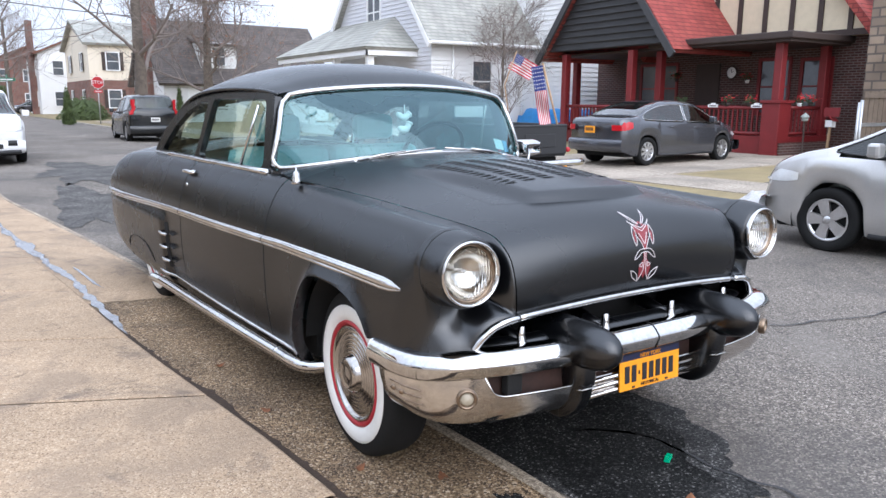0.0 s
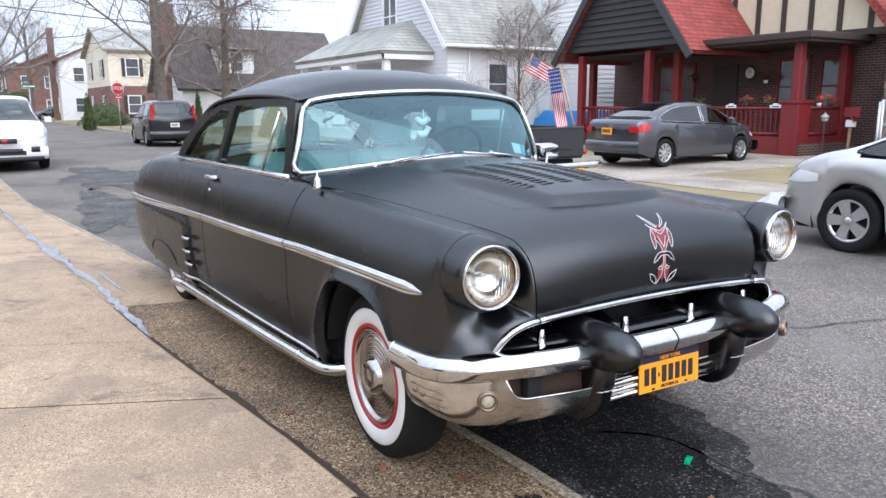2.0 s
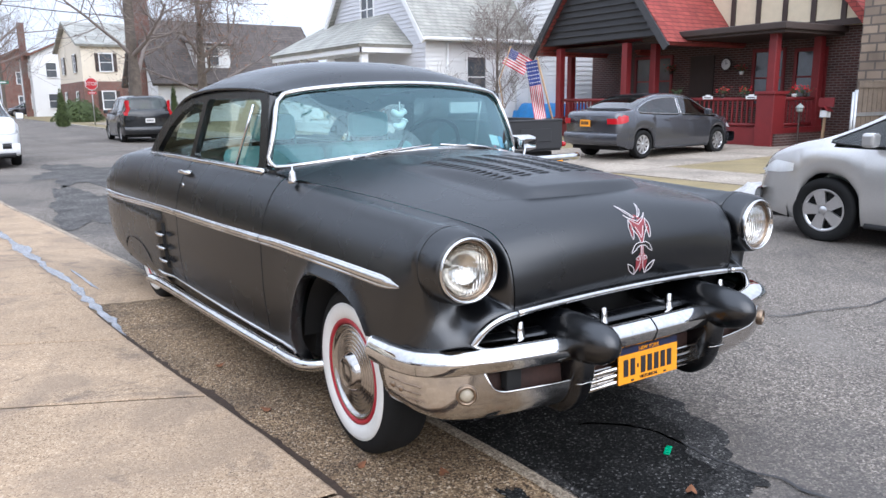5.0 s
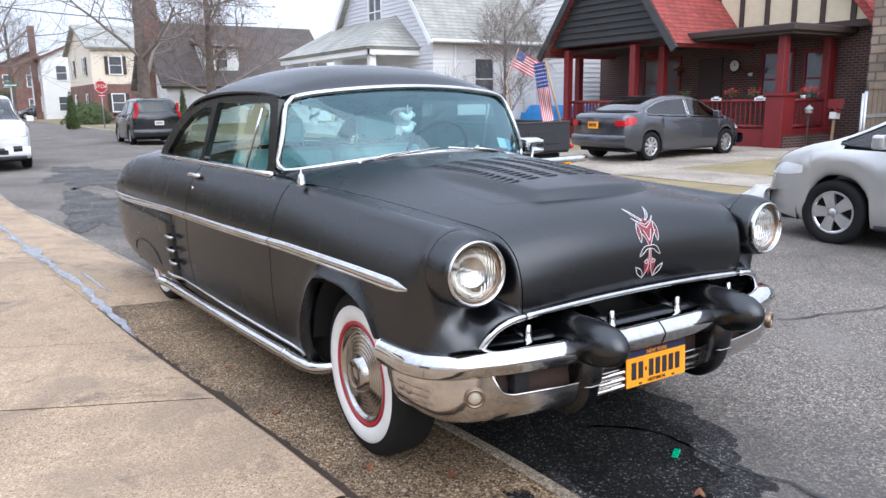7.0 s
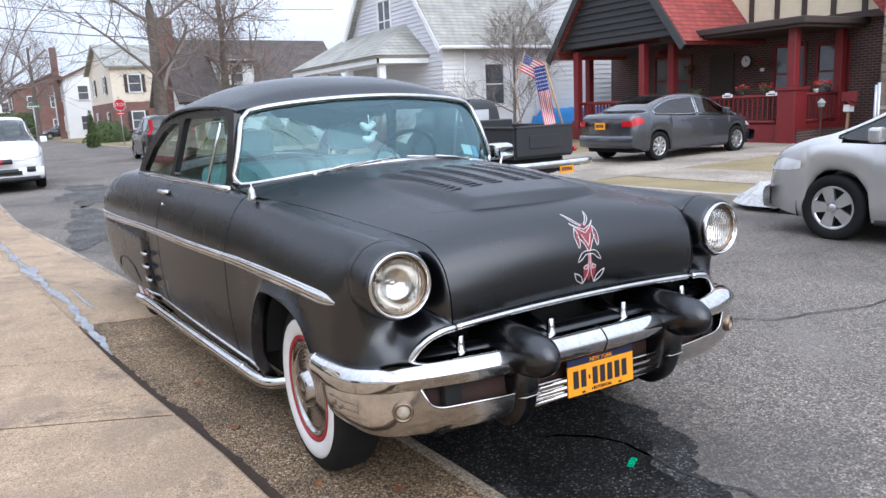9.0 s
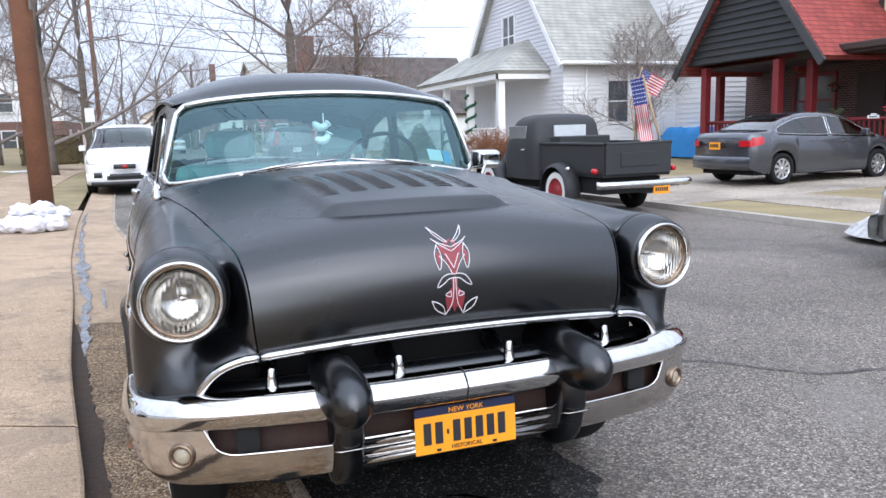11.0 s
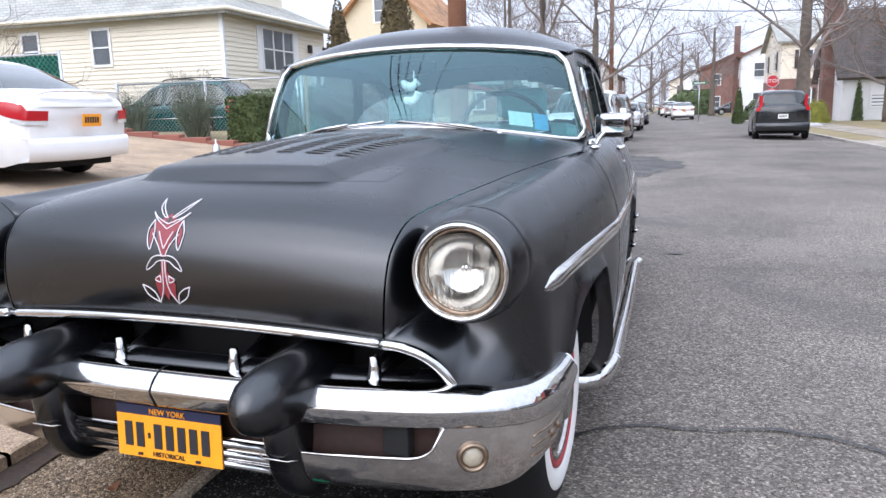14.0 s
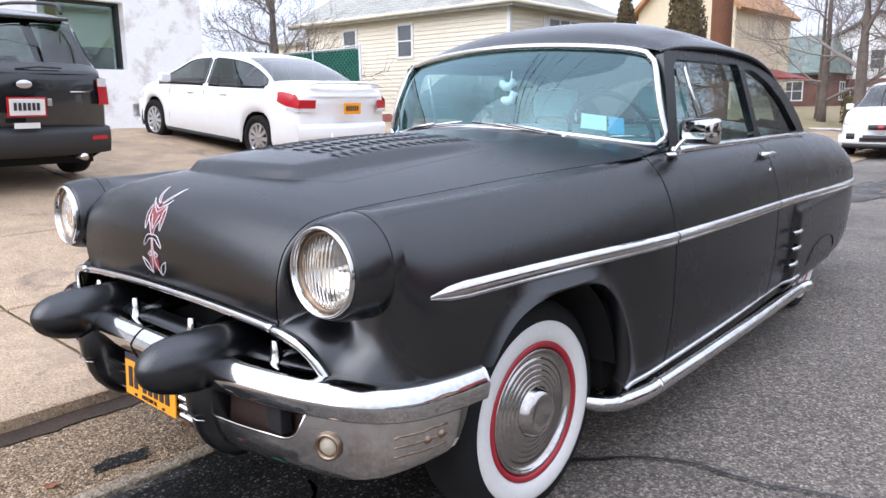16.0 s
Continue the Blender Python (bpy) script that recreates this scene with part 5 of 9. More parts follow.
crack([(0.7, 0.4), (0.93, 0.62), (1.3, 0.69), (1.5, 0.74), (1.95, 0.62), (2.35, 0.24), (2.84, 0.15), (3.4, 0.1), (4.6, 0.25), (6.2, 0.2)], 0.0105, ON_ROAD, 1)
crack([(1.0, 3.7), (2.4, 3.85), (4.0, 3.7), (5.8, 4.0)], 0.005, ON_ROAD, 2)
crack([(0.12, -0.28), (0.3, -0.48), (0.31, -0.82), (0.43, -1.05), (0.5, -1.5)], 0.011, ON_ROAD, 3)
crack([(1.2, 9.0), (2.6, 9.3), (4.6, 9.1), (6.0, 9.4)], 0.008, ON_ROAD, 4)
crack([(-0.3, 5.6), (0.3, 5.9), (0.9, 5.7), (1.8, 6.0)], 0.008, ON_ROAD, 7)
blot("asphalt_scrap", 0.97, 4.2, 0.07, 0.03, TAR, "loose dark scrap lying on the road", ON_ROAD, 8)["category"] = "litter"

# across the street: kerb, sidewalk, drives, lawn strip
kerb = thing("kerb", "low grey concrete kerb across the street", "kerb", kind="structure")
KERB = mat("grey_kerb", (0.36, 0.33, 0.29), 0.85, var=0.2, scale=3, bump=0.3, stain=((0.12, 0.1, 0.09), 0.6, 2))
for i in range(60):
    y0, y1 = -12 + 1.2 * i, -12 + 1.2 * i + 1.19
    v = [(far_kerb(y) + d, y, z) for y in (y0, y1) for d, z in ((0, -0.14), (0.01, right_z(far_kerb(y), y) + 0.004), (0.14, right_z(far_kerb(y), y) + 0.006), (0.15, -0.14))]
    put("kerbstone", v, [(0, 1, 5, 4), (1, 2, 6, 5), (2, 3, 7, 6), (0, 3, 2, 1), (4, 5, 6, 7)], KERB, kerb, smooth=False)
WALK2 = speckled("pale_concrete", ((0.0, (0.2, 0.165, 0.13)), (0.4, (0.3, 0.255, 0.205)), (1.0, (0.4, 0.345, 0.28))), 60, 0.85, 0.2, 0.8, 0.3, (((0.16, 0.135, 0.11), 0.6, 0.7, 0.5),))
walk2 = thing("pavement", "pale concrete sidewalk and drives across the street", "pavement", kind="structure")
RZ = lambda x, y: right_z(x, y) + 0.002
for i in range(44):
    y0, y1 = -12 + 1.5 * i, -12 + 1.5 * i + 1.485
    s = sheet("slab", lambda y: (far_kerb(y) + 1.3, far_kerb(y) + 2.85), y0, y1, 0.8, RZ, WALK2, "", "", 0.06, 2)
    s.parent = walk2
    del s["kind"]
    if 1 < y0 < 3.5 or 7.0 < y0 < 13.5 or 20 < y0 < 24:
        s = sheet("slab", lambda y: (far_kerb(y) + 0.16, far_kerb(y) + 1.29), y0, y1, 0.8, RZ, WALK2, "", "", 0.06, 2)
        s.parent = walk2
        del s["kind"]
for y0 in (7.6, 9.3, 11.0):
    s = sheet("slab", lambda y: (far_kerb(y) + 2.87, 17.5), y0, y0 + 1.68, 0.8, RZ, WALK2, "", "", 0.06, 3)
    s.parent = walk2
    del s["kind"]
tagged(sheet("drive", lambda y: (far_kerb(y) + 2.9, 16.0), 3.4, 5.6, 0.5, RZ, mat("dark_drive", (0.06, 0.06, 0.062), 0.8, var=0.3, bump=0.4), "dark asphalt driveway", "", 0.05, 4), category="driveway")
tagged(sheet("cross_street", lambda y: (far_kerb(y) - 0.1, 90), 50.0, 57.5, 2.0, lambda x, y: -0.035, ASPHALT, "asphalt cross street beyond the corner", "", 0.0, 8), category="road")


# ---- other vehicles ----
PLASTIC = mat("black_plastic", (0.02, 0.02, 0.021), 0.55, var=0.15, bump=0.05)
ALLOY = mat("wheel_alloy", (0.6, 0.6, 0.61), 0.3, 0.9, var=0.1)
TAIL = mat("red_lamp", (0.42, 0.008, 0.014), 0.25, var=0.1, coat=0.15)
CLEAR = mat("clear_lamp", (0.75, 0.76, 0.76), 0.12, 0.3, var=0.15, coat=0.5)
WHITE_PAINT = mat("white_car_paint", (0.8, 0.8, 0.8), 0.3, var=0.03, coat=0.6)
SILVER = mat("silver_car_paint", (0.5, 0.49, 0.475), 0.22, 0.6, var=0.05, coat=0.6)
GREY_PAINT = mat("grey_car_paint", (0.085, 0.088, 0.1), 0.2, 0.6, var=0.06, coat=0.6)
DARK_PAINT = mat("dark_car_paint", (0.018, 0.02, 0.022), 0.18, 0.2, var=0.08, coat=0.6)
GREEN_PAINT = mat("green_car_paint", (0.008, 0.07, 0.068), 0.22, 0.2, var=0.08, coat=0.5)


def plain_wheel(parent, x, y, r, m, spokes=5, w=0.2, rim=ALLOY, hub=0.66):
    wh = thing("wheel", at=pose(x, y, r))
    wh.parent = parent
    put("tyre", *lathe([(a * r, m * h * w) for a, h in ((0.6, -0.45), (0.9, -0.5), (0.98, -0.42), (1.0, -0.25), (1.0, 0.25), (0.98, 0.42), (0.9, 0.5), (hub + 0.02, 0.46), (hub, 0.36))], 36), RUBBER, wh)
    v, f = lathe([(hub * r, m * 0.40 * w), ((hub - 0.05) * r, m * 0.42 * w), ((hub - 0.09) * r, m * 0.3 * w)], 36)
    rr = put("rim", v, f, rim, wh)
    put("wheel_back", *lathe([((hub - 0.04) * r, m * 0.14 * w), (0.0001, m * 0.14 * w)], 24), DARK, wh)
    for k in range(spokes):
        a = 2 * math.pi * k / spokes
        c, s = math.cos(a), math.sin(a)
        wd = 2.6 * r / spokes * 0.3
        pts = []
        for rad, ww in ((0.08 * r, 0.8 * wd), (0.35 * r, wd), ((hub - 0.06) * r, 1.25 * wd)):
            for sgn in (-1, 1):
                pts.append((m * 0.40 * w, c * rad - s * sgn * ww, s * rad + c * sgn * ww))
        vv = pts + [(p[0] - m * 0.03, p[1], p[2]) for p in pts]
        put("spoke", vv, [(0, 1, 3, 2), (2, 3, 5, 4), (0, 2, 8, 6), (2, 4, 10, 8), (1, 7, 9, 3), (3, 9, 11, 5)], rim, wh, smooth=False)
    put("hub", *lathe([(0.0001, m * 0.44 * w), (0.1 * r, m * 0.43 * w), (0.14 * r, m * 0.38 * w)], 16), rim, wh)


def modern_car(name, label, paint, L, W, top, belt, cab, axles, r, at, spokes=5, rear_lamp=None, head_lamp=None, group="parked cars", plate_mat=PLATE_ORANGE, taper=(0.86, 0.84), rim=ALLOY, kind_of="car", pillars=None, black_bumper=False, clear_strip=None, seal=PLASTIC):
    """A parked car, rear at y = 0 and front at y = L. top: heights along the middle; belt: heights of the shoulder; cab: where the rear screen, roof and windshield begin and end."""
    v = thing(name, label, kind_of, group, at=at)
    tz, bz = curve(top), curve(belt)
    r0, r1, f1, f0 = cab
    st = sorted(set([0, 0.03, 0.08, 0.16, 0.28] + [L * k / 34 for k in range(1, 34)] + [L - 0.3, L - 0.18, L - 0.09, L - 0.03, L] + [a + s * (r + 0.07) for a in axles for s in (-1, -0.97, -0.9, -0.78, -0.6, -0.35, 0, 0.35, 0.6, 0.78, 0.9, 0.97, 1)] + [r0, r1, f1, f0]))
    cut = []
    for y in st:
        if not cut or y - cut[-1] > 0.008:
            cut.append(y)
    st = cut
    half = W / 2
    plan = curve([(0, taper[0]), (0.05, taper[0] + 0.05), (0.2, 0.955), (0.6, 0.985), (1.2, 1.0), (L - 1.2, 1.0), (L - 0.5, 0.97), (L - 0.14, taper[1] + 0.05), (L, taper[1] - 0.06)])

    def bow(p):
        """Ends that curve in plan: the sides of the nose and tail lie back from the middle."""
        q = (p[0] / half) ** 2
        return (p[0], p[1] + 0.15 * q * step(1.0, 0.0, p[1]) - 0.24 * q * step(L - 1.1, L, p[1]), p[2])

    def section(y):
        w = half * plan(y)
        zl = 0.22 + 0.1 * step(0.5, 0.0, y) + 0.04 * step(L - 0.5, L, y)
        for a in axles:
            u = abs(y - a) / (r + 0.055)
            if u < 1:
                zl = max(zl, 0.2 + (r * 2 + 0.05 - 0.2) * (1 - u ** 2.4) ** (1 / 2.4))
        zb, zt = bz(y), tz(y)
        k = step(0.0, 0.45, zt - zb) if r0 < y < f0 else 0.0
        edge_w = w * (0.93 - 0.2 * k)
        ez = zb + (zt - zb) * (0.6 + 0.28 * k)
        row = [(w * 0.95, y, zl)]
        for t, o in ((0.1, 0.985), (0.3, 1.0), (0.55, 1.004), (0.72, 0.998), (0.8, 0.992), (0.92, 0.972), (1.0, 0.95)):
            row.append((w * o, y, zl + (zb - zl) * t))
        row += [(edge_w + (w * 0.95 - edge_w) * 0.08, y, zb + (ez - zb) * 0.92), (edge_w * 0.965, y, ez + (zt - ez) * 0.35), (edge_w * 0.86, y, ez + (zt - ez) * 0.68), (edge_w * 0.6, y, ez + (zt - ez) * 0.9), (edge_w * 0.3, y, ez + (zt - ez) * 0.98), (0, y, zt)]
        return row

    def side_at(y, z):
        row = section(y)
        for p, q in zip(row[:9], row[1:10]):
            if p[2] <= z <= q[2] + 1e-6:
                return p[0] + (q[0] - p[0]) * (z - p[2]) / max(1e-6, q[2] - p[2])
        return row[8][0]

    def win(y):
        """Bottom and top of the side glass at y."""
        row = section(y)
        return bz(y) + 0.03, bz(y) + (row[8][2] - bz(y)) * 0.97

    rows = [section(y) for y in st]
    n = len(rows[0])
    full = [[(-p[0], p[1], p[2]) for p in q] + [p for p in reversed(q[:-1])] for q in rows]
    verts, faces = grid(full)
    m = len(full[0])
    body, front, back = [], [], []
    y_lo = next(y for y in [r0 + 0.01 * k for k in range(400)] if win(y)[1] - win(y)[0] > 0.05) + 0.1 * (r1 - r0)
    y_hi = next(y for y in [f0 - 0.01 * k for k in range(400)] if win(y)[1] - win(y)[0] > 0.04) - 0.06
    gaps = pillars or ((r1 + f1) / 2 + 0.12, r1 + 0.05)
    for q in faces:
        i, k = q[0] // m, q[0] % m
        mid = (st[i] + st[i + 1]) / 2
        kk = k if k < n - 1 else m - 2 - k
        if kk == 7 and y_lo + 0.03 < mid < y_hi - 0.03 and all(abs(mid - g) > 0.07 for g in gaps):
            continue
        if kk >= 9 and f1 < mid < f0 - 0.04:
            front.append(q)
        elif kk >= 9 and r0 + 0.04 < mid < r1:
            back.append(q)
        else:
            body.append(q)
    cuts = [y_lo] + sorted(gaps) + [y_hi]
    for sx in (-1, 1):
        for a, b in zip(cuts, cuts[1:]):
            a, b = a + (0.03 if a != y_lo else 0), b - (0.03 if b != y_hi else 0)
            if b - a < 0.1:
                continue
            gl = []
            for k in range(17):
                y = a + (b - a) * k / 16
                z0, z1 = win(y)
                rnd = 0.02 * (max(0, 1 - k / 1.2) + max(0, 1 - (16 - k) / 1.2))
                gl.append([(sx * (side_at(y, z0 + rnd + (z1 - z0 - 2 * rnd) * t / 4) + 0.004), y, z0 + rnd + (z1 - z0 - 2 * rnd) * t / 4) for t in range(5)])
            put("side_window", *grid([[bow(p) for p in g] for g in gl]), DARK_GLASS, v)
            put("window_seal", *tube([bow(p) for p in [g[0] for g in gl] + [g[-1] for g in reversed(gl)] + [gl[0][0]]], 0.009, 4, caps=False), seal, v)
    cap0, cap1 = tuple(range(m)), tuple(range(len(verts) - m, len(verts)))
    verts = [bow(p) for p in verts]
    b = put("body", verts, body + [cap0[::-1], cap1], paint, v)
    for nm, g in (("windshield", front), ("rear_window", back)):
        if g:
            put(nm, verts, g, DARK_GLASS, v)
    part("cabin", box(bmesh.new(), -half * 0.72, half * 0.72, r0 + 0.5, f0 - 0.7, 0.35, bz((r0 + f0) / 2) - 0.04), PLASTIC, v)
    part("underbody", box(bmesh.new(), -half * 0.82, half * 0.82, 0.3, L - 0.3, 0.2, 0.4), DARK, v)
    for y in ((r1 + f1) / 2 - 0.2, (r1 + f1) / 2 + 0.65):
        for sx in (-1, 1):
            part("headrest", box(bmesh.new(), sx * 0.36 - 0.12, sx * 0.36 + 0.12, y - 0.05, y + 0.06, bz(y) - 0.1, bz(y) + 0.14, 0.04), PLASTIC, v)
    for a in axles:
        for sx in (-1, 1):
            plain_wheel(v, sx * (half - 0.12), a, r, sx, spokes, rim=rim)
            arch = [[(sx * xx, a + (r + 0.068) * math.cos(t), r + (r + 0.055) * math.sin(t)) for t in (math.pi * (-0.1 + 1.2 * k / 14) for k in range(15))] for xx in (half * 0.5, half * 0.955)]
            put("wheel_well", *grid(arch), DARK, v)
    # lamps wrap the corners, set a little proud of the body
    def wrap(y0, y1, z0, z1, nm, mt):
        tail = y0 < 0.1
        for sx in (-1, 1):
            rr = []
            for k in range(13):
                y = y0 + (y1 - y0) * k / 12
                far = k / 12 if tail else 1 - k / 12
                zz0, zz1 = z0 + (z1 - z0) * 0.3 * far ** 2, z1 - (z1 - z0) * 0.15 * far ** 2
                if z1 < bz(0.3) + 0.1:
                    zz1 = min(zz1, bz(y) - 0.02)
                zz1 = max(zz1, zz0 + 0.02)
                hs = [zz0 + (zz1 - zz0) * t for t in (0, 0.2, 0.4, 0.6, 0.8, 1)]
                rr.append([(sx * (side_at(max(y, 0.1) if tail else y, z) + 0.006), y + (max(0.0, z - bz(0)) * 0.55 if tail else 0), z) for z in hs])
            end_y = -0.012 if tail else L + 0.012
            e = rr[0] if tail else rr[-1]
            inner = [[(p[0] * f, end_y, p[2]) for p in e] for f in ((0.98, 0.9, 0.8, 0.7) if tz(0.3) < 1.2 or not tail else (0.98, 0.92, 0.86))]
            rr = inner[::-1] + rr if tail else rr + inner
            put(nm, *grid([[bow(p) for p in r_] for r_ in rr]), mt, v)
    if rear_lamp:
        wrap(-0.004, rear_lamp[2], rear_lamp[0], rear_lamp[1], "tail_lamp", TAIL)
    if clear_strip:
        wrap(-0.006, clear_strip[2], clear_strip[0], clear_strip[1], "reversing_lamp", CLEAR)
    if head_lamp:
        wrap(L - head_lamp[2], L + 0.004, head_lamp[0], head_lamp[1], "head_lamp", CLEAR)
    # bumpers, plate, mirrors, handles
    def bumper_bar(nm, y0, sgn, z0, z1, mt):
        rows = []
        for k in range(25):
            x = half * (-0.93 + 1.86 * k / 24)
            rows.append([bow((x, y0 + sgn * d, z)) for d, z in ((-0.1, z1 + 0.012), (0.012, z1), (0.034, z1 - 0.05), (0.036, (z0 + z1) / 2), (0.02, z0 + 0.03), (-0.12, z0))])
        put(nm, *grid(rows), mt, v)
    bumper_bar("rear_bumper", 0.0, -1, 0.3, 0.58, PLASTIC if black_bumper else paint)
    bumper_bar("front_bumper", L, 1, 0.26, 0.5, PLASTIC if black_bumper else paint)
    put("grille", *grid([[bow((x, L + 0.04, z)) for z in (0.36, 0.41, 0.46)] for x in (-0.4, -0.3, -0.2, -0.1, 0, 0.1, 0.2, 0.3, 0.4)]), PLASTIC, v)
    pz_ = 0.72 if tz(0.05) > 0.9 else 0.6
    pl = part("number_plate", box(bmesh.new(), -0.155, 0.155, -0.052, -0.04, pz_, pz_ + 0.15, 0.004), plate_mat, v)
    for k in range(6):
        part("character_bar", box(bmesh.new(), -0.12 + 0.04 * k, -0.094 + 0.04 * k, -0.056, -0.051, pz_ + 0.045, pz_ + 0.115), INK, pl)
    for sx in (-1, 1):
        mz = bz(f0 - 0.5) + 0.09
        part("door_mirror", box(bmesh.new(), sx * (half + 0.09) - 0.09, sx * (half + 0.09) + 0.07, f0 - 0.62, f0 - 0.5, mz - 0.06, mz + 0.08, 0.03), paint, v)
        for y in (r1 + 0.2, (r1 + f1) / 2 + 0.35):
            put("door_handle", *tube([(sx * half * 0.985, y, bz(y) - 0.1), (sx * (half * 0.985 + 0.02), y + 0.04, bz(y) - 0.1), (sx * (half * 0.985 + 0.02), y + 0.14, bz(y) - 0.1), (sx * half * 0.985, y + 0.18, bz(y) - 0.1)], 0.012, 6), paint, v)
        for y in ((r1 + f1) / 2 + 0.1, f1 + 0.35):
            put("door_seam", *tube([(sx * half * o, y, z) for o, z in ((0.988, 0.32), (1.001, 0.45), (1.001, 0.6), (0.99, bz(y) - 0.1), (0.955, bz(y) - 0.01))], 0.004, 4), DARK, v)
        put("sill", *tube([(sx * half * 0.96, axles[0] + r + 0.1, 0.23), (sx * half * 0.96, axles[1] - r - 0.1, 0.23)], 0.03, 6), PLASTIC, v)
    return v


def sedan(name, label, paint, at, **k):
    return modern_car(name, label, paint, 4.5, 1.76,
                      [(0, 0.95), (0.06, 1.04), (0.3, 1.075), (0.6, 1.1), (0.9, 1.24), (1.4, 1.4), (1.9, 1.45), (2.3, 1.44), (2.75, 1.37), (3.2, 1.16), (3.6, 0.97), (4.0, 0.89), (4.35, 0.78), (4.5, 0.62)],
                      [(0, 0.92), (0.06, 0.98), (0.5, 1.0), (1.5, 0.96), (3.2, 0.9), (3.7, 0.84), (4.3, 0.7), (4.5, 0.58)],
                      (0.62, 1.42, 2.75, 3.6), (0.93, 3.62), 0.315, at, pillars=(2.18,), **k)


def suv(name, label, paint, at, **k):
    return modern_car(name, label, paint, 4.5, 1.82,
                      [(0, 1.1), (0.03, 1.14), (0.08, 1.2), (0.3, 1.56), (0.42, 1.64), (0.9, 1.68), (1.8, 1.68), (2.4, 1.64), (2.8, 1.52), (3.4, 1.10), (3.9, 1.03), (4.35, 0.92), (4.5, 0.7)],
                      [(0, 1.07), (0.3, 1.1), (1.5, 1.04), (3.2, 0.99), (3.7, 0.95), (4.3, 0.82), (4.5, 0.62)],
                      (0.05, 0.34, 2.6, 3.45), (0.9, 3.55), 0.345, at, **k)


def minivan(name, label, paint, at, **k):
    return modern_car(name, label, paint, 5.0, 1.96,
                      [(0, 1.05), (0.06, 1.15), (0.3, 1.62), (0.7, 1.74), (2.0, 1.76), (2.9, 1.68), (3.4, 1.45), (4.05, 1.12), (4.5, 1.02), (4.82, 0.92), (4.96, 0.78), (5.0, 0.62)],
                      [(0, 1.0), (1.5, 1.03), (3.5, 0.98), (4.2, 0.98), (4.7, 0.88), (4.95, 0.74), (5.0, 0.58)],
                      (0.1, 0.4, 3.0, 4.1), (1.0, 4.02), 0.335, at, **k)


sedan("sedan", "dark grey four-door sedan parked on the concrete drive", GREY_PAINT, pose(9.75, 9.9, right_z(11, 10) + 0.0, 0, 0, -88), spokes=9, seal=CHROME, rear_lamp=(0.78, 0.98, 0.32), head_lamp=(0.6, 0.74, 0.4), taper=(0.84, 0.8))
van = minivan("minivan", "silver minivan parked along the far kerb", SILVER, pose(6.44, -2.24, road_z(6, 1), 0, 0, 1.5), spokes=5, rear_lamp=(0.9, 1.2, 0.25), head_lamp=(0.68, 0.82, 0.5), taper=(0.88, 0.8))
suv("suv", "dark grey compact SUV seen from behind at the far kerb", DARK_PAINT, pose(3.55, 25.6, road_z(3.5, 26), 0, 0, 0), rear_lamp=(0.98, 1.5, 0.22), head_lamp=(0.75, 0.9, 0.4), plate_mat=WHITEWALL)
sedan("parked_car", "dark sedan parked far off across the side street", GREY_PAINT, pose(9.8, 88.0, 0, 0, 0, 92), rear_lamp=(0.8, 1.0, 0.2), head_lamp=(0.62, 0.76, 0.3))
vue = suv("suv", "white SUV parked nose-on at the near kerb", WHITE_PAINT, pose(-2.0, 20.7, 0.0, 0, 0, 181.5), rear_lamp=(0.95, 1.3, 0.2), head_lamp=(0.72, 0.86, 0.35))
suv("suv", "dark blue SUV parked behind the white one", DARK_PAINT, pose(-2.5, 28.7, 0.0, 0, 0, 182), rear_lamp=(0.95, 1.3, 0.2), head_lamp=(0.72, 0.86, 0.35))
sedan("sedan", "white four-door sedan with rear spoiler parked on the drive", WHITE_PAINT, pose(-5.6, 5.45, left_z(-7.1, 5.2) - 0.12, 5.5, 0, 90), spokes=10, rear_lamp=(0.79, 1.0, 0.42), clear_strip=(0.74, 0.785, 0.2), head_lamp=(0.6, 0.74, 0.4))
suv("suv", "dark grey SUV with roof rails parked tail-out on the drive", DARK_PAINT, pose(-5.45, 1.2, left_z(-6.9, 1.0) - 0.1, 5.5, 0, 90), rear_lamp=(0.8, 1.2, 0.16), black_bumper=True, head_lamp=(0.72, 0.86, 0.35), plate_mat=WHITEWALL)
wagon = modern_car("station_wagon", "dark teal-green wagon with roof rails parked behind the wire fence", GREEN_PAINT, 4.7, 1.85,
                   [(0, 1.0), (0.05, 1.08), (0.42, 1.58), (0.7, 1.68), (1.4, 1.72), (2.2, 1.7), (2.8, 1.56), (3.5, 1.1), (4.2, 0.98), (4.6, 0.84), (4.7, 0.66)],
                   [(0, 0.98), (1.5, 1.03), (3.4, 0.99), (4.0, 0.93), (4.5, 0.78), (4.7, 0.62)], (0.06, 0.46, 2.6, 3.5), (0.95, 3.7), 0.34,
                   pose(-9.95, 16.7, 0.36, 0, 0, 88), rear_lamp=(0.78, 1.14, 0.16), head_lamp=(0.68, 0.82, 0.3), pillars=(1.2, 2.3))
for sx in (-1, 1):
    put("roof_rail", *tube(spline([(sx * 0.62, 0.7, 1.66), (sx * 0.63, 0.8, 1.745), (sx * 0.64, 1.5, 1.765), (sx * 0.62, 2.3, 1.74), (sx * 0.6, 2.45, 1.66)], 20), 0.018, 8), PLASTIC, wagon)
    put("chrome_strip", *tube([(sx * 0.932, 0.3, 0.66), (sx * 0.936, 2.2, 0.66), (sx * 0.93, 3.4, 0.66)], 0.014, 6), CHROME, wagon, "bright strip along the side")
for y in (0.95, 2.05):
    put("roof_bar", *tube([(-0.63, y, 1.75), (0, y, 1.775), (0.63, y, 1.75)], 0.016, 8), PLASTIC, wagon)
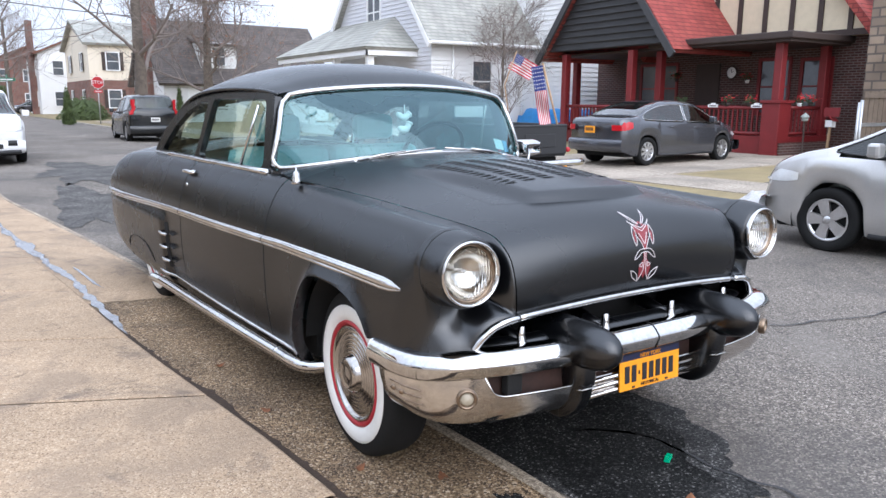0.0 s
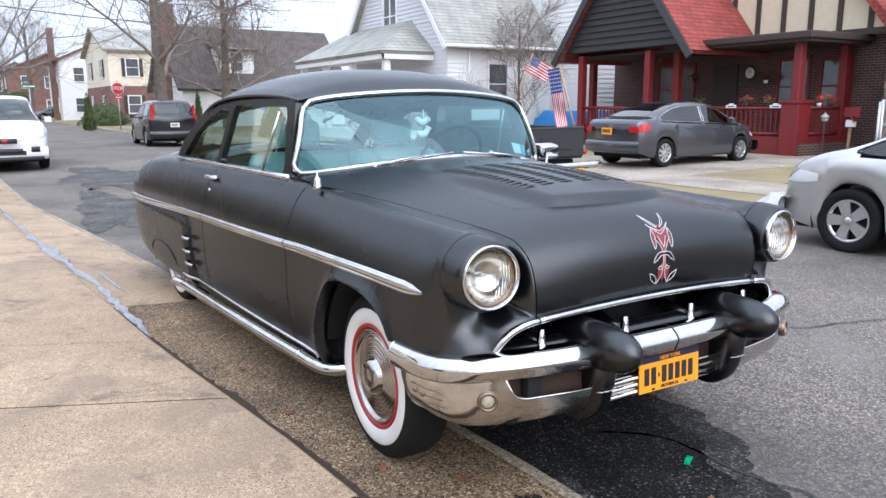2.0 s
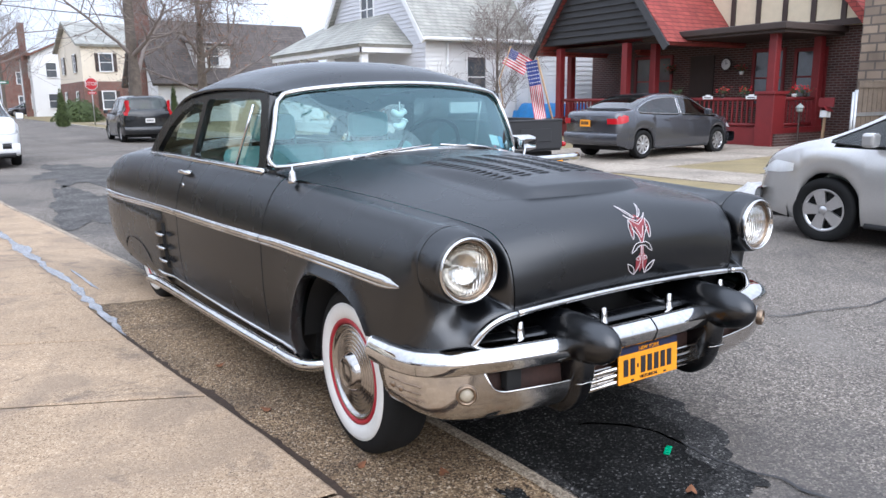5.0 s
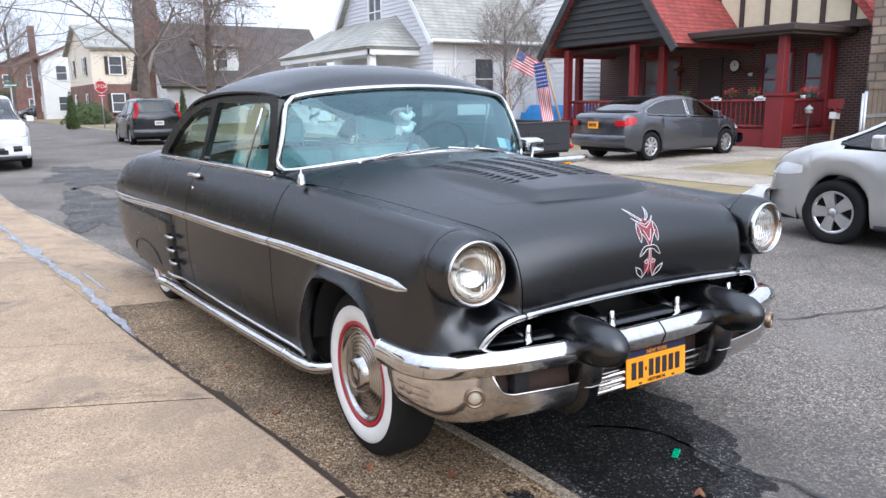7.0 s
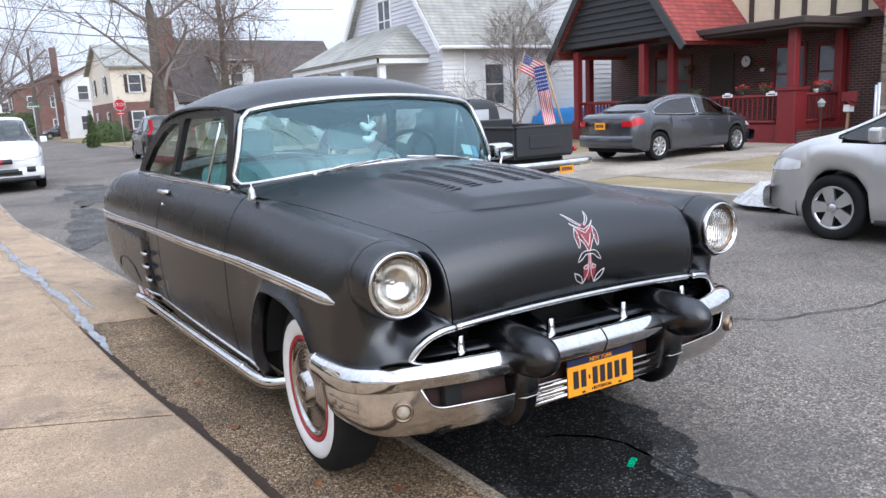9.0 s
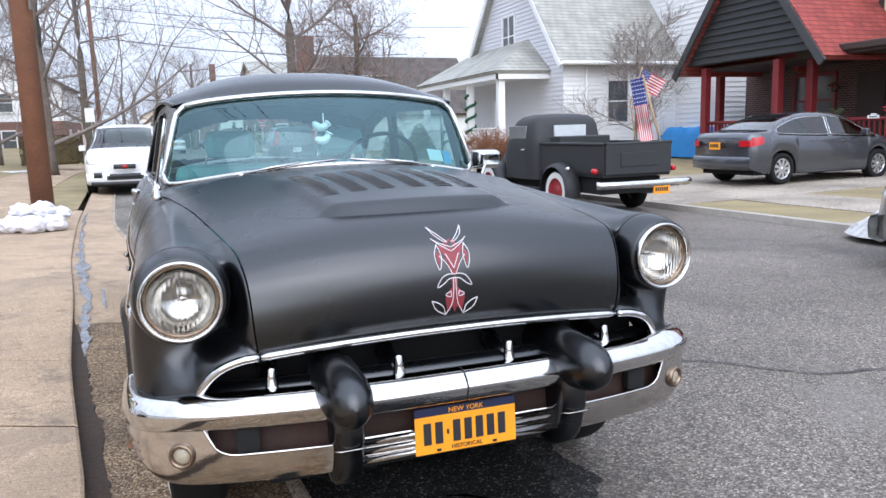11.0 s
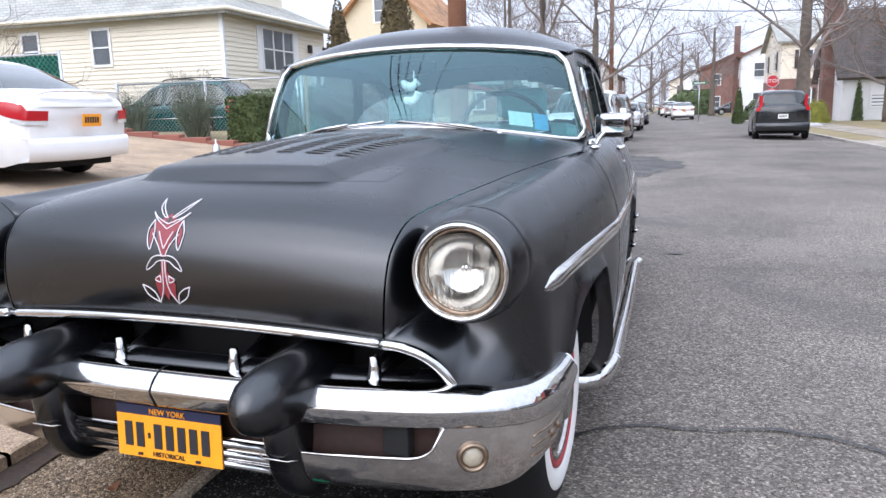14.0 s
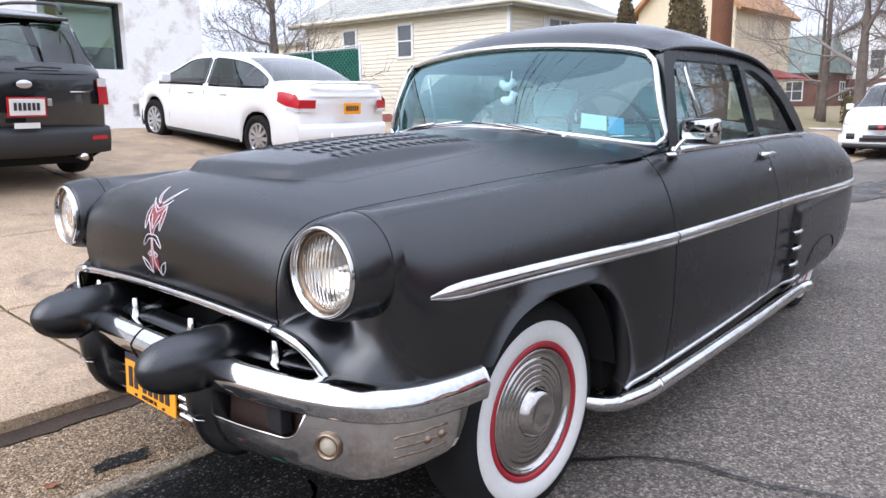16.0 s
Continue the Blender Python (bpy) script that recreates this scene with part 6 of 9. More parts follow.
for i, (x, y, p, f, l) in enumerate(((1.9, 62.0, WHITE_PAINT, sedan, "white sedan parked far up the street"), (1.2, 74.0, SILVER, sedan, "silver sedan parked far up the street"), (0.6, 86.0, WHITE_PAINT, suv, "white SUV parked far up the street"), (0.0, 100.0, GREY_PAINT, sedan, "grey sedan parked far up the street"), (-3.0, 40.0, SILVER, sedan, "silver sedan parked farther along the near kerb"), (-3.6, 52.0, DARK_PAINT, sedan, "dark sedan parked farther along the near kerb"))):
    f("parked_car", l, p, pose(x, y, 0, 0, 0, 2 if x > -1 else 182), rear_lamp=(0.8, 1.0, 0.2), head_lamp=(0.62, 0.76, 0.3))
sedan("parked_car", "grey sedan parked on the cross street", GREY_PAINT, pose(13.5, 53.2, 0, 0, 0, 90), rear_lamp=(0.8, 1.0, 0.2), head_lamp=(0.62, 0.76, 0.3))

# spoiler of the white sedan is part of it
white_sedan = next(o for o in scene.objects if o.get("label", "").startswith("white four-door"))
put("spoiler", *tube(spline([(-0.62, 0.16, 1.08), (-0.5, 0.1, 1.125), (0, 0.03, 1.14), (0.5, 0.1, 1.125), (0.62, 0.16, 1.08)], 15), 0.07, 8, 0.28), WHITE_PAINT, white_sedan)
# nose of the white SUV
def on_nose_of(x, d=0.0):
    return 4.5 + d - 0.24 * (x / 0.91) ** 2


for nm, xs, z0, z1, mt in (("upper_grille", (-0.24, 0.24), 0.62, 0.72, PLASTIC), ("badge", (-0.05, 0.05), 0.63, 0.71, TAIL), ("lower_intake", (-0.34, 0.34), 0.4, 0.5, PLASTIC), ("fog_lamp_recess", (-0.68, -0.5), 0.42, 0.53, PLASTIC), ("fog_lamp_recess", (0.5, 0.68), 0.42, 0.53, PLASTIC), ("skid_trim", (-0.75, 0.75), 0.24, 0.32, PLASTIC)):
    out_ = 0.052 if nm == "badge" else 0.046
    rows = []
    for k in range(9):
        x = xs[0] + (xs[1] - xs[0]) * k / 8
        rows.append([(x, on_nose_of(x, out_ - 0.03), z0 - 0.005), (x, on_nose_of(x, out_), z0), (x, on_nose_of(x, out_), z1), (x, on_nose_of(x, out_ - 0.03), z1 + 0.005)])
    put(nm, *grid(rows), mt, vue)
# tailgate details of the dark SUV on the drive
tail_suv = next(o for o in scene.objects if o.get("label", "").startswith("dark grey SUV with roof"))
for sx in (-1, 1):
    put("roof_rail", *tube(spline([(sx * 0.6, 0.5, 1.66), (sx * 0.61, 0.62, 1.745), (sx * 0.62, 1.2, 1.765), (sx * 0.62, 2.0, 1.755), (sx * 0.6, 2.35, 1.68)], 20), 0.018, 8), PLASTIC, tail_suv)
    put("reflector", *grid([[(sx * x, -0.045 + 0.15 * (x / 0.91) ** 2, z) for z in (0.46, 0.5)] for x in (0.62, 0.68, 0.74, 0.8)]), TAIL, tail_suv, "red bumper reflector")
    put("lamp_lens", *grid([[(sx * x, -0.02 + 0.15 * (x / 0.91) ** 2, z) for z in (0.98, 1.06)] for x in (0.72, 0.77, 0.82)]), CLEAR, tail_suv)
put("emblem", *lathe([(0.0001, -0.012), (0.05, -0.01), (0.07, 0.0)], 24, "y"), ALLOY, tail_suv, "oval chrome emblem").matrix_basis = pose(0, -0.012, 1.0) @ Matrix.Diagonal((1.0, 1.0, 0.55, 1.0))
put("chrome_strip", *tube([(0.42, 0.01, 0.93), (0.62, 0.05, 0.93)], 0.008, 6), CHROME, tail_suv)
boxed("plate_frame", -0.17, 0.17, -0.045, -0.02, 0.705, 0.885, TAIL, tail_suv, 0.004, "red number plate frame")
boxed("sticker", -0.12, 0.1, -0.05, -0.03, 0.6, 0.65, WHITEWALL, tail_suv, 0.0, "white bumper sticker")
boxed("badge", 0.2, 0.24, -0.01, 0.02, 0.8, 0.87, ALLOY, tail_suv, 0.008)
put("wiper", *tube([(-0.05, 0.02, 1.14), (0.15, 0.0, 1.16), (0.36, 0.03, 1.15)], 0.01, 6), PLASTIC, tail_suv)
boxed("tailgate_spoiler", -0.56, 0.56, 0.24, 0.5, 1.585, 1.62, DARK_PAINT, tail_suv, 0.015)
put("exhaust_pipe", *tube([(0.52, -0.02, 0.3), (0.52, 0.3, 0.3)], 0.035, 12), OLD_CHROME, tail_suv)


# ---- the old pickup ----
MATTE_BLACK = mat("flat_black_paint", (0.018, 0.018, 0.02), 0.6, var=0.15, scale=3, bump=0.02)
pick = thing("pickup_truck", "flat black 1940s pickup truck with red wheels and whitewalls", "truck", "parked cars", at=pose(5.97, 7.1, -0.11, 0, 0, 2.2))
boxed("bed_floor", -0.62, 0.62, 0.06, 1.95, 0.62, 0.68, MATTE_BLACK, pick)
for sx in (-1, 1):
    bm = bmesh.new()
    box(bm, sx * 0.6 - 0.02, sx * 0.6 + 0.02, 0.05, 1.95, 0.62, 1.12, 0.008)
    part("bed_side", bm, MATTE_BLACK, pick)
    put("bed_rail", *tube([(sx * 0.62, 0.04, 1.13), (sx * 0.62, 1.96, 1.13)], 0.028, 10), MATTE_BLACK, pick)
    # round rear and front fenders
    for yc, rr, nm in ((1.15, 0.46, "rear_fender"), (3.72, 0.5, "front_fender")):
        rows = []
        for k in range(19):
            a = math.pi * (-0.06 + 1.12 * k / 18)
            rows.append([(sx * x, yc + q * rr * math.cos(a) * (1.12 if nm == "front_fender" else 1.0), 0.36 + q * rr * math.sin(a)) for x, q in ((0.58, 0.9), (0.62, 0.99), (0.72, 1.03), (0.8, 1.0), (0.855, 0.94), (0.87, 0.87))])
        put(nm, *grid(rows), MATTE_BLACK, pick)
    wcol = [("tyre", RUBBER, [(0.2, -0.08), (0.3, -0.09), (0.345, -0.06), (0.35, 0), (0.345, 0.06), (0.32, 0.085)]), ("whitewall", WHITEWALL, [(0.32, 0.085), (0.28, 0.092), (0.225, 0.088)]), ("rim", mat("dull_red_rim", (0.26, 0.014, 0.02), 0.45, var=0.2), [(0.225, 0.088), (0.2, 0.06), (0.12, 0.04), (0.1, 0.06), (0.0001, 0.07)])]
    for y in (1.15, 3.72):
        wh = thing("wheel", at=pose(sx * 0.72, y, 0.35))
        wh.parent = pick
        for nm, mt, pr in wcol:
            put(nm, *lathe([(r, sx * h) for r, h in pr], 40), mt, wh)
    lampo = put("tail_lamp", *lathe([(0.0001, -0.03), (0.03, -0.028), (0.045, -0.01), (0.045, 0.05)], 20, "y"), TAIL, pick)
    lampo.matrix_basis = pose(sx * 0.73, 0.1, 0.72)
    put("side_lamp", *lathe([(0.0001, -0.03), (0.03, -0.025), (0.04, 0.0), (0.03, 0.05)], 16, "y"), CHROME, pick).matrix_basis = pose(sx * 0.82, 0.72, 0.74)
    boxed("running_board", sx * 0.76 - 0.1, sx * 0.76 + 0.1, 1.7, 3.2, 0.34, 0.38, MATTE_BLACK, pick, 0.01)
tg = boxed("tailgate", -0.6, 0.6, 0.0, 0.045, 0.66, 1.12, MATTE_BLACK, pick, 0.01)
boxed("tailgate_panel", -0.34, 0.34, -0.012, 0.002, 0.78, 1.0, MATTE_BLACK, tg, 0.008)
put("tailgate_rail", *tube([(-0.6, 0.02, 1.13), (0.6, 0.02, 1.13)], 0.026, 10), MATTE_BLACK, tg)
put("rear_bumper", *tube(spline([(-0.85, -0.12, 0.52), (-0.6, -0.2, 0.52), (0, -0.22, 0.52), (0.6, -0.2, 0.52), (0.85, -0.12, 0.52)], 17), 0.06, 12, 1.0), CHROME, pick, "chrome rear bumper")
pl = boxed("number_plate", 0.08, 0.38, -0.26, -0.25, 0.36, 0.5, PLATE_ORANGE, pick)
for k in range(6):
    boxed("character_bar", 0.11 + 0.04 * k, 0.136 + 0.04 * k, -0.264, -0.258, 0.40, 0.46, INK, pl)
# rounded cab
cabr = []
for z, w, y0, y1 in ((0.5, 0.74, 2.0, 3.25), (0.9, 0.75, 2.0, 3.28), (1.12, 0.74, 2.0, 3.22), (1.2, 0.73, 2.01, 3.16), (1.45, 0.68, 2.06, 2.98), (1.54, 0.64, 2.1, 2.9), (1.6, 0.56, 2.18, 2.8), (1.635, 0.4, 2.3, 2.65), (1.645, 0.05, 2.45, 2.5)):
    c, h = (y0 + y1) / 2, (y1 - y0) / 2
    cabr.append([(w * math.copysign(abs(math.cos(a)) ** 0.35, math.cos(a)), c + h * math.copysign(abs(math.sin(a)) ** 0.35, math.sin(a)), z) for a in (2 * math.pi * (k + 0.5) / 40 for k in range(40))])
cv, cf = grid(cabr, wrap=True)
put("cab", cv, cf, MATTE_BLACK, pick)
bm = bmesh.new()
box(bm, -0.32, 0.32, 1.995, 2.035, 1.24, 1.44, 0.0)
part("rear_window", bm, mat("bright_pane", (0.5, 0.53, 0.55), 0.08, var=0.1, spec=0.9), pick)
for sx in (-1, 1):
    bm = bmesh.new()
    box(bm, sx * 0.705 - 0.02, sx * 0.705 + 0.025, 2.32, 2.95, 1.16, 1.44, 0.01)
    part("door_window", bm, mat("grey_pane", (0.16, 0.17, 0.17), 0.08, var=0.1, spec=0.9), pick)
    put("door_handle", *tube([(sx * 0.77, 2.3, 1.02), (sx * 0.77, 2.42, 1.02)], 0.014, 8), CHROME, pick)
rows = []
for y, w, z in ((3.2, 0.62, 1.16), (3.5, 0.55, 1.14), (3.9, 0.42, 1.08), (4.15, 0.3, 0.98), (4.22, 0.22, 0.8)):
    rows.append([(w * math.cos(a), y, 0.5 + (z - 0.5) * math.sin(a) ** 0.6) for a in (math.pi * k / 16 for k in range(17))])
put("bonnet", *grid(rows), MATTE_BLACK, pick)
boxed("underbody", -0.55, 0.55, 0.2, 4.0, 0.35, 0.6, DARK, pick)
boxed("toolbox", -0.5, 0.5, 1.5, 1.85, 1.0, 1.25, PLASTIC, pick, 0.02)


# ---- houses ----
def brick_mat(name, c1, c2, mortar, bw, bh, rough=0.85, gap=0.012, bump=0.6, var=0.25):
    """Courses laid along the wall: bricks or shingles of a real size."""
    m = bpy.data.materials.new(name)
    m.use_nodes = True
    n, l = m.node_tree.nodes, m.node_tree.links
    b = n["Principled BSDF"]
    b.inputs["Roughness"].default_value = rough
    tc, sep, add, com, br, bp, ns, mx = (n.new("ShaderNode" + k) for k in ("TexCoord", "SeparateXYZ", "Math", "CombineXYZ", "TexBrick", "Bump", "TexNoise", "Mix"))
    l.new(tc.outputs["Object"], sep.inputs[0])
    l.new(sep.outputs[0], add.inputs[0]), l.new(sep.outputs[1], add.inputs[1])
    l.new(add.outputs[0], com.inputs[0]), l.new(sep.outputs[2], com.inputs[1])
    l.new(com.outputs[0], br.inputs["Vector"])
    br.inputs["Color1"].default_value, br.inputs["Color2"].default_value, br.inputs["Mortar"].default_value = (*c1, 1), (*c2, 1), (*mortar, 1)
    br.inputs["Scale"].default_value = 1.0
    br.inputs["Brick Width"].default_value, br.inputs["Row Height"].default_value, br.inputs["Mortar Size"].default_value = bw, bh, gap
    ns.inputs["Scale"].default_value, ns.inputs["Detail"].default_value = 1.3, 6
    l.new(tc.outputs["Object"], ns.inputs["Vector"])
    rg = n.new("ShaderNodeMapRange")
    rg.inputs["From Min"].default_value, rg.inputs["From Max"].default_value = 0.3, 0.7
    rg.inputs["To Min"].default_value, rg.inputs["To Max"].default_value = 1 - var, 1 + var
    l.new(ns.outputs[0], rg.inputs["Value"])
    mx.data_type, mx.blend_type = "RGBA", "MULTIPLY"
    mx.inputs["Factor"].default_value = 1
    l.new(br.outputs["Color"], mx.inputs["A"]), l.new(rg.outputs[0], mx.inputs["B"])
    l.new(mx.outputs["Result"], b.inputs["Base Color"])
    bp.inputs["Strength"].default_value, bp.inputs["Distance"].default_value, bp.invert = bump, 0.01, True
    l.new(br.outputs["Fac"], bp.inputs["Height"]), l.new(bp.outputs[0], b.inputs["Normal"])
    return m


BRICK = brick_mat("red_brick", (0.16, 0.05, 0.035), (0.22, 0.075, 0.05), (0.2, 0.17, 0.15), 0.21, 0.07)
# dark brown brick, its colour lowered further for the shade inside the porch
DARK_BRICK = brick_mat("dark_brick", (0.05, 0.02, 0.017), (0.085, 0.032, 0.026), (0.14, 0.11, 0.1), 0.21, 0.07)
ROOF_RED = brick_mat("red_shingle", (0.24, 0.04, 0.035), (0.33, 0.065, 0.05), (0.12, 0.025, 0.02), 0.3, 0.12, var=0.2)
ROOF_GREY = brick_mat("grey_shingle", (0.30, 0.30, 0.27), (0.36, 0.35, 0.31), (0.2, 0.2, 0.18), 0.3, 0.13, var=0.2)
ROOF_DARK = brick_mat("dark_shingle", (0.085, 0.07, 0.062), (0.125, 0.1, 0.088), (0.04, 0.04, 0.04), 0.3, 0.13)
ROOF_TAN = brick_mat("tan_shingle", (0.36, 0.18, 0.08), (0.45, 0.24, 0.11), (0.2, 0.1, 0.05), 0.3, 0.13)
ROOF_GREEN = brick_mat("green_grey_shingle", (0.13, 0.17, 0.15), (0.18, 0.22, 0.19), (0.09, 0.11, 0.1), 0.3, 0.13)
ROOF_BROWN = brick_mat("brown_shingle", (0.15, 0.07, 0.045), (0.2, 0.09, 0.06), (0.08, 0.04, 0.03), 0.3, 0.13)
STONE = brick_mat("rough_stone", (0.19, 0.145, 0.11), (0.27, 0.205, 0.15), (0.11, 0.09, 0.075), 0.4, 0.22, gap=0.025)
BEIGE = mat("beige_vinyl_siding", (0.78, 0.71, 0.575), 0.6, var=0.05, scale=0.8, fine=20)
LAVENDER = mat("pale_grey_siding", (0.62, 0.62, 0.64), 0.65, var=0.07, scale=0.8)
WHITE_SIDE = mat("white_siding", (0.74, 0.74, 0.73), 0.65, var=0.06, scale=0.9)
CREAM = mat("cream_stucco", (0.62, 0.53, 0.38), 0.9, var=0.08, bump=0.2)
YELLOW_SIDE = mat("yellow_siding", (0.7, 0.62, 0.5), 0.7, var=0.06)
DARK_SHAKE = mat("dark_grey_boards", (0.045, 0.045, 0.048), 0.7, var=0.2, scale=3)
TRIM_WHITE = mat("white_trim_paint", (0.78, 0.78, 0.77), 0.5, var=0.05)
TRIM_DARK = mat("dark_brown_timber", (0.045, 0.03, 0.025), 0.7, var=0.2)
RED_WOOD = mat("dark_red_paint", (0.17, 0.014, 0.016), 0.5, var=0.15, scale=4)
PANE = mat("window_pane", (0.09, 0.10, 0.11), 0.06, var=0.3, scale=2, spec=0.8)
STUCCO = mat("peeling_white_stucco", (0.86, 0.855, 0.84), 0.85, var=0.04, scale=2, fine=18, bump=0.8, stain=((0.33, 0.26, 0.21), 0.75, 1.9))
BLIND = mat("tan_window_blind", (0.42, 0.36, 0.2), 0.8, var=0.15)
TIMBER = mat("weathered_pole_wood", (0.17, 0.075, 0.04), 0.8, var=0.3, scale=3, fine=50, bump=0.5)
OLD_WOOD = mat("greyed_wood", (0.13, 0.1, 0.076), 0.85, var=0.3, bump=0.3)
WOOD = mat("bare_wood", (0.36, 0.24, 0.14), 0.8, var=0.25, bump=0.3)
GALV = mat("galvanised_steel", (0.45, 0.46, 0.47), 0.4, 0.8, var=0.15)


def laps(parent, p0, p1, z0, z1, lap, holes, material, gable=None, name="siding"):
    """A wall of lapped boards from p0 to p1; holes are (u0, u1, z0, z1); gable is (ridge height) above z1 over the middle."""
    a, b = Vector((*p0, 0)), Vector((*p1, 0))
    L = (b - a).length
    d = (b - a) / L
    n = Vector((d.y, -d.x, 0))
    v, f = [], []
    top = gable if gable else z1
    z = z0
    while z < top - 0.01:
        zt = min(z + lap, top)
        u0, u1 = 0.0, L
        if z > z1:
            k = (z - z1) / (top - z1)
            u0, u1 = L / 2 * k, L - L / 2 * k
        spans = [(u0, u1)]
        for h0, h1, hz0, hz1 in holes:
            if z + lap * 0.5 > hz0 and z + lap * 0.5 < hz1:
                spans = [q for s0, s1 in spans for q in ((s0, min(s1, h0)), (max(s0, h1), s1)) if q[1] - q[0] > 0.01]
        for s0, s1 in spans:
            o = len(v)
            for s in (s0, s1):
                q = a + d * s
                for off, zz in ((0.0, z), (0.02 if lap < 0.14 else 0.03, z), (0.004, zt), (0.0, zt)):
                    v.append(q + n * off + Vector((0, 0, zz)))
            f += [(o, o + 1, o + 5, o + 4), (o + 1, o + 2, o + 6, o + 5), (o, o + 3, o + 2, o + 1), (o + 4, o + 5, o + 6, o + 7)]
        z = zt
    return put(name, v, f, material, parent, smooth=False, kind="stuff")


def slab_roof(parent, pts, t, material, name="roof"):
    n = (Vector(pts[1]) - Vector(pts[0])).cross(Vector(pts[2]) - Vector(pts[0])).normalized()
    if n.z < 0:
        n = -n
    v = [Vector(p) for p in pts] + [Vector(p) - n * t for p in pts]
    k = len(pts)
    f = [tuple(range(k)), tuple(range(2 * k - 1, k - 1, -1))] + [(i, (i + 1) % k, k + (i + 1) % k, k + i) for i in range(k)]
    return put(name, v, f, material, parent, smooth=False)


def window(parent, x, y, z, rz, w, h, cols=1, rows_=2, frame_mat=None, pane=None, shutters=None):
    """A sash window; it looks out along local -y. z is the middle."""
    fm = frame_mat or TRIM_WHITE
    o = thing("window", at=pose(x, y, z, 0, 0, rz))
    o.parent = parent
    bm = bmesh.new()
    t = 0.09
    box(bm, -w / 2 - t, w / 2 + t, -0.05, 0.03, h / 2, h / 2 + t)
    box(bm, -w / 2 - t, w / 2 + t, -0.06, 0.03, -h / 2 - t, -h / 2)
    box(bm, -w / 2 - t, -w / 2, -0.048, 0.03, -h / 2, h / 2)
    box(bm, w / 2, w / 2 + t, -0.048, 0.03, -h / 2, h / 2)
    for k in range(1, cols):
        xx = -w / 2 + w * k / cols
        box(bm, xx - 0.03, xx + 0.03, -0.04, 0.02, -h / 2, h / 2)
    for k in range(1, rows_):
        zz = -h / 2 + h * k / rows_
        box(bm, -w / 2, w / 2, -0.036, 0.02, zz - 0.025, zz + 0.025)
    part("window_frame", bm, fm, o)
    for c in range(cols):
        for r in range(rows_):
            x0, x1 = -w / 2 + w * c / cols, -w / 2 + w * (c + 1) / cols
            z0, z1 = -h / 2 + h * r / rows_, -h / 2 + h * (r + 1) / rows_
            boxed("pane", x0 + 0.01, x1 - 0.01, -0.012 + 0.008 * r, 0.0 + 0.008 * r, z0 + 0.01, z1 - 0.01, pane or PANE, o)
    if shutters:
        for sx in (-1, 1):
            boxed("shutter", sx * (w / 2 + 0.24) - 0.14, sx * (w / 2 + 0.24) + 0.14, -0.045, 0.0, -h / 2 - 0.05, h / 2 + 0.05, shutters, o)
    return o


def block(parent, x0, x1, y0, y1, z0, z1, material, name="wall"):
    return boxed(name, x0, x1, y0, y1, z0, z1, material, parent)


# red-porched tudor house
red = thing("house", "tudor house with red shingles and a dark red porch", "house")
block(red, 18.2, 27, 6.2, 18.6, -0.1, 3.3, DARK_BRICK)
# half-timbered gable to the street
gx = 17.9
bm = outline([(8.2, 3.2), (15.4, 3.2), (11.8, 7.6)], [], lambda u, v: (gx, u, v))
bmesh.ops.solidify(bm, geom=list(bm.faces), thickness=0.25)
part("gable", bm, CREAM, red, "cream stucco half-timbered gable")
for y in (8.9, 9.75, 10.6, 11.45, 12.3, 13.15, 14.0, 14.8):
    top = 3.2 + (4.4 * (1 - abs(y - 11.8) / 3.6))
    boxed("timber", gx - 0.05, gx + 0.02, y - 0.07, y + 0.07, 3.2, max(3.3, top - 0.05), TRIM_DARK, red)
boxed("timber", gx - 0.055, gx + 0.02, 8.3, 15.3, 3.2, 3.36, TRIM_DARK, red)
slab_roof(red, [(gx - 0.35, 7.4, 2.5), (gx - 0.35, 11.8, 7.9), (27, 11.8, 7.9), (27, 7.4, 2.5)], 0.2, ROOF_RED)
slab_roof(red, [(gx - 0.35, 15.9, 2.9), (gx - 0.35, 11.8, 7.9), (27, 11.8, 7.9), (27, 15.9, 2.9)], 0.2, ROOF_RED)
slab_roof(red, [(18.0, 4.6, 2.3), (18.0, 8.4, 4.6), (27, 8.4, 4.6), (27, 4.6, 2.3)], 0.2, ROOF_RED)
# arched entry of stone beside it
bm = outline([(4.9, -0.1), (4.9, 2.6), (8.0, 4.2), (8.0, -0.1)], [[(6.0 + 0.75 + 0.75 * math.cos(a), 1.2 + 0.8 * math.sin(a)) for a in (math.pi * k / 12 for k in range(13))] + [(6.0, -0.05), (7.5, -0.05)]], lambda u, v: (17.5, u, v))
bmesh.ops.solidify(bm, geom=list(bm.faces), thickness=0.3)
part("stone_entry", bm, STONE, red, "rough stone wall with an arched doorway")
put("brick_arch", *tube([(17.48, 6.75 + 0.85 * math.cos(a), 1.2 + 0.9 * math.sin(a)) for a in (math.pi * k / 16 for k in range(17))], 0.12, 6), BRICK, red)
boxed("entry_door", 17.75, 17.8, 6.0, 7.5, -0.1, 2.1, TRIM_DARK, red)
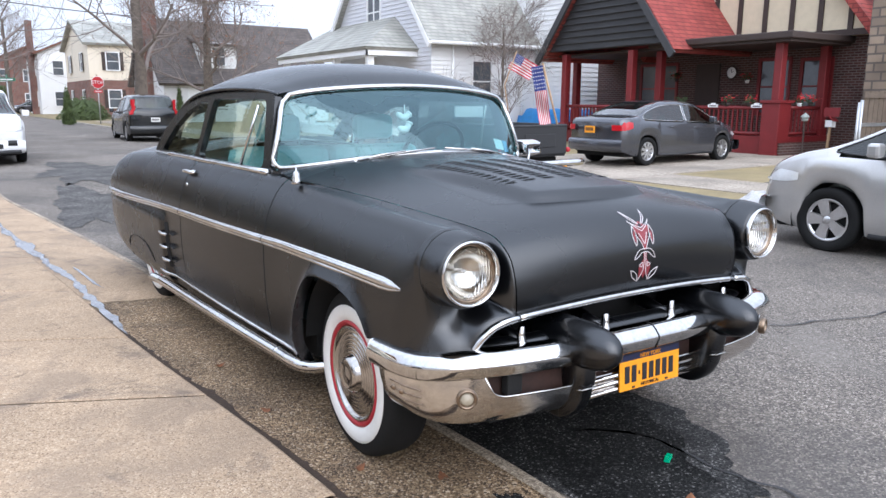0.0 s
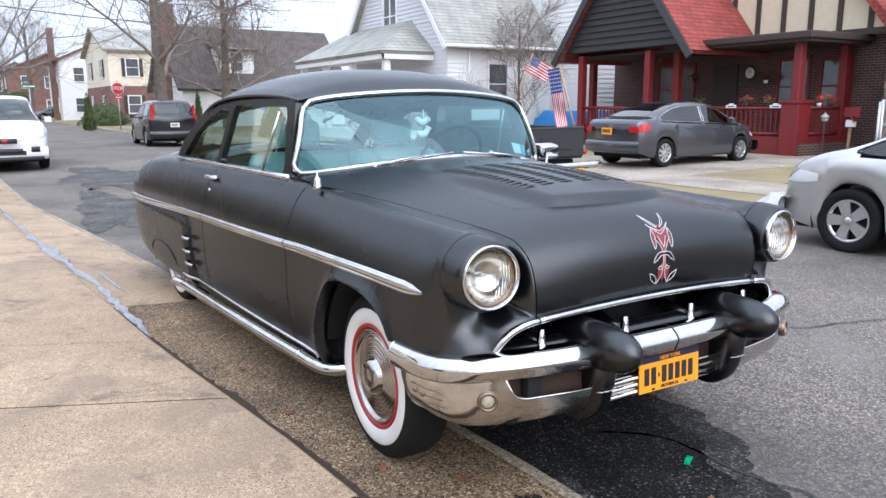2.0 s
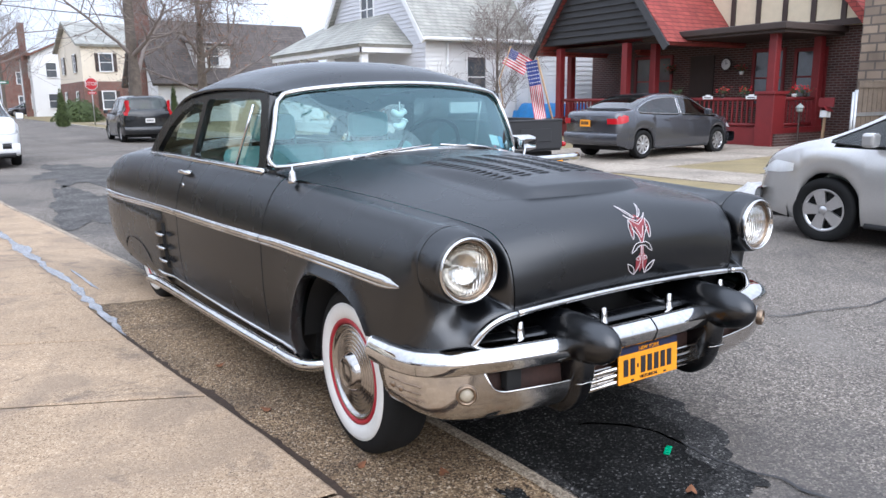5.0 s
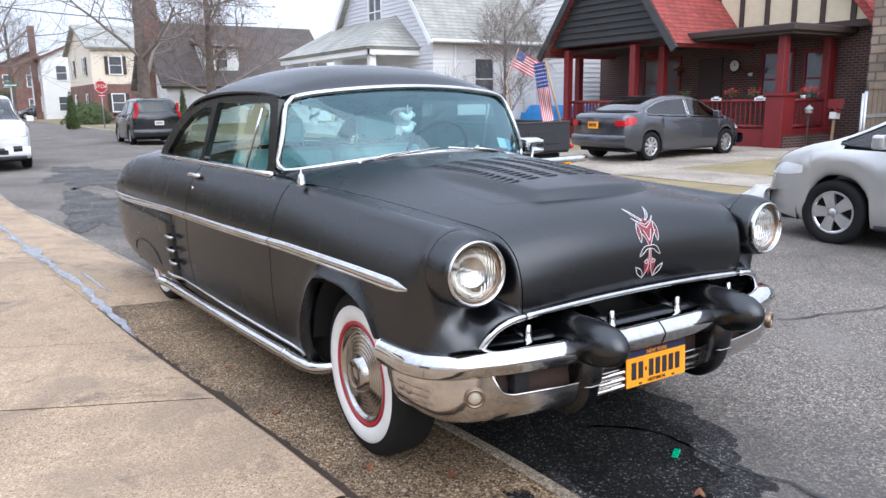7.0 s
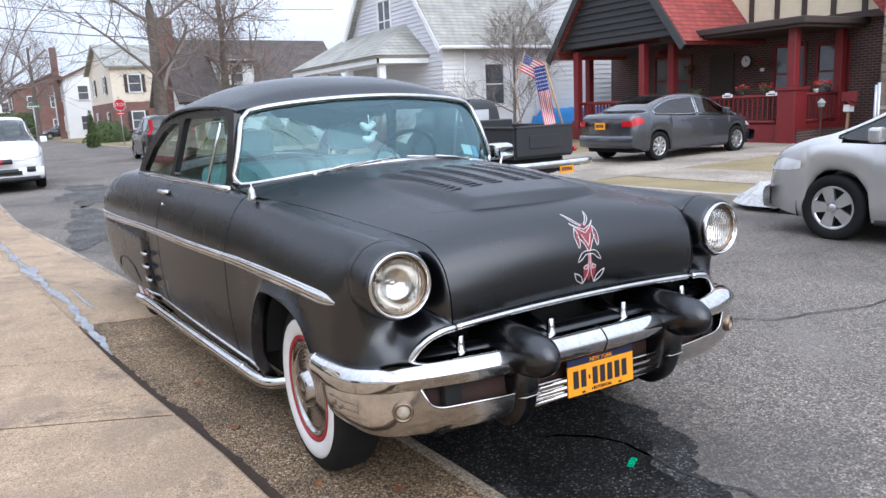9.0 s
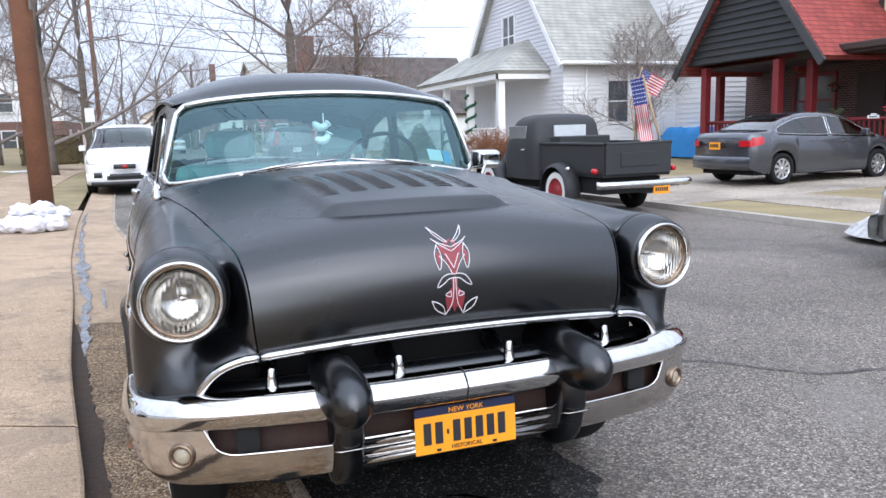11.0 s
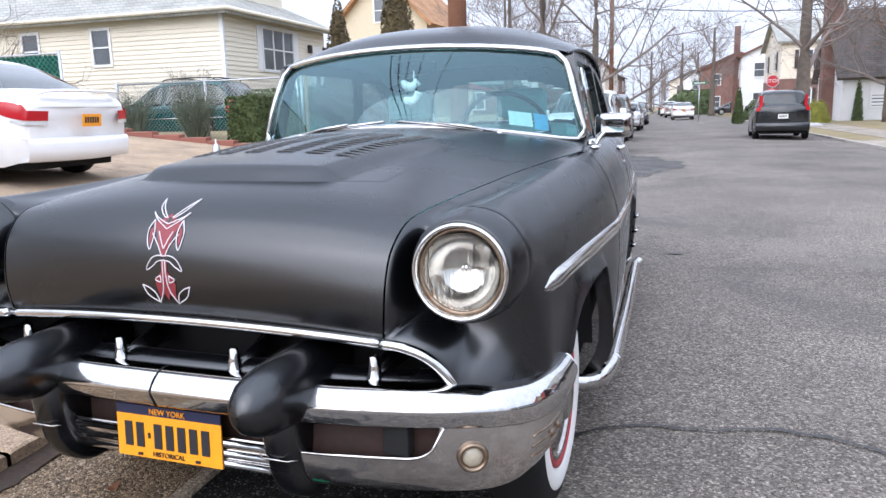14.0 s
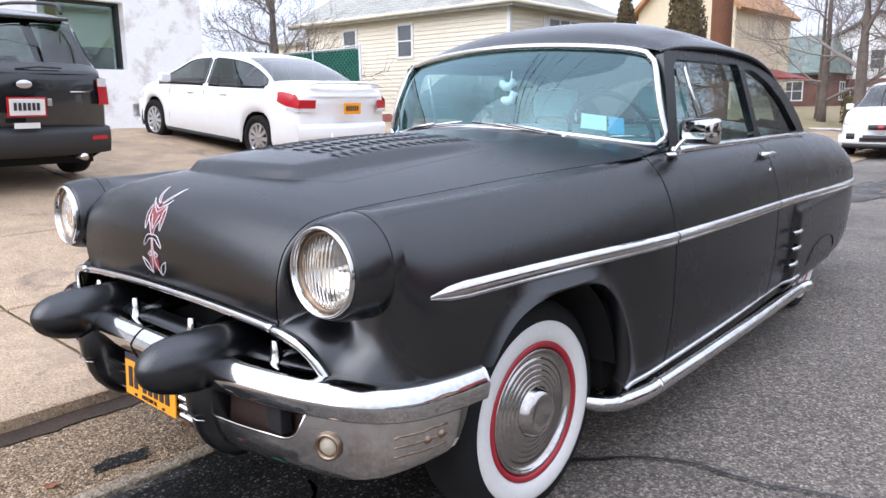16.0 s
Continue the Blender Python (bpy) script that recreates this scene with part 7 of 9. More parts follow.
# porch
boxed("porch_floor", 15.8, 18.2, 9.3, 18.2, -0.1, 0.55, RED_WOOD, red)
boxed("porch_base", 15.7, 18.2, 9.2, 9.3, -0.1, 0.4, DARK_BRICK, red)
boxed("porch_roof", 15.4, 18.3, 8.9, 13.6, 3.02, 3.2, TRIM_DARK, red, 0.03)
boxed("porch_ceiling", 15.5, 18.2, 9.0, 18.2, 2.95, 3.02, TRIM_DARK, red)
for x, y in ((15.9, 9.5), (15.9, 13.5), (15.2, 14.0), (15.2, 17.0), (16.6, 18.0), (17.9, 9.5)):
    p = thing("porch_post")
    p.parent = red
    boxed("shaft", x - 0.11, x + 0.11, y - 0.11, y + 0.11, 0.55, 3.0, RED_WOOD, p, 0.02)
    if (x, y) == (15.9, 9.5):
        boxed("pedestal", x - 0.26, x + 0.26, y - 0.26, y + 0.26, -0.05, 1.42, RED_WOOD, p, 0.02, "broad dark red pedestal")
        boxed("cap", x - 0.3, x + 0.3, y - 0.3, y + 0.3, 1.42, 1.5, RED_WOOD, p, 0.01)
    else:
        boxed("foot", x - 0.15, x + 0.15, y - 0.15, y + 0.15, 0.5, 0.75, RED_WOOD, p, 0.01)


def railing(parent, p0, p1, z0, z1, gap, material):
    r = thing("railing")
    r.parent = parent
    a, b = Vector((*p0, 0)), Vector((*p1, 0))
    put("top_rail", *tube([a + Vector((0, 0, z1)), b + Vector((0, 0, z1))], 0.05, 8), material, r)
    put("bottom_rail", *tube([a + Vector((0, 0, z0)), b + Vector((0, 0, z0))], 0.045, 8), material, r)
    n = int((b - a).length / gap)
    bm = bmesh.new()
    box(bm, -0.02, 0.02, -0.02, 0.02, z0, z1)
    first = part("baluster", bm, material, r)
    first.matrix_basis = pose(*(a + (b - a) * (0.5 / n)))
    for k in range(1, n):
        q = a + (b - a) * ((k + 0.5) / n)
        again(first, "baluster", r, pose(*q))
    return r


railing(red, (15.9, 9.8), (15.9, 13.4), 0.62, 1.3, 0.15, RED_WOOD)
railing(red, (15.2, 14.1), (15.2, 16.9), 0.62, 1.3, 0.15, RED_WOOD)
railing(red, (16.2, 9.5), (17.8, 9.5), 0.62, 1.3, 0.15, RED_WOOD)
# dark gable over the porch's far end
bm = outline([(12.3, 3.1), (17.7, 3.1), (15.0, 6.5)], [], lambda u, v: (15.0, u, v))
bmesh.ops.solidify(bm, geom=list(bm.faces), thickness=0.2)
part("porch_gable", bm, DARK_SHAKE, red, "dark grey boarded porch gable")
for k in range(17):
    z = 3.12 + 0.2 * k
    hw = 2.7 * (1 - (z - 3.1) / 3.4)
    boxed("gable_board", 14.93, 14.99, 15.0 - hw, 15.0 + hw, z, z + 0.03, DARK_SHAKE, red)
for e in (-1, 1):
    slab_roof(red, [(14.7, 15.0 + 3.0 * e, 2.9), (14.7, 15.0, 6.7), (19.5, 15.0, 6.7), (19.5, 15.0 + 3.0 * e, 2.9)], 0.16, ROOF_RED)
    slab_roof(red, [(14.66, 15.0 + 3.05 * e, 2.8), (14.66, 15.0, 6.63), (14.74, 15.0, 6.63), (14.74, 15.0 + 3.05 * e, 2.8)], 0.22, DARK_SHAKE, "bargeboard")
boxed("front_door", 18.14, 18.2, 13.1, 14.0, 0.55, 2.65, TRIM_DARK, red)
window(red, 18.2, 11.2, 1.9, -90, 0.9, 1.5, 1, 2, RED_WOOD)
window(red, 18.2, 15.6, 1.9, -90, 1.5, 1.5, 2, 2, RED_WOOD)
window(red, 18.2, 9.9, 1.9, -90, 0.8, 1.4, 1, 2, RED_WOOD)
boxed("roof_vent", 20.0, 20.12, 7.6, 7.72, 4.2, 5.6, GALV, red)
# things on the porch
clock = thing("wall_clock", "round white clock on the porch wall", "clock", at=pose(18.1, 12.6, 2.35, 0, 0, -90))
put("dial", *lathe([(0.0001, -0.03), (0.16, -0.03), (0.17, -0.02)], 28, "y"), TRIM_WHITE, clock)
put("rim", *lathe([(0.165, -0.04), (0.19, -0.035), (0.195, 0.0)], 28, "y"), TRIM_DARK, clock)
put("pointer", *join(tube([(0, -0.035, 0), (0, -0.035, 0.11)], 0.008, 5), tube([(0, -0.035, 0), (0.07, -0.035, 0.03)], 0.008, 5)), INK, clock)
LEAFY = mat("dull_green_leaf", (0.05, 0.085, 0.03), 0.7, var=0.4, scale=9)
FLOWER = mat("red_flower", (0.5, 0.01, 0.02), 0.6, var=0.2)


def tufts(name, n, place, size, material, parent=None, label="", kind="stuff", seed=0):
    """Many small leaves: place() gives each one's spot."""
    rng = random.Random(seed)
    v, f = [], []
    for i in range(n):
        c = Vector(place(rng))
        d = Vector((rng.uniform(-1, 1), rng.uniform(-1, 1), rng.uniform(-1, 1))).normalized()
        e = d.orthogonal().normalized()
        s = size * rng.uniform(0.6, 1.4)
        o = len(v)
        v += [c - d * s, c + e * s * 0.45, c + d * s, c - e * s * 0.45]
        f.append((o, o + 1, o + 2, o + 3))
    return put(name, v, f, material, parent, label, smooth=False, kind=kind)


for i, (x, y, z, red_too) in enumerate(((15.9, 10.3, 1.42, 1), (15.9, 11.0, 1.42, 1), (16.9, 9.5, 1.42, 1), (17.4, 9.5, 1.43, 1), (15.9, 12.6, 1.42, 0), (17.9, 11.9, 2.1, 1), (17.9, 14.6, 2.2, 1))):
    pl = thing("flower_pot", "potted plant with red flowers on the porch", "plant", "porch plants", at=pose(x, y, z - 0.03) @ Matrix.Scale(0.72, 4))
    put("pot", *lathe([(0.0001, -0.08), (0.07, -0.08), (0.1, 0.06), (0.085, 0.06)], 14, "z"), TRIM_WHITE if i % 3 == 2 else TRIM_DARK, pl)
    tufts("leaves", 90, lambda r: (r.gauss(0, 0.11), r.gauss(0, 0.11), 0.16 + r.gauss(0, 0.08)), 0.05, LEAFY, pl, seed=i)
    if red_too:
        tufts("flower_growth", 50, lambda r: (r.gauss(0, 0.12), r.gauss(0, 0.12), 0.22 + r.gauss(0, 0.07)), 0.05, FLOWER, pl, seed=i + 40)
for y in (11.45, 10.05):
    plaque = thing("plaque", "small white painted plaque on the porch rail", "sign", "porch plaques", at=pose(15.84, y, 1.3))
    part("board", box(bmesh.new(), -0.012, 0.012, -0.17, 0.17, 0.0, 0.085, 0.008), TRIM_WHITE, plaque)
    part("crest", box(bmesh.new(), -0.011, 0.011, -0.08, 0.08, 0.085, 0.125, 0.008), TRIM_WHITE, plaque)
    part("pattern_bar", box(bmesh.new(), -0.016, -0.011, -0.11, 0.11, 0.03, 0.055), TRIM_DARK, plaque)
lantern = thing("garden_lantern", "grey-green bird feeder lantern on a thin post", "lantern", at=pose(15.3, 8.3, right_z(15, 8) + 0.3) @ Matrix.Scale(0.72, 4))
part("post", box(bmesh.new(), -0.02, 0.02, -0.02, 0.02, -0.6, 0.86), TRIM_DARK, lantern)
FEEDER = mat("weathered_green_metal", (0.24, 0.26, 0.24), 0.6, 0.2, var=0.25)
put("bowl", *lathe([(0.0001, 0.84), (0.1, 0.86), (0.11, 0.9), (0.09, 1.0), (0.085, 1.0)], 16, "z"), FEEDER, lantern)
put("cap", *lathe([(0.15, 0.99), (0.1, 1.06), (0.03, 1.12), (0.0001, 1.15)], 16, "z"), FEEDER, lantern)
TARP = mat("blue_tarp", (0.02, 0.22, 0.55), 0.5, var=0.2, bump=0.3)
tarp = thing("tarpaulin", "blue tarpaulin over stored things beside the porch", "tarpaulin", at=pose(17.5, 20.0, 0))
rows = [[(u * 1.1, w * 1.6, (1.15 + 0.12 * noise.noise((u * 3, w * 3, 1))) * (1 - 0.9 * step(0.75, 1.0, max(abs(u), abs(w))))) for u in [k / 6 for k in range(-6, 7)]] for w in [k / 6 for k in range(-6, 7)]]
put("cover", *grid(rows), TARP, tarp)
# birdhouse post and gate by the entry
post = thing("birdhouse", "red-roofed birdhouses on a leaning post", "birdhouse", at=pose(16.7, 8.5, 0.1, 0, 4, 0) @ Matrix.Scale(0.66, 4))
boxed("post", -0.04, 0.04, -0.04, 0.04, -0.2, 1.3, WOOD, post)
boxed("box", -0.14, 0.14, -0.14, 0.14, 1.1, 1.36, TRIM_WHITE, post, 0.01)
slab_roof(post, [(-0.22, -0.2, 1.34), (-0.22, 0, 1.52), (0.22, 0, 1.52), (0.22, -0.2, 1.34)], 0.02, RED_WOOD)
slab_roof(post, [(-0.22, 0.2, 1.34), (-0.22, 0, 1.52), (0.22, 0, 1.52), (0.22, 0.2, 1.34)], 0.02, RED_WOOD)
boxed("sign", -0.05, 0.0, -0.32, 0.3, 1.5, 1.85, RED_WOOD, post)
gate = thing("garden_gate", "wooden garden gate panel with a metal post", "gate", at=pose(15.4, 7.0, -0.05))
for k in range(8):
    boxed("board", 0.05 + 0.21 * k, 0.24 + 0.21 * k, -0.02, 0.02, 0.1, 1.75, OLD_WOOD, gate)
boxed("rail", 0.0, 1.75, -0.05, -0.02, 1.6, 1.7, OLD_WOOD, gate)
boxed("rail", 0.0, 1.75, -0.05, -0.02, 0.95, 1.03, GALV, gate)
put("metal_post", *tube([(0, 0, -0.1), (0, 0, 1.55)], 0.04, 10), GALV, gate)
put("metal_post", *tube([(-0.12, 0, -0.1), (-0.12, 0, 1.5)], 0.03, 10), GALV, gate)

# pale grey gabled house with a hipped porch
grey_house = thing("house", "pale grey sided house with a gable and hipped porch", "house", at=pose(-0.38, 0.24, 0))
hx, hy0, hy1 = 13.0, 21.3, 30.0
laps(grey_house, (hx, hy1), (hx, hy0), -0.1, 3.9, 0.16, [(3.5, 4.7, 4.2, 5.9), (2.5, 3.5, 0.4, 2.5)], LAVENDER, gable=8.9)
laps(grey_house, (hx, hy0), (24, hy0), -0.1, 3.9, 0.16, [(1.8, 2.75, 1.4, 3.0)], WHITE_SIDE)
block(grey_house, hx + 0.06, 24, hy0 + 0.06, hy1, -0.1, 3.85, LAVENDER)
slab_roof(grey_house, [(hx - 0.35, hy0 - 0.45, 3.6), (hx - 0.35, (hy0 + hy1) / 2, 9.1), (24, (hy0 + hy1) / 2, 9.1), (24, hy0 - 0.45, 3.6)], 0.18, ROOF_GREY)
slab_roof(grey_house, [(hx - 0.35, hy1 + 0.45, 3.6), (hx - 0.35, (hy0 + hy1) / 2, 9.1), (24, (hy0 + hy1) / 2, 9.1), (24, hy1 + 0.45, 3.6)], 0.18, ROOF_GREY)
for s, e in ((hy0 - 0.5, 1), (hy1 + 0.5, -1)):
    slab_roof(grey_house, [(hx - 0.38, s, 3.5), (hx - 0.38, (hy0 + hy1) / 2, 9.0), (hx - 0.3, (hy0 + hy1) / 2, 9.0), (hx - 0.3, s, 3.5)], 0.2, TRIM_WHITE, "bargeboard")
put("gutter", *tube([(hx - 0.3, hy0 - 0.45, 3.55), (24, hy0 - 0.45, 3.55)], 0.07, 8), TRIM_WHITE, grey_house)
put("downpipe", *tube([(hx + 0.9, hy0 - 0.1, 3.5), (hx + 0.9, hy0 - 0.1, 0)], 0.05, 8), TRIM_WHITE, grey_house)
put("downpipe", *tube([(17.2, hy0 - 0.1, 3.5), (17.2, hy0 - 0.1, 0)], 0.05, 8), TRIM_WHITE, grey_house)
window(grey_house, hx, 25.9, 5.05, -90, 1.1, 1.6, 2, 2)
window(grey_house, hx + 2.28, hy0, 2.2, 0, 0.85, 1.5, 1, 2)
boxed("front_door", hx - 0.04, hx + 0.04, 26.55, 27.5, 0.4, 2.5, TRIM_WHITE, grey_house)
px0, py0, py1 = 11.1, 22.6, 31.2
boxed("porch_floor", px0, hx, py0, py1, -0.1, 0.42, WHITE_SIDE, grey_house)
slab_roof(grey_house, [(px0 - 0.4, py0 - 0.4, 3.4), (px0 - 0.4, py1 + 0.4, 3.4), (hx, py1 - 1.3, 4.75), (hx, py0 + 1.5, 4.75)], 0.14, ROOF_GREY, "porch_roof")
slab_roof(grey_house, [(px0 - 0.4, py0 - 0.4, 3.4), (hx, py0 - 0.4, 3.4), (hx, py0 + 1.5, 4.75)], 0.14, ROOF_GREY, "porch_roof")
slab_roof(grey_house, [(px0 - 0.4, py1 + 0.4, 3.4), (hx, py1 + 0.4, 3.4), (hx, py1 - 1.3, 4.75)], 0.14, ROOF_GREY, "porch_roof")
boxed("porch_fascia", px0 - 0.3, px0 - 0.22, py0 - 0.3, py1 + 0.3, 3.1, 3.35, TRIM_WHITE, grey_house)
boxed("porch_fascia", px0 - 0.3, hx, py0 - 0.3, py0 - 0.22, 3.1, 3.35, TRIM_WHITE, grey_house)
boxed("porch_ceiling", px0 - 0.2, hx, py0 - 0.2, py1 + 0.2, 3.25, 3.31, TRIM_WHITE, grey_house)
for y in (py0, 25.6, 28.4, py1):
    boxed("porch_column", px0 - 0.13, px0 + 0.13, y - 0.13, y + 0.13, 0.42, 3.27, TRIM_WHITE, grey_house, 0.02)
GARLAND = mat("green_garland", (0.02, 0.1, 0.05), 0.8, var=0.4, scale=20, bump=0.5)
for y in (25.6, 28.4):
    put("garland", *tube([(px0 + 0.2 * math.cos(a), y + 0.2 * math.sin(a), 0.5 + a * 0.075) for a in (0.3 * k for k in range(98))], 0.06, 6), GARLAND, grey_house)
railing(grey_house, (px0, py0 + 0.2), (px0, 25.4), 0.5, 1.3, 0.17, TRIM_WHITE)
railing(grey_house, (px0, 28.6), (px0, py1 - 0.2), 0.5, 1.3, 0.17, TRIM_WHITE)
put("roof_mast", *tube([(17.5, 24.0, 6.2), (17.5, 24.0, 7.4)], 0.04, 6), GALV, grey_house)
put("roof_mast_arm", *tube([(17.3, 24.0, 7.1), (17.7, 24.0, 7.2)], 0.05, 6), GALV, grey_house)

# tall white house between the two
white_house = thing("house", "two-storey white sided house behind bare trees", "house")
laps(white_house, (17.5, 27.5), (17.5, 19.7), -0.1, 7.6, 0.18, [], WHITE_SIDE)
laps(white_house, (17.5, 19.7), (27, 19.7), -0.1, 7.6, 0.18, [], WHITE_SIDE)
block(white_house, 17.56, 27, 19.76, 27.5, -0.1, 7.5, WHITE_SIDE)
slab_roof(white_house, [(17.1, 19.3, 7.4), (17.1, 28, 7.4), (22, 28, 9.4), (22, 19.3, 9.4)], 0.2, ROOF_GREY)
slab_roof(white_house, [(27.4, 19.3, 7.4), (27.4, 28, 7.4), (22, 28, 9.4), (22, 19.3, 9.4)], 0.2, ROOF_GREY)
window(white_house, 20.0, 19.7, 5.2, 0, 1.2, 1.5, 2, 2)
window(white_house, 23.0, 19.7, 5.2, 0, 1.2, 1.5, 2, 2)
window(white_house, 21.0, 19.7, 2.0, 0, 1.2, 1.4, 2, 2)

# white cape with a dark roof and brick chimney
cape = thing("house", "white cape house with dark roof, dormer and brick chimney", "house")
laps(cape, (10.6, 47.0), (22.0, 47.0), -0.1, 2.7, 0.2, [], WHITE_SIDE)
laps(cape, (10.6, 55.0), (10.6, 47.0), -0.1, 2.7, 0.2, [], WHITE_SIDE, gable=6.6)
block(cape, 10.66, 22.0, 47.06, 55, -0.1, 2.65, WHITE_SIDE)
slab_roof(cape, [(10.2, 46.5, 2.5), (22.4, 46.5, 2.5), (22.4, 51, 6.8), (10.2, 51, 6.8)], 0.2, ROOF_DARK)
slab_roof(cape, [(10.2, 55.5, 2.5), (22.4, 55.5, 2.5), (22.4, 51, 6.8), (10.2, 51, 6.8)], 0.2, ROOF_DARK)
block(cape, 13.2, 15.6, 47.6, 50.5, 3.2, 5.2, WHITE_SIDE, "dormer")
slab_roof(cape, [(13.0, 47.3, 5.1), (15.8, 47.3, 5.1), (15.8, 50.8, 5.9), (13.0, 50.8, 5.9)], 0.15, ROOF_DARK)
window(cape, 14.4, 47.6, 4.3, 0, 0.8, 1.1)
for x in (12.6, 14.2, 18.2, 20.2):
    window(cape, x, 47.0, 1.5, 0, 0.9, 1.3)
block(cape, 9.9, 11.0, 49.5, 50.5, -0.1, 8.0, BRICK, "chimney")

# two-storey houses past the corner
def far_house(x0, x1, y0, y1, h, wall, lower, roof_m, rise, label, ridge="y", shutters=None):
    o = thing("house", label, "house", "houses up the street")
    block(o, x0, x1, y0, y1, h / 2 if lower else -0.1, h, wall)
    if lower:
        block(o, x0 - 0.04, x1 + 0.04, y0 - 0.04, y1 + 0.04, -0.1, h / 2, lower, "lower_wall")
    xm, ym = (x0 + x1) / 2, (y0 + y1) / 2
    if ridge == "y":
        slab_roof(o, [(x0 - 0.4, y0 - 0.4, h - 0.1), (x0 - 0.4, y1 + 0.4, h - 0.1), (xm, y1 + 0.4, h + rise), (xm, y0 - 0.4, h + rise)], 0.2, roof_m)
        slab_roof(o, [(x1 + 0.4, y0 - 0.4, h - 0.1), (x1 + 0.4, y1 + 0.4, h - 0.1), (xm, y1 + 0.4, h + rise), (xm, y0 - 0.4, h + rise)], 0.2, roof_m)
        put("gable", [(x0, y0, h), (x1, y0, h), (xm, y0, h + rise), (x0, y0 + 0.2, h), (x1, y0 + 0.2, h), (xm, y0 + 0.2, h + rise)], [(0, 1, 2), (5, 4, 3), (0, 3, 4, 1), (1, 4, 5, 2), (2, 5, 3, 0)], wall, o, smooth=False)
    else:
        slab_roof(o, [(x0 - 0.4, y0 - 0.4, h - 0.1), (x1 + 0.4, y0 - 0.4, h - 0.1), (x1 + 0.4, ym, h + rise), (x0 - 0.4, ym, h + rise)], 0.2, roof_m)
        slab_roof(o, [(x0 - 0.4, y1 + 0.4, h - 0.1), (x1 + 0.4, y1 + 0.4, h - 0.1), (x1 + 0.4, ym, h + rise), (x0 - 0.4, ym, h + rise)], 0.2, roof_m)
        for x in (x0, x1 - 0.2):
            put("gable", [(x, y0, h), (x, y1, h), (x, ym, h + rise), (x + 0.2, y0, h), (x + 0.2, y1, h), (x + 0.2, ym, h + rise)], [(0, 1, 2), (5, 4, 3), (0, 3, 4, 1), (1, 4, 5, 2), (2, 5, 3, 0)], wall, o, smooth=False)
    for z in (h * 0.25, h * 0.75):
        for k in (0.22, 0.5, 0.78):
            window(o, x0 + (x1 - x0) * k, y0 - 0.05, z, 0, 0.95, 1.4, 1, 2, shutters=shutters)
        for k in (0.25, 0.75):
            yy = y0 + (y1 - y0) * k
            if x0 > 0:
                window(o, x0 - 0.05, yy, z, -90, 0.95, 1.4, 1, 2, shutters=shutters)
            else:
                window(o, x1 + 0.05, yy, z, 90, 0.95, 1.4, 1, 2, shutters=shutters)
    return o


yh = far_house(9.5, 18.0, 66, 78, 6.2, YELLOW_SIDE, BRICK, ROOF_GREY, 2.2, "yellow sided house over red brick ground floor", "x", shutters=TRIM_DARK)
wh = far_house(7.8, 16.0, 84, 94, 6.2, WHITE_SIDE, None, ROOF_BROWN, 2.0, "white two-storey house with a brown roof", "y")
block(wh, 7.2, 7.8, 86, 86.8, -0.1, 9.4, BRICK, "chimney")
far_house(4.5, 14, 108, 120, 6.0, BRICK, None, ROOF_BROWN, 2.2, "red brick house far up the street", "y")
far_house(2.5, 12, 132, 146, 6.0, WHITE_SIDE, BRICK, ROOF_DARK, 2.2, "white and brick house far up the street", "y")
far_house(0.0, 9, 160, 175, 6.0, YELLOW_SIDE, None, ROOF_DARK, 2.2, "pale yellow house far up the street", "y")

# beige house on the near side
beige = thing("house", "beige vinyl-sided house with white windows", "house")
bx, by = -11.7, 18.3
laps(beige, (-21.5, by), (bx, by), 0.2, 4.25, 0.142, [(5.04, 5.66, 2.8, 3.85), (2.24, 2.86, 2.8, 3.85)], BEIGE)
laps(beige, (bx, by), (bx, 25.4), 0.2, 4.25, 0.142, [(2.3, 4.5, 2.55, 3.95), (5.9, 6.8, 1.5, 3.6)], BEIGE)
block(beige, -21.5, bx - 0.06, by + 0.06, 25.4, 0.2, 4.2, BEIGE)
laps(beige, (-26, by + 2.2), (-21.5, by + 2.2), 0.2, 4.0, 0.142, [], BEIGE)
block(beige, -26, -21.5, by + 2.26, 25.4, 0.2, 3.95, BEIGE)
boxed("corner_post", bx - 0.08, bx + 0.03, by - 0.03, by + 0.08, 0.2, 4.2, TRIM_WHITE, beige)
window(beige, -16.15, by, 3.32, 0, 0.62, 1.05)
window(beige, -18.95, by, 3.32, 0, 0.62, 1.05)
window(beige, -23.0, by + 2.2, 2.7, 0, 0.7, 1.1)
window(beige, -24.6, by + 2.2, 2.7, 0, 0.7, 1.1)
window(beige, bx, 21.7, 3.25, 90, 2.1, 1.35, 3, 2, shutters=TRIM_WHITE)
boxed("front_door", bx - 0.05, bx + 0.05, 24.25, 25.1, 1.5, 3.6, TRIM_WHITE, beige)
boxed("door_pane", bx + 0.045, bx + 0.06, 24.5, 24.85, 1.9, 3.3, PANE, beige)
for y in (24.0, 25.3):
    boxed("wall_lamp", bx + 0.02, bx + 0.16, y - 0.09, y + 0.09, 3.3, 3.6, TRIM_DARK, beige, 0.03)
slab_roof(beige, [(-22.0, by - 0.5, 4.2), (bx + 0.5, by - 0.5, 4.2), (bx - 4.2, by + 3.5, 6.3), (-22.0, by + 3.5, 6.3)], 0.16, ROOF_GREY)
slab_roof(beige, [(bx + 0.5, by - 0.5, 4.2), (bx + 0.5, 25.9, 4.2), (bx - 4.2, 25.9, 6.3), (bx - 4.2, by + 3.5, 6.3)], 0.16, ROOF_GREY)
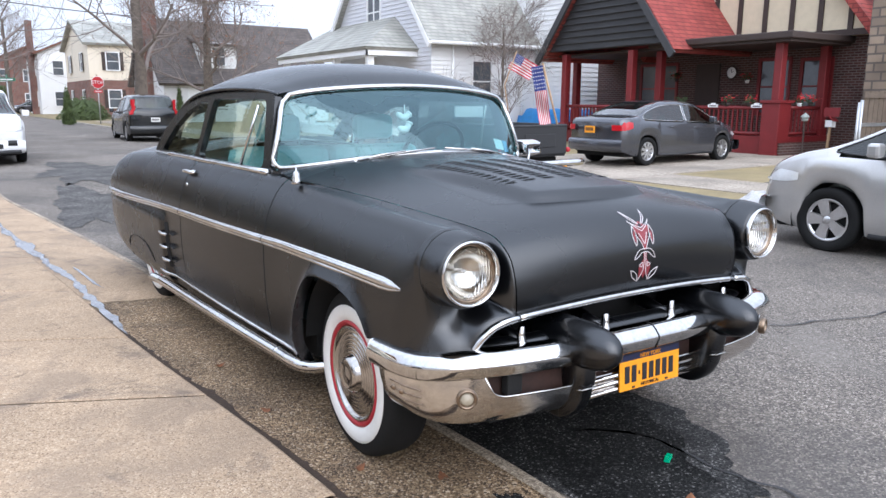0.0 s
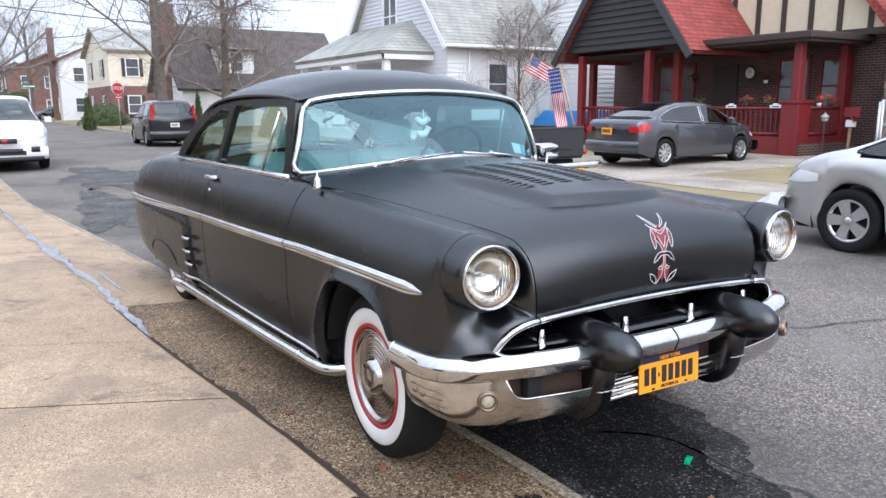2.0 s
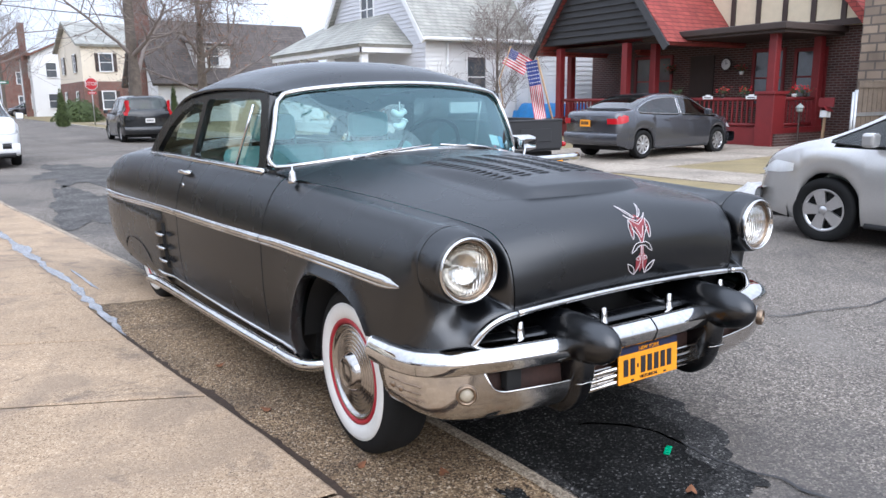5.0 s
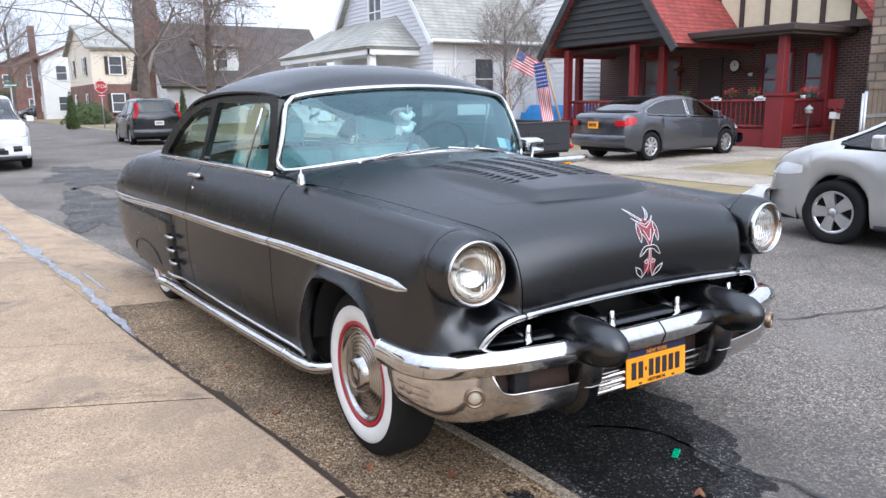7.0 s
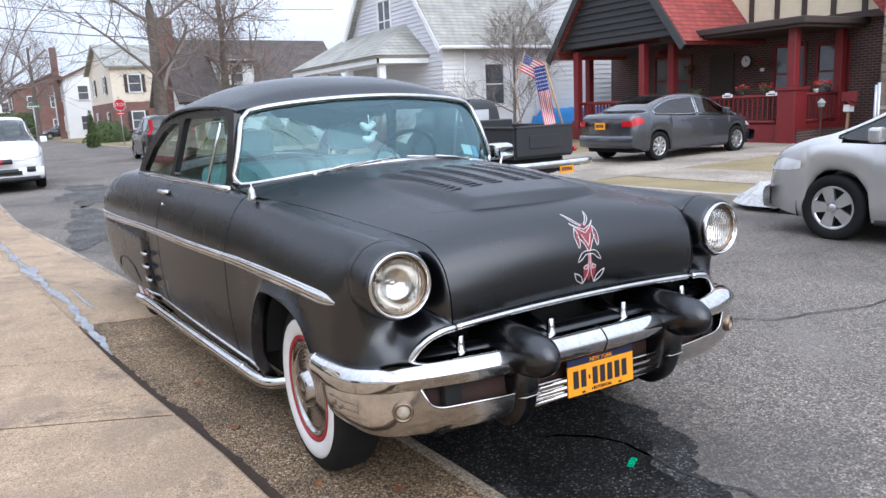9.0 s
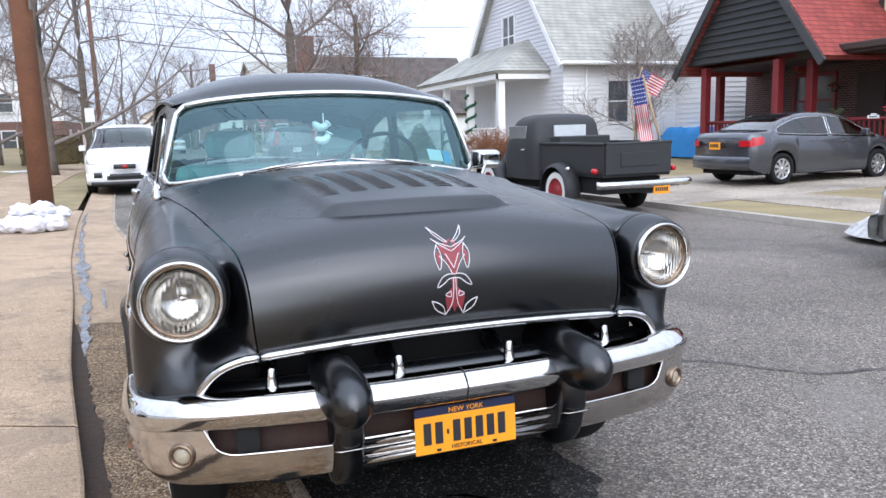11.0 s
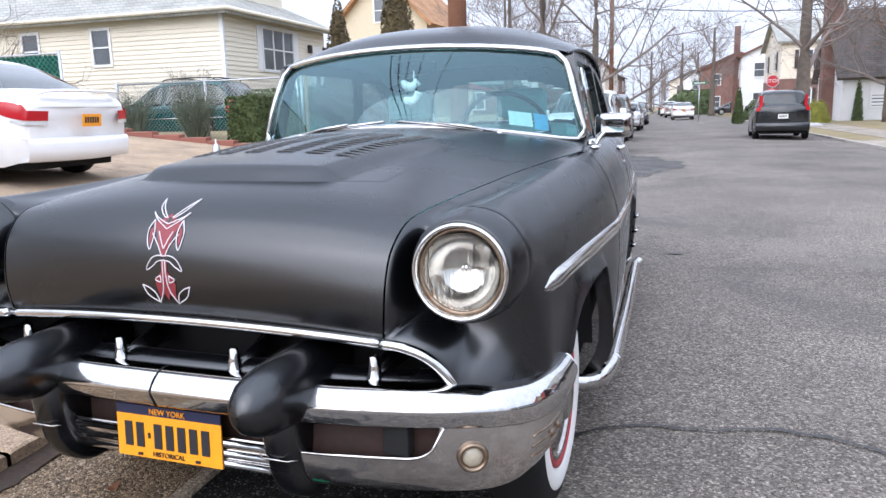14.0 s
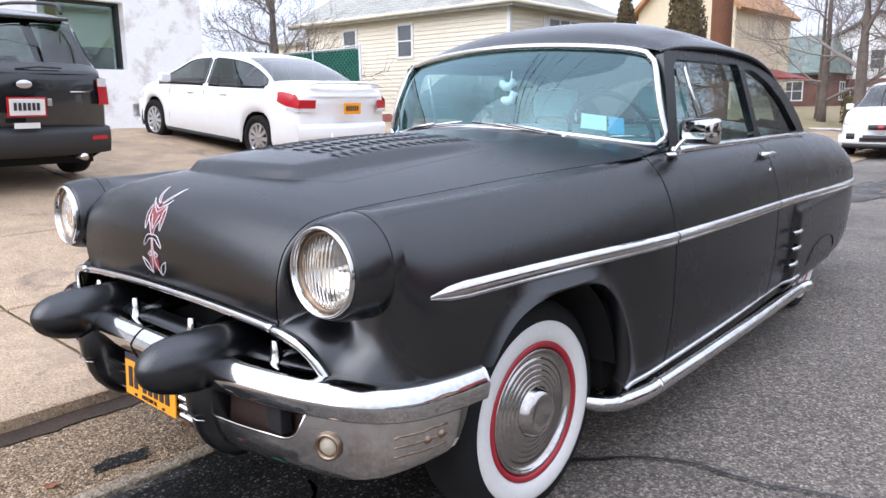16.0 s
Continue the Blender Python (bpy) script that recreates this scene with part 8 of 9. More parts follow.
slab_roof(beige, [(-26.4, by + 1.9, 3.9), (-21.4, by + 1.9, 3.9), (-21.4, by + 5, 5.3), (-26.4, by + 5, 5.3)], 0.16, ROOF_GREY)
put("gutter", *tube([(-22.0, by - 0.5, 4.2), (bx + 0.5, by - 0.5, 4.2)], 0.06, 8), BEIGE, beige)
put("gutter", *tube([(bx + 0.5, by - 0.5, 4.2), (bx + 0.5, 25.9, 4.2)], 0.06, 8), BEIGE, beige)
put("downpipe", *tube([(-21.3, by - 0.1, 4.1), (-21.3, by - 0.1, 0.5)], 0.05, 8), TRIM_WHITE, beige)
block(beige, -19.5, -13.4, 21.6, 25.4, 4.2, 7.4, BEIGE, "upper_storey")
slab_roof(beige, [(-13.0, 21.2, 7.2), (-13.0, 25.8, 7.2), (-16.5, 25.8, 9.6), (-16.5, 21.2, 9.6)], 0.16, ROOF_TAN)
slab_roof(beige, [(-20.0, 21.2, 7.2), (-20.0, 25.8, 7.2), (-16.5, 25.8, 9.6), (-16.5, 21.2, 9.6)], 0.16, ROOF_TAN)
# front steps with a white rail
for k in range(4):
    boxed("step", bx + 0.05, bx + 1.7 - 0.35 * k, 24.0, 25.6, 0.4 + 0.26 * k, 0.66 + 0.26 * k, WALK2, beige)
railing(beige, (bx + 0.3, 25.6), (bx + 1.4, 25.6), 1.6, 2.4, 0.14, TRIM_WHITE)
# tan-roofed neighbours behind
tanh = thing("house", "cream house with a tan shingle roof behind", "house")
block(tanh, -21.0, -15.0, 41.0, 50.0, 0.2, 6.6, CREAM)
slab_roof(tanh, [(-21.5, 40.5, 6.4), (-21.5, 50.5, 6.4), (-18.0, 50.5, 9.8), (-18.0, 40.5, 9.8)], 0.2, ROOF_TAN)
slab_roof(tanh, [(-14.5, 40.5, 6.4), (-14.5, 50.5, 6.4), (-18.0, 50.5, 9.8), (-18.0, 40.5, 9.8)], 0.2, ROOF_TAN)
put("gable", [(-21.0, 41, 6.6), (-15.0, 41, 6.6), (-18.0, 41, 9.6), (-21.0, 41.2, 6.6), (-15.0, 41.2, 6.6), (-18.0, 41.2, 9.6)], [(0, 1, 2), (5, 4, 3), (0, 3, 4, 1), (1, 4, 5, 2), (2, 5, 3, 0)], CREAM, tanh, smooth=False)
window(tanh, -18.0, 41.0, 7.4, 0, 0.8, 1.3)
slab_roof(tanh, [(-14.9, 42.0, 3.2), (-14.9, 48.0, 3.2), (-12.9, 48.0, 2.6), (-12.9, 42.0, 2.6)], 0.15, ROOF_RED, "porch_roof")
brickh = thing("house", "red brick house with a grey-green roof", "house", at=pose(-4.6, 9.0, 0))
block(brickh, -18.0, -10.5, 49.0, 60.0, 0.2, 3.4, BRICK)
slab_roof(brickh, [(-18.5, 48.4, 3.3), (-10.0, 48.4, 3.3), (-11.4, 54.5, 6.4), (-17.0, 54.5, 6.4)], 0.2, ROOF_GREEN)
slab_roof(brickh, [(-10.0, 48.4, 3.3), (-10.0, 60.6, 3.3), (-11.4, 54.5, 6.4)], 0.2, ROOF_GREEN)
slab_roof(brickh, [(-18.5, 60.6, 3.3), (-10.0, 60.6, 3.3), (-11.4, 54.5, 6.4), (-17.0, 54.5, 6.4)], 0.2, ROOF_GREEN)
block(brickh, -15.6, -14.7, 50.0, 50.8, 0.2, 7.0, BRICK, "chimney")
# a brick wing with a white-edged gable in front
block(brickh, -18.6, -15.8, 46.5, 49.0, 0.2, 3.0, BRICK, "wing")
slab_roof(brickh, [(-19.0, 46.2, 2.9), (-17.2, 46.2, 4.9), (-17.2, 51.0, 4.9), (-19.0, 51.0, 2.9)], 0.16, ROOF_GREEN)
slab_roof(brickh, [(-15.4, 46.2, 2.9), (-17.2, 46.2, 4.9), (-17.2, 51.0, 4.9), (-15.4, 51.0, 2.9)], 0.16, ROOF_GREEN)
put("bargeboard", *tube([(-19.0, 46.15, 2.9), (-17.2, 46.15, 4.95), (-15.4, 46.15, 2.9)], 0.1, 6), TRIM_WHITE, brickh)
put("gable", [(-18.6, 46.5, 3.0), (-15.8, 46.5, 3.0), (-17.2, 46.5, 4.7), (-18.6, 46.7, 3.0), (-15.8, 46.7, 3.0), (-17.2, 46.7, 4.7)], [(0, 1, 2), (5, 4, 3), (0, 3, 4, 1), (1, 4, 5, 2), (2, 5, 3, 0)], BRICK, brickh, smooth=False)
window(brickh, -12.6, 49.0, 2.0, 0, 1.4, 1.3, 2, 2)
window(brickh, -10.5, 54.0, 2.0, 90, 1.2, 1.3, 2, 2)
far_house(-17, -9, 64, 75, 5.8, WHITE_SIDE, BRICK, ROOF_DARK, 2.2, "white sided house with brick below farther along", "y")
far_house(-18, -10, 84, 96, 5.8, YELLOW_SIDE, None, ROOF_BROWN, 2.2, "pale house far along the near side", "y")
far_house(-20, -12, 110, 124, 5.8, BRICK, None, ROOF_DARK, 2.2, "brick house far along the near side", "y")
# white stuccoed building beside the drive
stucco = thing("building", "white building with peeling stucco and a dark window", "building")
bm = outline([(-12, 0.2), (-12, 5.4), (7.85, 5.4), (7.85, 0.2)], [[(4.45, 1.85), (6.1, 1.85), (6.1, 3.15), (4.45, 3.15)]], lambda u, v: (-12.9, u, v))
bmesh.ops.solidify(bm, geom=list(bm.faces), thickness=0.25)
part("wall", bm, STUCCO, stucco)
block(stucco, -24, -13.16, 7.6, 7.85, 0.2, 5.4, STUCCO)
block(stucco, -24, -12.8, -12, 7.9, 5.4, 5.6, TRIM_DARK, "roof")
w = thing("window", at=pose(-12.9, 5.275, 2.5, 0, 0, 90))
w.parent = stucco
bm = bmesh.new()
for x0, x1, z0, z1 in ((-0.86, 0.86, 0.6, 0.7), (-0.86, 0.86, -0.72, -0.62), (-0.86, -0.78, -0.62, 0.6), (0.78, 0.86, -0.62, 0.6)):
    box(bm, x0, x1, -0.06, 0.12, z0, z1)
part("window_frame", bm, PLASTIC, w)
boxed("blind", -0.78, 0.78, 0.14, 0.17, -0.2, 0.6, BLIND, w)
boxed("pane", -0.78, 0.78, 0.04, 0.05, -0.62, 0.6, SIDE_GLASS, w)
boxed("dark_room", -0.8, 0.8, 0.24, 0.28, -0.65, 0.65, DARK, w)


# ---- trees, hedges, fences, poles ----
BARK = mat("grey_brown_bark", (0.125, 0.1, 0.08), 0.9, var=0.45, scale=5, fine=40, bump=0.8)
TWIG = mat("winter_twigs", (0.2, 0.165, 0.145), 0.9, var=0.3, scale=5)
EVERGREEN = mat("bronzed_evergreen", (0.085, 0.062, 0.024), 0.8, var=0.5, scale=3, fine=40)
HEDGE = mat("clipped_hedge", (0.06, 0.085, 0.025), 0.8, var=0.45, scale=4, fine=40)
YEW = mat("olive_yew", (0.1, 0.12, 0.04), 0.8, var=0.45, scale=4, fine=40)
DRY_LEAF = mat("dry_brown_leaf", (0.2, 0.08, 0.035), 0.85, var=0.4, scale=8)


def bare_tree(label, x, y, z, height, r0, seed, fork=0.35, spread=1.0, limbs=7, group="street trees", twig_level=4, leaves=0):
    """A leafless tree: a tapered trunk with limbs that divide down to twigs."""
    rng = random.Random(seed)
    t = thing("tree", label, "tree", group, at=pose(x, y, z))
    pieces, tips = [], []

    def grow(p, d, length, r, level):
        n = 5 if level < 3 else 3
        path, rad = [p], [r]
        q, dd = Vector(p), Vector(d)
        for k in range(n):
            dd = (dd + Vector((rng.gauss(0, 0.13), rng.gauss(0, 0.13), rng.gauss(0.08, 0.09)))).normalized()
            q = q + dd * length / n
            path.append(q.copy())
            rad.append(r * (1 - 0.62 * (k + 1) / n))
        pieces.append(tube(path, rad, 7 if level < 2 else 5 if level < 3 else 3, caps=False))
        if level >= twig_level:
            tips.append(path[-1])
            return
        kids = (0, 7, 6, 5, 4)[level]
        for k in range(kids):
            f = 0.3 + 0.7 * (k + 0.5 * rng.random()) / kids
            i = min(n - 1, int(f * n))
            start = path[i].lerp(path[i + 1], f * n - i if f * n - i < 1 else 1)
            axis = dd.orthogonal().normalized()
            axis.rotate(Matrix.Rotation(rng.uniform(0, 2 * math.pi), 3, dd))
            nd = (dd * rng.uniform(0.5, 0.9) + axis * rng.uniform(0.45, 0.95) * spread).normalized()
            grow(start, nd, length * rng.uniform(0.5, 0.72), max(0.007, rad[i] * rng.uniform(0.42, 0.64)), level + 1)

    path = [Vector((0, 0, -0.2)), Vector((0.02, 0, 0.4))]
    rad = [r0 * 1.35, r0 * 1.05]
    q = Vector((0.02, 0, 0.4))
    for k in range(8):
        q = q + Vector((rng.gauss(0, 0.012), rng.gauss(0, 0.012), 1)).normalized() * height * 0.8 / 8
        path.append(q.copy())
        rad.append(r0 * (1 - 0.62 * (k + 1) / 8))
    put("trunk", *tube(path, rad, 12), BARK, t, "rough grey-brown trunk")
    for k in range(limbs):
        f = fork + (0.98 - fork) * k / (limbs - 1)
        i = min(len(path) - 2, int(f * (len(path) - 1)))
        a = 2.4 * k + rng.random()
        d = Vector((math.cos(a), math.sin(a), rng.uniform(0.25, 0.95))).normalized()
        grow(path[i].lerp(path[i + 1], 0.5), d, height * rng.uniform(0.34, 0.52) * (1.1 - 0.55 * f), rad[i] * rng.uniform(0.3, 0.46), 1)
    put("crown", *join(*pieces), TWIG, t, "bare winter branches", kind="stuff")
    if leaves:
        tufts("dry_leaves", leaves, lambda r: Vector(r.choice(tips)) + Vector((r.gauss(0, 0.25), r.gauss(0, 0.25), r.gauss(0, 0.25))), 0.07, DRY_LEAF, t, seed=seed)
    return t


bare_tree("tall bare street tree with thick trunk", 7.0, 37.2, -0.05, 13.0, 0.34, 11, fork=0.3, limbs=11)
bare_tree("bare oak holding a few brown leaves", 12.0, 42.5, 0, 10.0, 0.32, 5, fork=0.25, limbs=13, leaves=2600)
bare_tree("bare tree on the near verge", -4.9, 26.5, 0.2, 11.0, 0.19, 21, fork=0.2, limbs=10)
bare_tree("bare slender tree on a front lawn", -7.6, 32.0, 0.4, 8.0, 0.16, 8, fork=0.18, limbs=8)
bare_tree("bare slender tree on a front lawn", -8.2, 33.5, 0.4, 7.5, 0.11, 9, fork=0.2, limbs=7)
bare_tree("bare spreading tree by the near kerb", -5.4, 44.0, 0.2, 11.0, 0.26, 31, fork=0.2, limbs=9)
bare_tree("bare tree far along the street", 5.0, 84.0, 0, 11.0, 0.3, 51, fork=0.25, limbs=8)
bare_tree("bare tree far along the street", 2.0, 112.0, 0, 12.0, 0.35, 62, fork=0.25, limbs=8, twig_level=3)
bare_tree("small bare tree by the porch", 13.9, 18.9, 0, 4.6, 0.07, 71, fork=0.12, limbs=9)
bare_tree("bare dark tree behind the green fence", -17.5, 13.6, 0.5, 4.6, 0.2, 81, fork=0.2, limbs=9, spread=1.3)
bare_tree("bare tree beyond the corner", -1.0, 135.0, 0, 12.0, 0.4, 91, fork=0.25, limbs=8, twig_level=3)
bare_tree("bare tree beyond the corner", -9.0, 140.0, 0, 13.0, 0.4, 92, fork=0.25, limbs=8, twig_level=3)
# woods that close the end of the street
rng = random.Random(3)
pieces = []
for i in range(150):
    x, y, h = rng.uniform(-70, 70), rng.uniform(190, 230), rng.uniform(7, 13)
    pieces.append(tube([(x, y, -0.5), (x + rng.gauss(0, 0.4), y, h)], [0.2, 0.03], 4, caps=False))
    for k in range(26):
        z = h * rng.uniform(0.25, 1)
        a = rng.uniform(0, 2 * math.pi)
        l = rng.uniform(1.0, 3.2) * (1.2 - 0.6 * z / h)
        pieces.append(tube([(x, y, z), (x + l * math.cos(a), y + l * math.sin(a), z + l * rng.uniform(0.2, 0.9))], [0.07, 0.02], 3, caps=False))
tagged(put("woods", *join(*pieces), TWIG), "bare winter woods at the end of the street", "woods", kind="stuff")


def cone_bush(label, x, y, z, h, r, seed, material=EVERGREEN, n=2600, size=0.07, power=0.75, group="evergreens"):
    t = thing("bush", label, "shrub", group, at=pose(x, y, z))
    put("trunk", *tube([(0, 0, -0.1), (0, 0, h * 0.8)], [r * 0.12, 0.02], 6), BARK, t)

    def place(g):
        zz = h * (1 - g.random() ** 0.6)
        rr = r * (1 - zz / h) ** power * (0.8 + 0.2 * g.random()) + 0.02
        a = g.uniform(0, 2 * math.pi)
        rr *= 1 + 0.14 * noise.noise((math.cos(a) * 2 + seed, math.sin(a) * 2, zz * 1.5))
        return rr * math.cos(a), rr * math.sin(a), zz + 0.05
    core = [[(0.8 * r * (1 - k / 10) ** power * math.cos(a), 0.8 * r * (1 - k / 10) ** power * math.sin(a), h * k / 10) for a in (2 * math.pi * j / 14 for j in range(14))] for k in range(10)]
    put("inner_growth", *grid(core, wrap=True), material, t)
    tufts("foliage", n, place, size, material, t, seed=seed)
    return t


cone_bush("tall bronzed arborvitae on the lawn", -6.8, 20.3, 0.4, 5.3, 1.0, 1, n=5600, size=0.055)
cone_bush("tall bronzed arborvitae on the lawn", -9.35, 21.6, 0.45, 4.4, 0.8, 3, n=4200, size=0.055)
cone_bush("slim dark evergreen at the corner", 4.9, 46.5, 0, 2.2, 0.35, 4, HEDGE, 900)
cone_bush("slim dark evergreen by the white house", 11.3, 46.2, 0, 2.4, 0.3, 5, HEDGE, 700)
cone_bush("rounded green yew on the corner lawn", 9.0, 31.0, 0, 1.5, 0.78, 6, YEW, 1900, 0.05, 0.6)
cone_bush("rounded green yew on the corner lawn", 9.9, 30.2, 0, 1.6, 0.85, 7, YEW, 1900, 0.05, 0.6)
cone_bush("low dark shrub by the corner", 7.6, 58.0, 0, 1.6, 1.8, 8, HEDGE, 1400, 0.1, 0.4)
cone_bush("low yellow-tipped shrub by the corner", 8.8, 44.0, 0, 1.3, 0.8, 9, mat("yellow_green_leaf", (0.2, 0.2, 0.03), 0.8, var=0.4), 900, 0.06, 0.4)
cone_bush("dark shrub near the far hedge", 2.9, 96.0, 0, 3.0, 3.5, 10, HEDGE, 1500, 0.2, 0.4)


def hedge(label, x0, x1, y0, y1, z, h, seed, material=HEDGE, n=2600, size=0.045):
    t = thing("hedge", label, "hedge", "hedges", at=pose((x0 + x1) / 2, (y0 + y1) / 2, z))
    w, d = (x1 - x0) / 2, (y1 - y0) / 2
    part("inner_growth", box(bmesh.new(), -w * 0.93, w * 0.93, -d * 0.93, d * 0.93, 0.05, h * 0.95, 0.1), material, t)

    def place(g):
        u, v, s = g.uniform(-1, 1), g.uniform(-1, 1), g.uniform(0.04, 1)
        k = g.randrange(5)
        if k == 4:
            s = 1
        elif k < 2:
            u = math.copysign(1, u)
        else:
            v = math.copysign(1, v)
        bump = 1 + 0.05 * noise.noise((u * 3 + seed, v * 3, s * 3))
        return u * w * bump, v * d * bump, s * h * bump
    tufts("foliage", n, place, size, material, t, seed=seed)
    return t


hedge("square clipped hedge behind the brick wall", -7.75, -7.0, 11.95, 12.65, 0.42, 1.0, 1)
hedge("clipped hedge along the front of the house", -9.5, -6.6, 15.6, 17.6, 0.45, 1.25, 2, n=4200)
hedge("rounded hedge beside the front steps", -11.0, -8.2, 21.2, 22.6, 0.45, 1.5, 3, n=2600)
hedge("brown hedge near the steps", -8.2, -6.2, 21.4, 22.2, 0.4, 1.9, 4, EVERGREEN, 2600)
hedge("low hedge on the far lawn", -6.6, -4.4, 31.0, 31.8, 0.3, 1.2, 5, EVERGREEN, 1500)
hedge("dark tall hedge behind the cross street", 1.9, 5.9, 99.0, 101.0, 0, 3.0, 6, HEDGE, 2000, 0.15)


def twiggy(label, x, y, z, h, r, seed, material=TWIG, n=90):
    rng = random.Random(seed)
    t = thing("bush", label, "shrub", "bare shrubs", at=pose(x, y, z))
    pieces = []
    for i in range(n):
        a, s = rng.uniform(0, 2 * math.pi), rng.uniform(0.2, 1)
        tip = Vector((r * s * math.cos(a), r * s * math.sin(a), h * rng.uniform(0.6, 1.05)))
        mid = tip * 0.55 + Vector((rng.gauss(0, 0.05), rng.gauss(0, 0.05), 0))
        pieces.append(tube([Vector((0.1 * math.cos(a), 0.1 * math.sin(a), -0.05)), mid, tip], [0.012, 0.008, 0.003], 3, caps=False))
        for k in range(5):
            e = mid.lerp(tip, rng.random())
            pieces.append(tube([e, e + Vector((rng.gauss(0, 0.16), rng.gauss(0, 0.16), rng.uniform(0, 0.25)))], [0.005, 0.002], 3, caps=False))
    put("stem_growth", *join(*pieces), material, t, kind="stuff")
    return t


twiggy("bare twiggy shrub by the fence post", -6.0, 13.6, 0.4, 1.3, 0.75, 1, n=170)
hedge("brown bare-stemmed hedge by the fence post", -6.4, -5.2, 14.0, 14.9, 0.42, 1.15, 8, mat("brown_winter_hedge", (0.1, 0.06, 0.04), 0.9, var=0.5, scale=6), 1500, 0.035)
twiggy("spiky grey-green shrub beside the wire fence", -8.9, 12.5, 0.45, 1.25, 0.65, 3, mat("grey_green_stem", (0.13, 0.15, 0.1), 0.85, var=0.4, scale=5), 120)
twiggy("spiky grey-green shrub beside the wire fence", -10.6, 12.6, 0.45, 1.15, 0.5, 13, bpy.data.materials["grey_green_stem"], 80)
twiggy("rusty bare shrub by the pickup", 9.0, 19.6, 0, 1.2, 1.3, 4, DRY_LEAF, 140)
twiggy("rusty bare shrub by the porch", 9.9, 22.0, 0, 1.3, 1.2, 5, DRY_LEAF, 120)
twiggy("bare shrub beside the house corner", -12.2, 17.2, 0.5, 1.9, 0.8, 6)

# low red brick wall along the drive
brick_wall = thing("garden_wall", "low red-painted block wall beside the drive", "wall")
REDBLOCK = mat("faded_red_block", (0.27, 0.105, 0.075), 0.85, var=0.2, scale=3, bump=0.4, vary=0.08)
a, b = Vector((-11.6, 11.2, 0)), Vector((-6.6, 11.7, 0))
d = (b - a).normalized()
turn = math.degrees(math.atan2(d.y, d.x))
first = None
for c in range(1):
    for k in range(8):
        p = a + d * (0.3 + 0.61 * k)
        z = left_z(p.x, p.y) + 0.07
        if first is None:
            first = part("brick", box(bmesh.new(), -0.302, 0.302, -0.13, 0.13, -0.12, 0.12, 0.02), REDBLOCK, brick_wall)
            first.matrix_basis = pose(p.x, p.y, z, 0, 0, turn)
        else:
            again(first, "brick", brick_wall, pose(p.x, p.y, z + 0.006 * noise.noise((k, c, 0)), 0, 0, turn + 1.5 * noise.noise((k * 1.7, c, 2))))


def wire_fence(label, p0, p1, z, h, posts, wire, gap=0.11, slats=None):
    f = thing("fence", label, "fence")
    a, b = Vector((*p0, z)), Vector((*p1, z))
    L = (b - a).length
    u = (b - a) / L
    for k in range(posts):
        q = a + u * L * k / (posts - 1)
        put("post", *tube([q + Vector((0, 0, -0.2)), q + Vector((0, 0, h + 0.06))], 0.035, 8), GALV, f)
    put("top_rail", *tube([a + Vector((0, 0, h)), b + Vector((0, 0, h))], 0.022, 6), GALV, f)
    pieces = []
    n = int((L + h) / gap)
    for s in (1, -1):
        for k in range(n):
            u0 = -h + gap * k if s == 1 else gap * k
            if s == 1:
                p_lo, p_hi = u0, u0 + h
            else:
                p_lo, p_hi = u0, u0 - h
            z0, z1 = 0.0, h
            q0, q1 = p_lo, p_hi
            if min(q0, q1) < 0:
                t = -q0 / (q1 - q0) if q1 != q0 else 0
                if q0 < 0:
                    z0, q0 = t * h, 0
                else:
                    z1, q1 = t * h, 0
            if max(q0, q1) > L:
                t = (L - p_lo) / (p_hi - p_lo)
                if q0 > L:
                    z0, q0 = t * h, L
                else:
                    z1, q1 = t * h, L
            if z1 - z0 > 0.03:
                pieces.append(tube([a + u * q0 + Vector((0, 0, z0)), a + u * q1 + Vector((0, 0, z1))], 0.003 if not slats else 0.016, 3, caps=False))
    put("wire_mesh", *join(*pieces), wire, f, kind="stuff")
    if slats:
        v, fc = grid([[a + Vector((0, 0.03, 0.05)), a + Vector((0, 0.03, h - 0.04))], [b + Vector((0, 0.03, 0.05)), b + Vector((0, 0.03, h - 0.04))]])
        bm = bmesh.new()
        vs = [bm.verts.new(q) for q in v]
        bm.faces.new([vs[0], vs[1], vs[3], vs[2]])
        bmesh.ops.solidify(bm, geom=list(bm.faces), thickness=0.01)
        part("screen", bm, slats, f)
    return f


GREEN_WIRE = mat("green_plastic_slats", (0.045, 0.24, 0.18), 0.5, var=0.25, scale=6)
GREEN_DARK = mat("dark_green_screen", (0.025, 0.14, 0.105), 0.6, var=0.3)
wire_fence("green slatted chain-link fence behind the cars", (-18.6, 11.6), (-11.6, 11.6), 0.55, 1.95, 5, GREEN_WIRE, 0.13, GREEN_DARK)
wire_fence("thin chain-link fence in front of the house", (-11.5, 13.2), (-6.5, 13.05), 0.5, 1.35, 3, GALV, 0.1)
put("fence_stake", *tube([(-6.42, 13.1, 0.2), (-6.42, 13.1, 1.98)], 0.045, 8), WOOD)
tagged(scene.objects["fence_stake"], "bare wooden stake beside the wire fence", "post")

